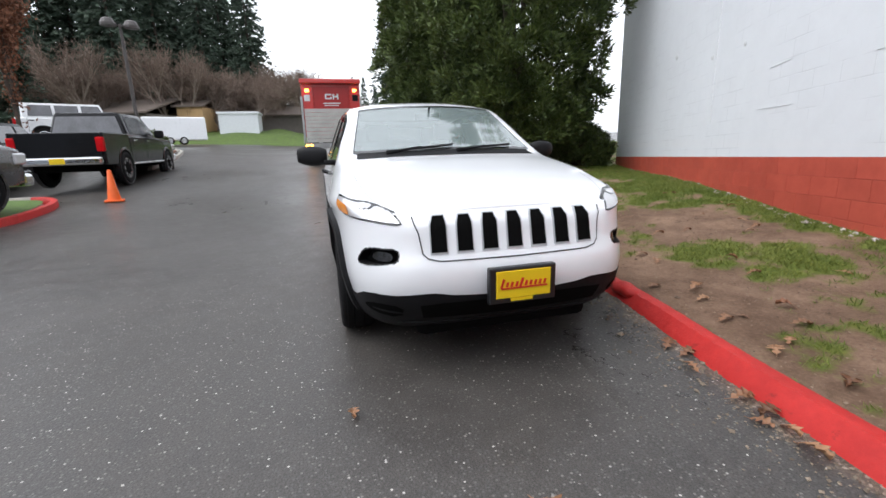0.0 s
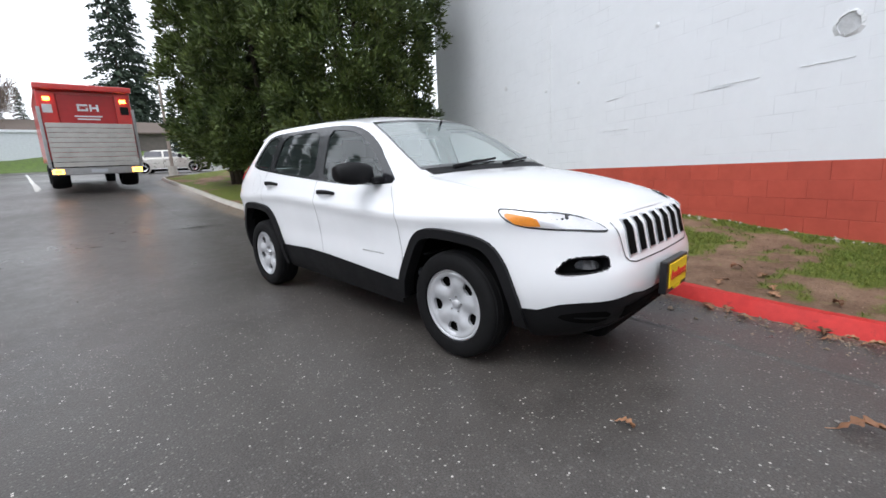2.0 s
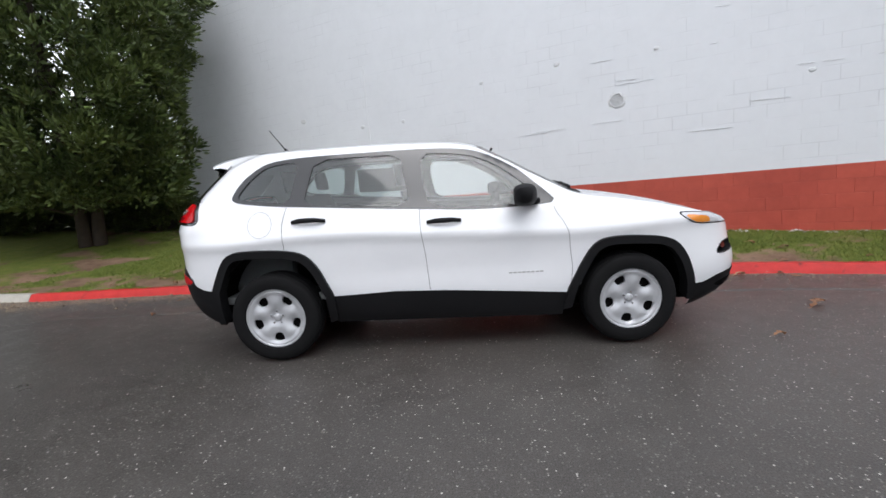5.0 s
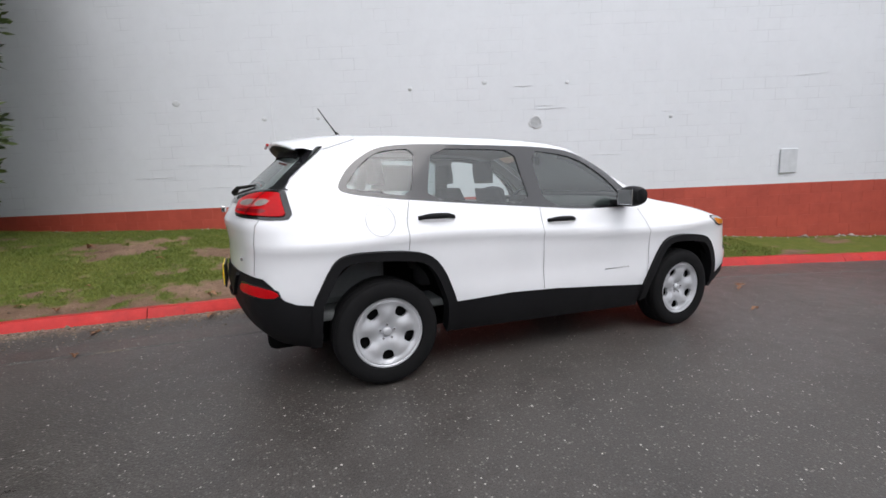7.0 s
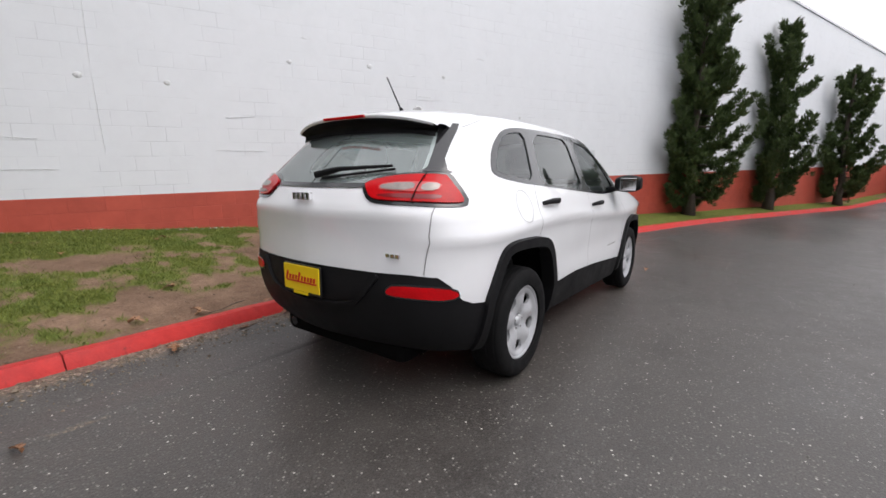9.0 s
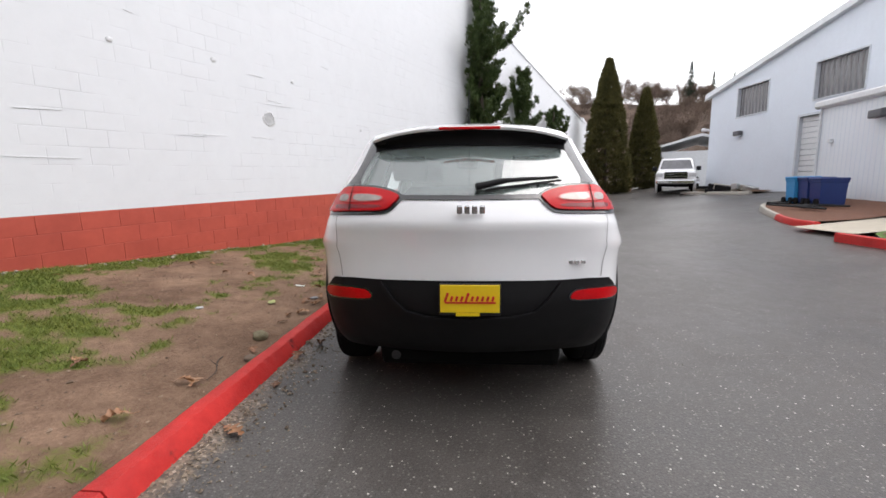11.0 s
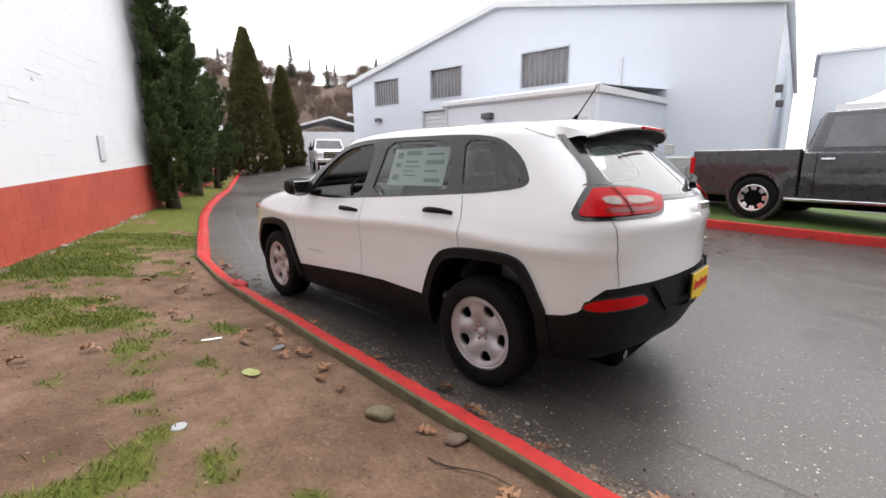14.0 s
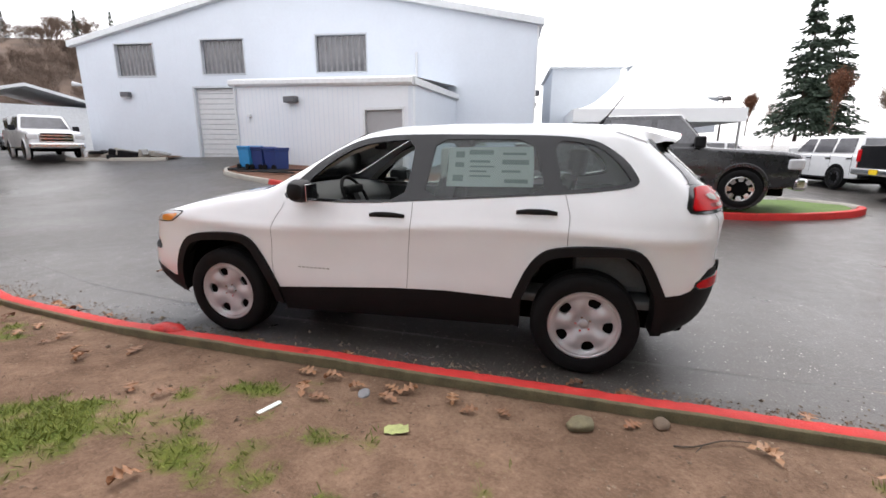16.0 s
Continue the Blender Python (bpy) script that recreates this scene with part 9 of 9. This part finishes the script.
def on_lawn(rng):
    while True:
        x, y = rng.uniform(-4.5, 4.5), rng.uniform(0.8, 4.5)
        if kerb_y(x) + 0.06 < y < wall_y(x) - 0.1 and turf_cover(x, y) < 0.62:
            return x, y, lawn_z(x, y)


def on_road(rng):
    while True:
        x, y = rng.uniform(-6, 6.5), rng.uniform(-4.5, 1.0)
        if y < kerb_y(x) - 0.35:
            return x, y, ground_z(x, y) + 0.003


def at_wall(rng):
    x = rng.uniform(-5.5, 9)
    y = wall_y(x) - abs(rng.normal(0.05, 0.05))
    return x, y, lawn_z(x, y)


GRIT = foliage("tan_grit", (0.07, 0.055, 0.042), (0.34, 0.27, 0.20), 0.8)
scatter("gravel", "tan and brown grit along the kerb foot", "gravel", 5200, on_gutter, 0.0055, GRIT, 1)
scatter("soil_crumbs", "crumbs of earth and small pebbles on the bare lawn", "soil", 4200, on_lawn, 0.005, foliage("soil_crumbs", (0.07, 0.045, 0.030), (0.34, 0.25, 0.18), 0.9), 2)
scatter("stone_chips", "pale loose stone chips on the asphalt", "gravel", 900, on_road, 0.0045, foliage("pale_chips", (0.09, 0.085, 0.08), (0.36, 0.34, 0.31), 0.7), 3)
scatter("mortar_chips", "pale chips of mortar at the wall foot", "rubble", 420, at_wall, 0.016, foliage("mortar_chips", (0.22, 0.18, 0.15), (0.62, 0.58, 0.54), 0.9), 4)


def timber_post(x, y, h, w, label):
    p = thing("timber_post", label, "post", at(x, y))
    bm = bmesh.new()
    box(bm, -w / 2, w / 2, -w / 2, w / 2, -0.1, h, 0.015)
    part("shaft", bm, plain("tan_post_wood", (0.34, 0.20, 0.12), 0.85, vary=0.25, scale=5, relief=0.5), p)
    bm = bmesh.new()
    loft(bm, [[(-w / 2, -w / 2, h), (w / 2, -w / 2, h), (w / 2, w / 2, h), (-w / 2, w / 2, h)], [(-w / 6, -w / 6, h + 0.05), (w / 6, -w / 6, h + 0.05), (w / 6, w / 6, h + 0.05), (-w / 6, w / 6, h + 0.05)]])
    part("cap", bm, bpy.data.materials["tan_post_wood"], p)


timber_post(25.5, -7.35, 1.35, 0.16, "tan weathered timber post beside the kerb")
timber_post(29.6, -12.3, 0.9, 0.35, "short tan timber post between the cedars")
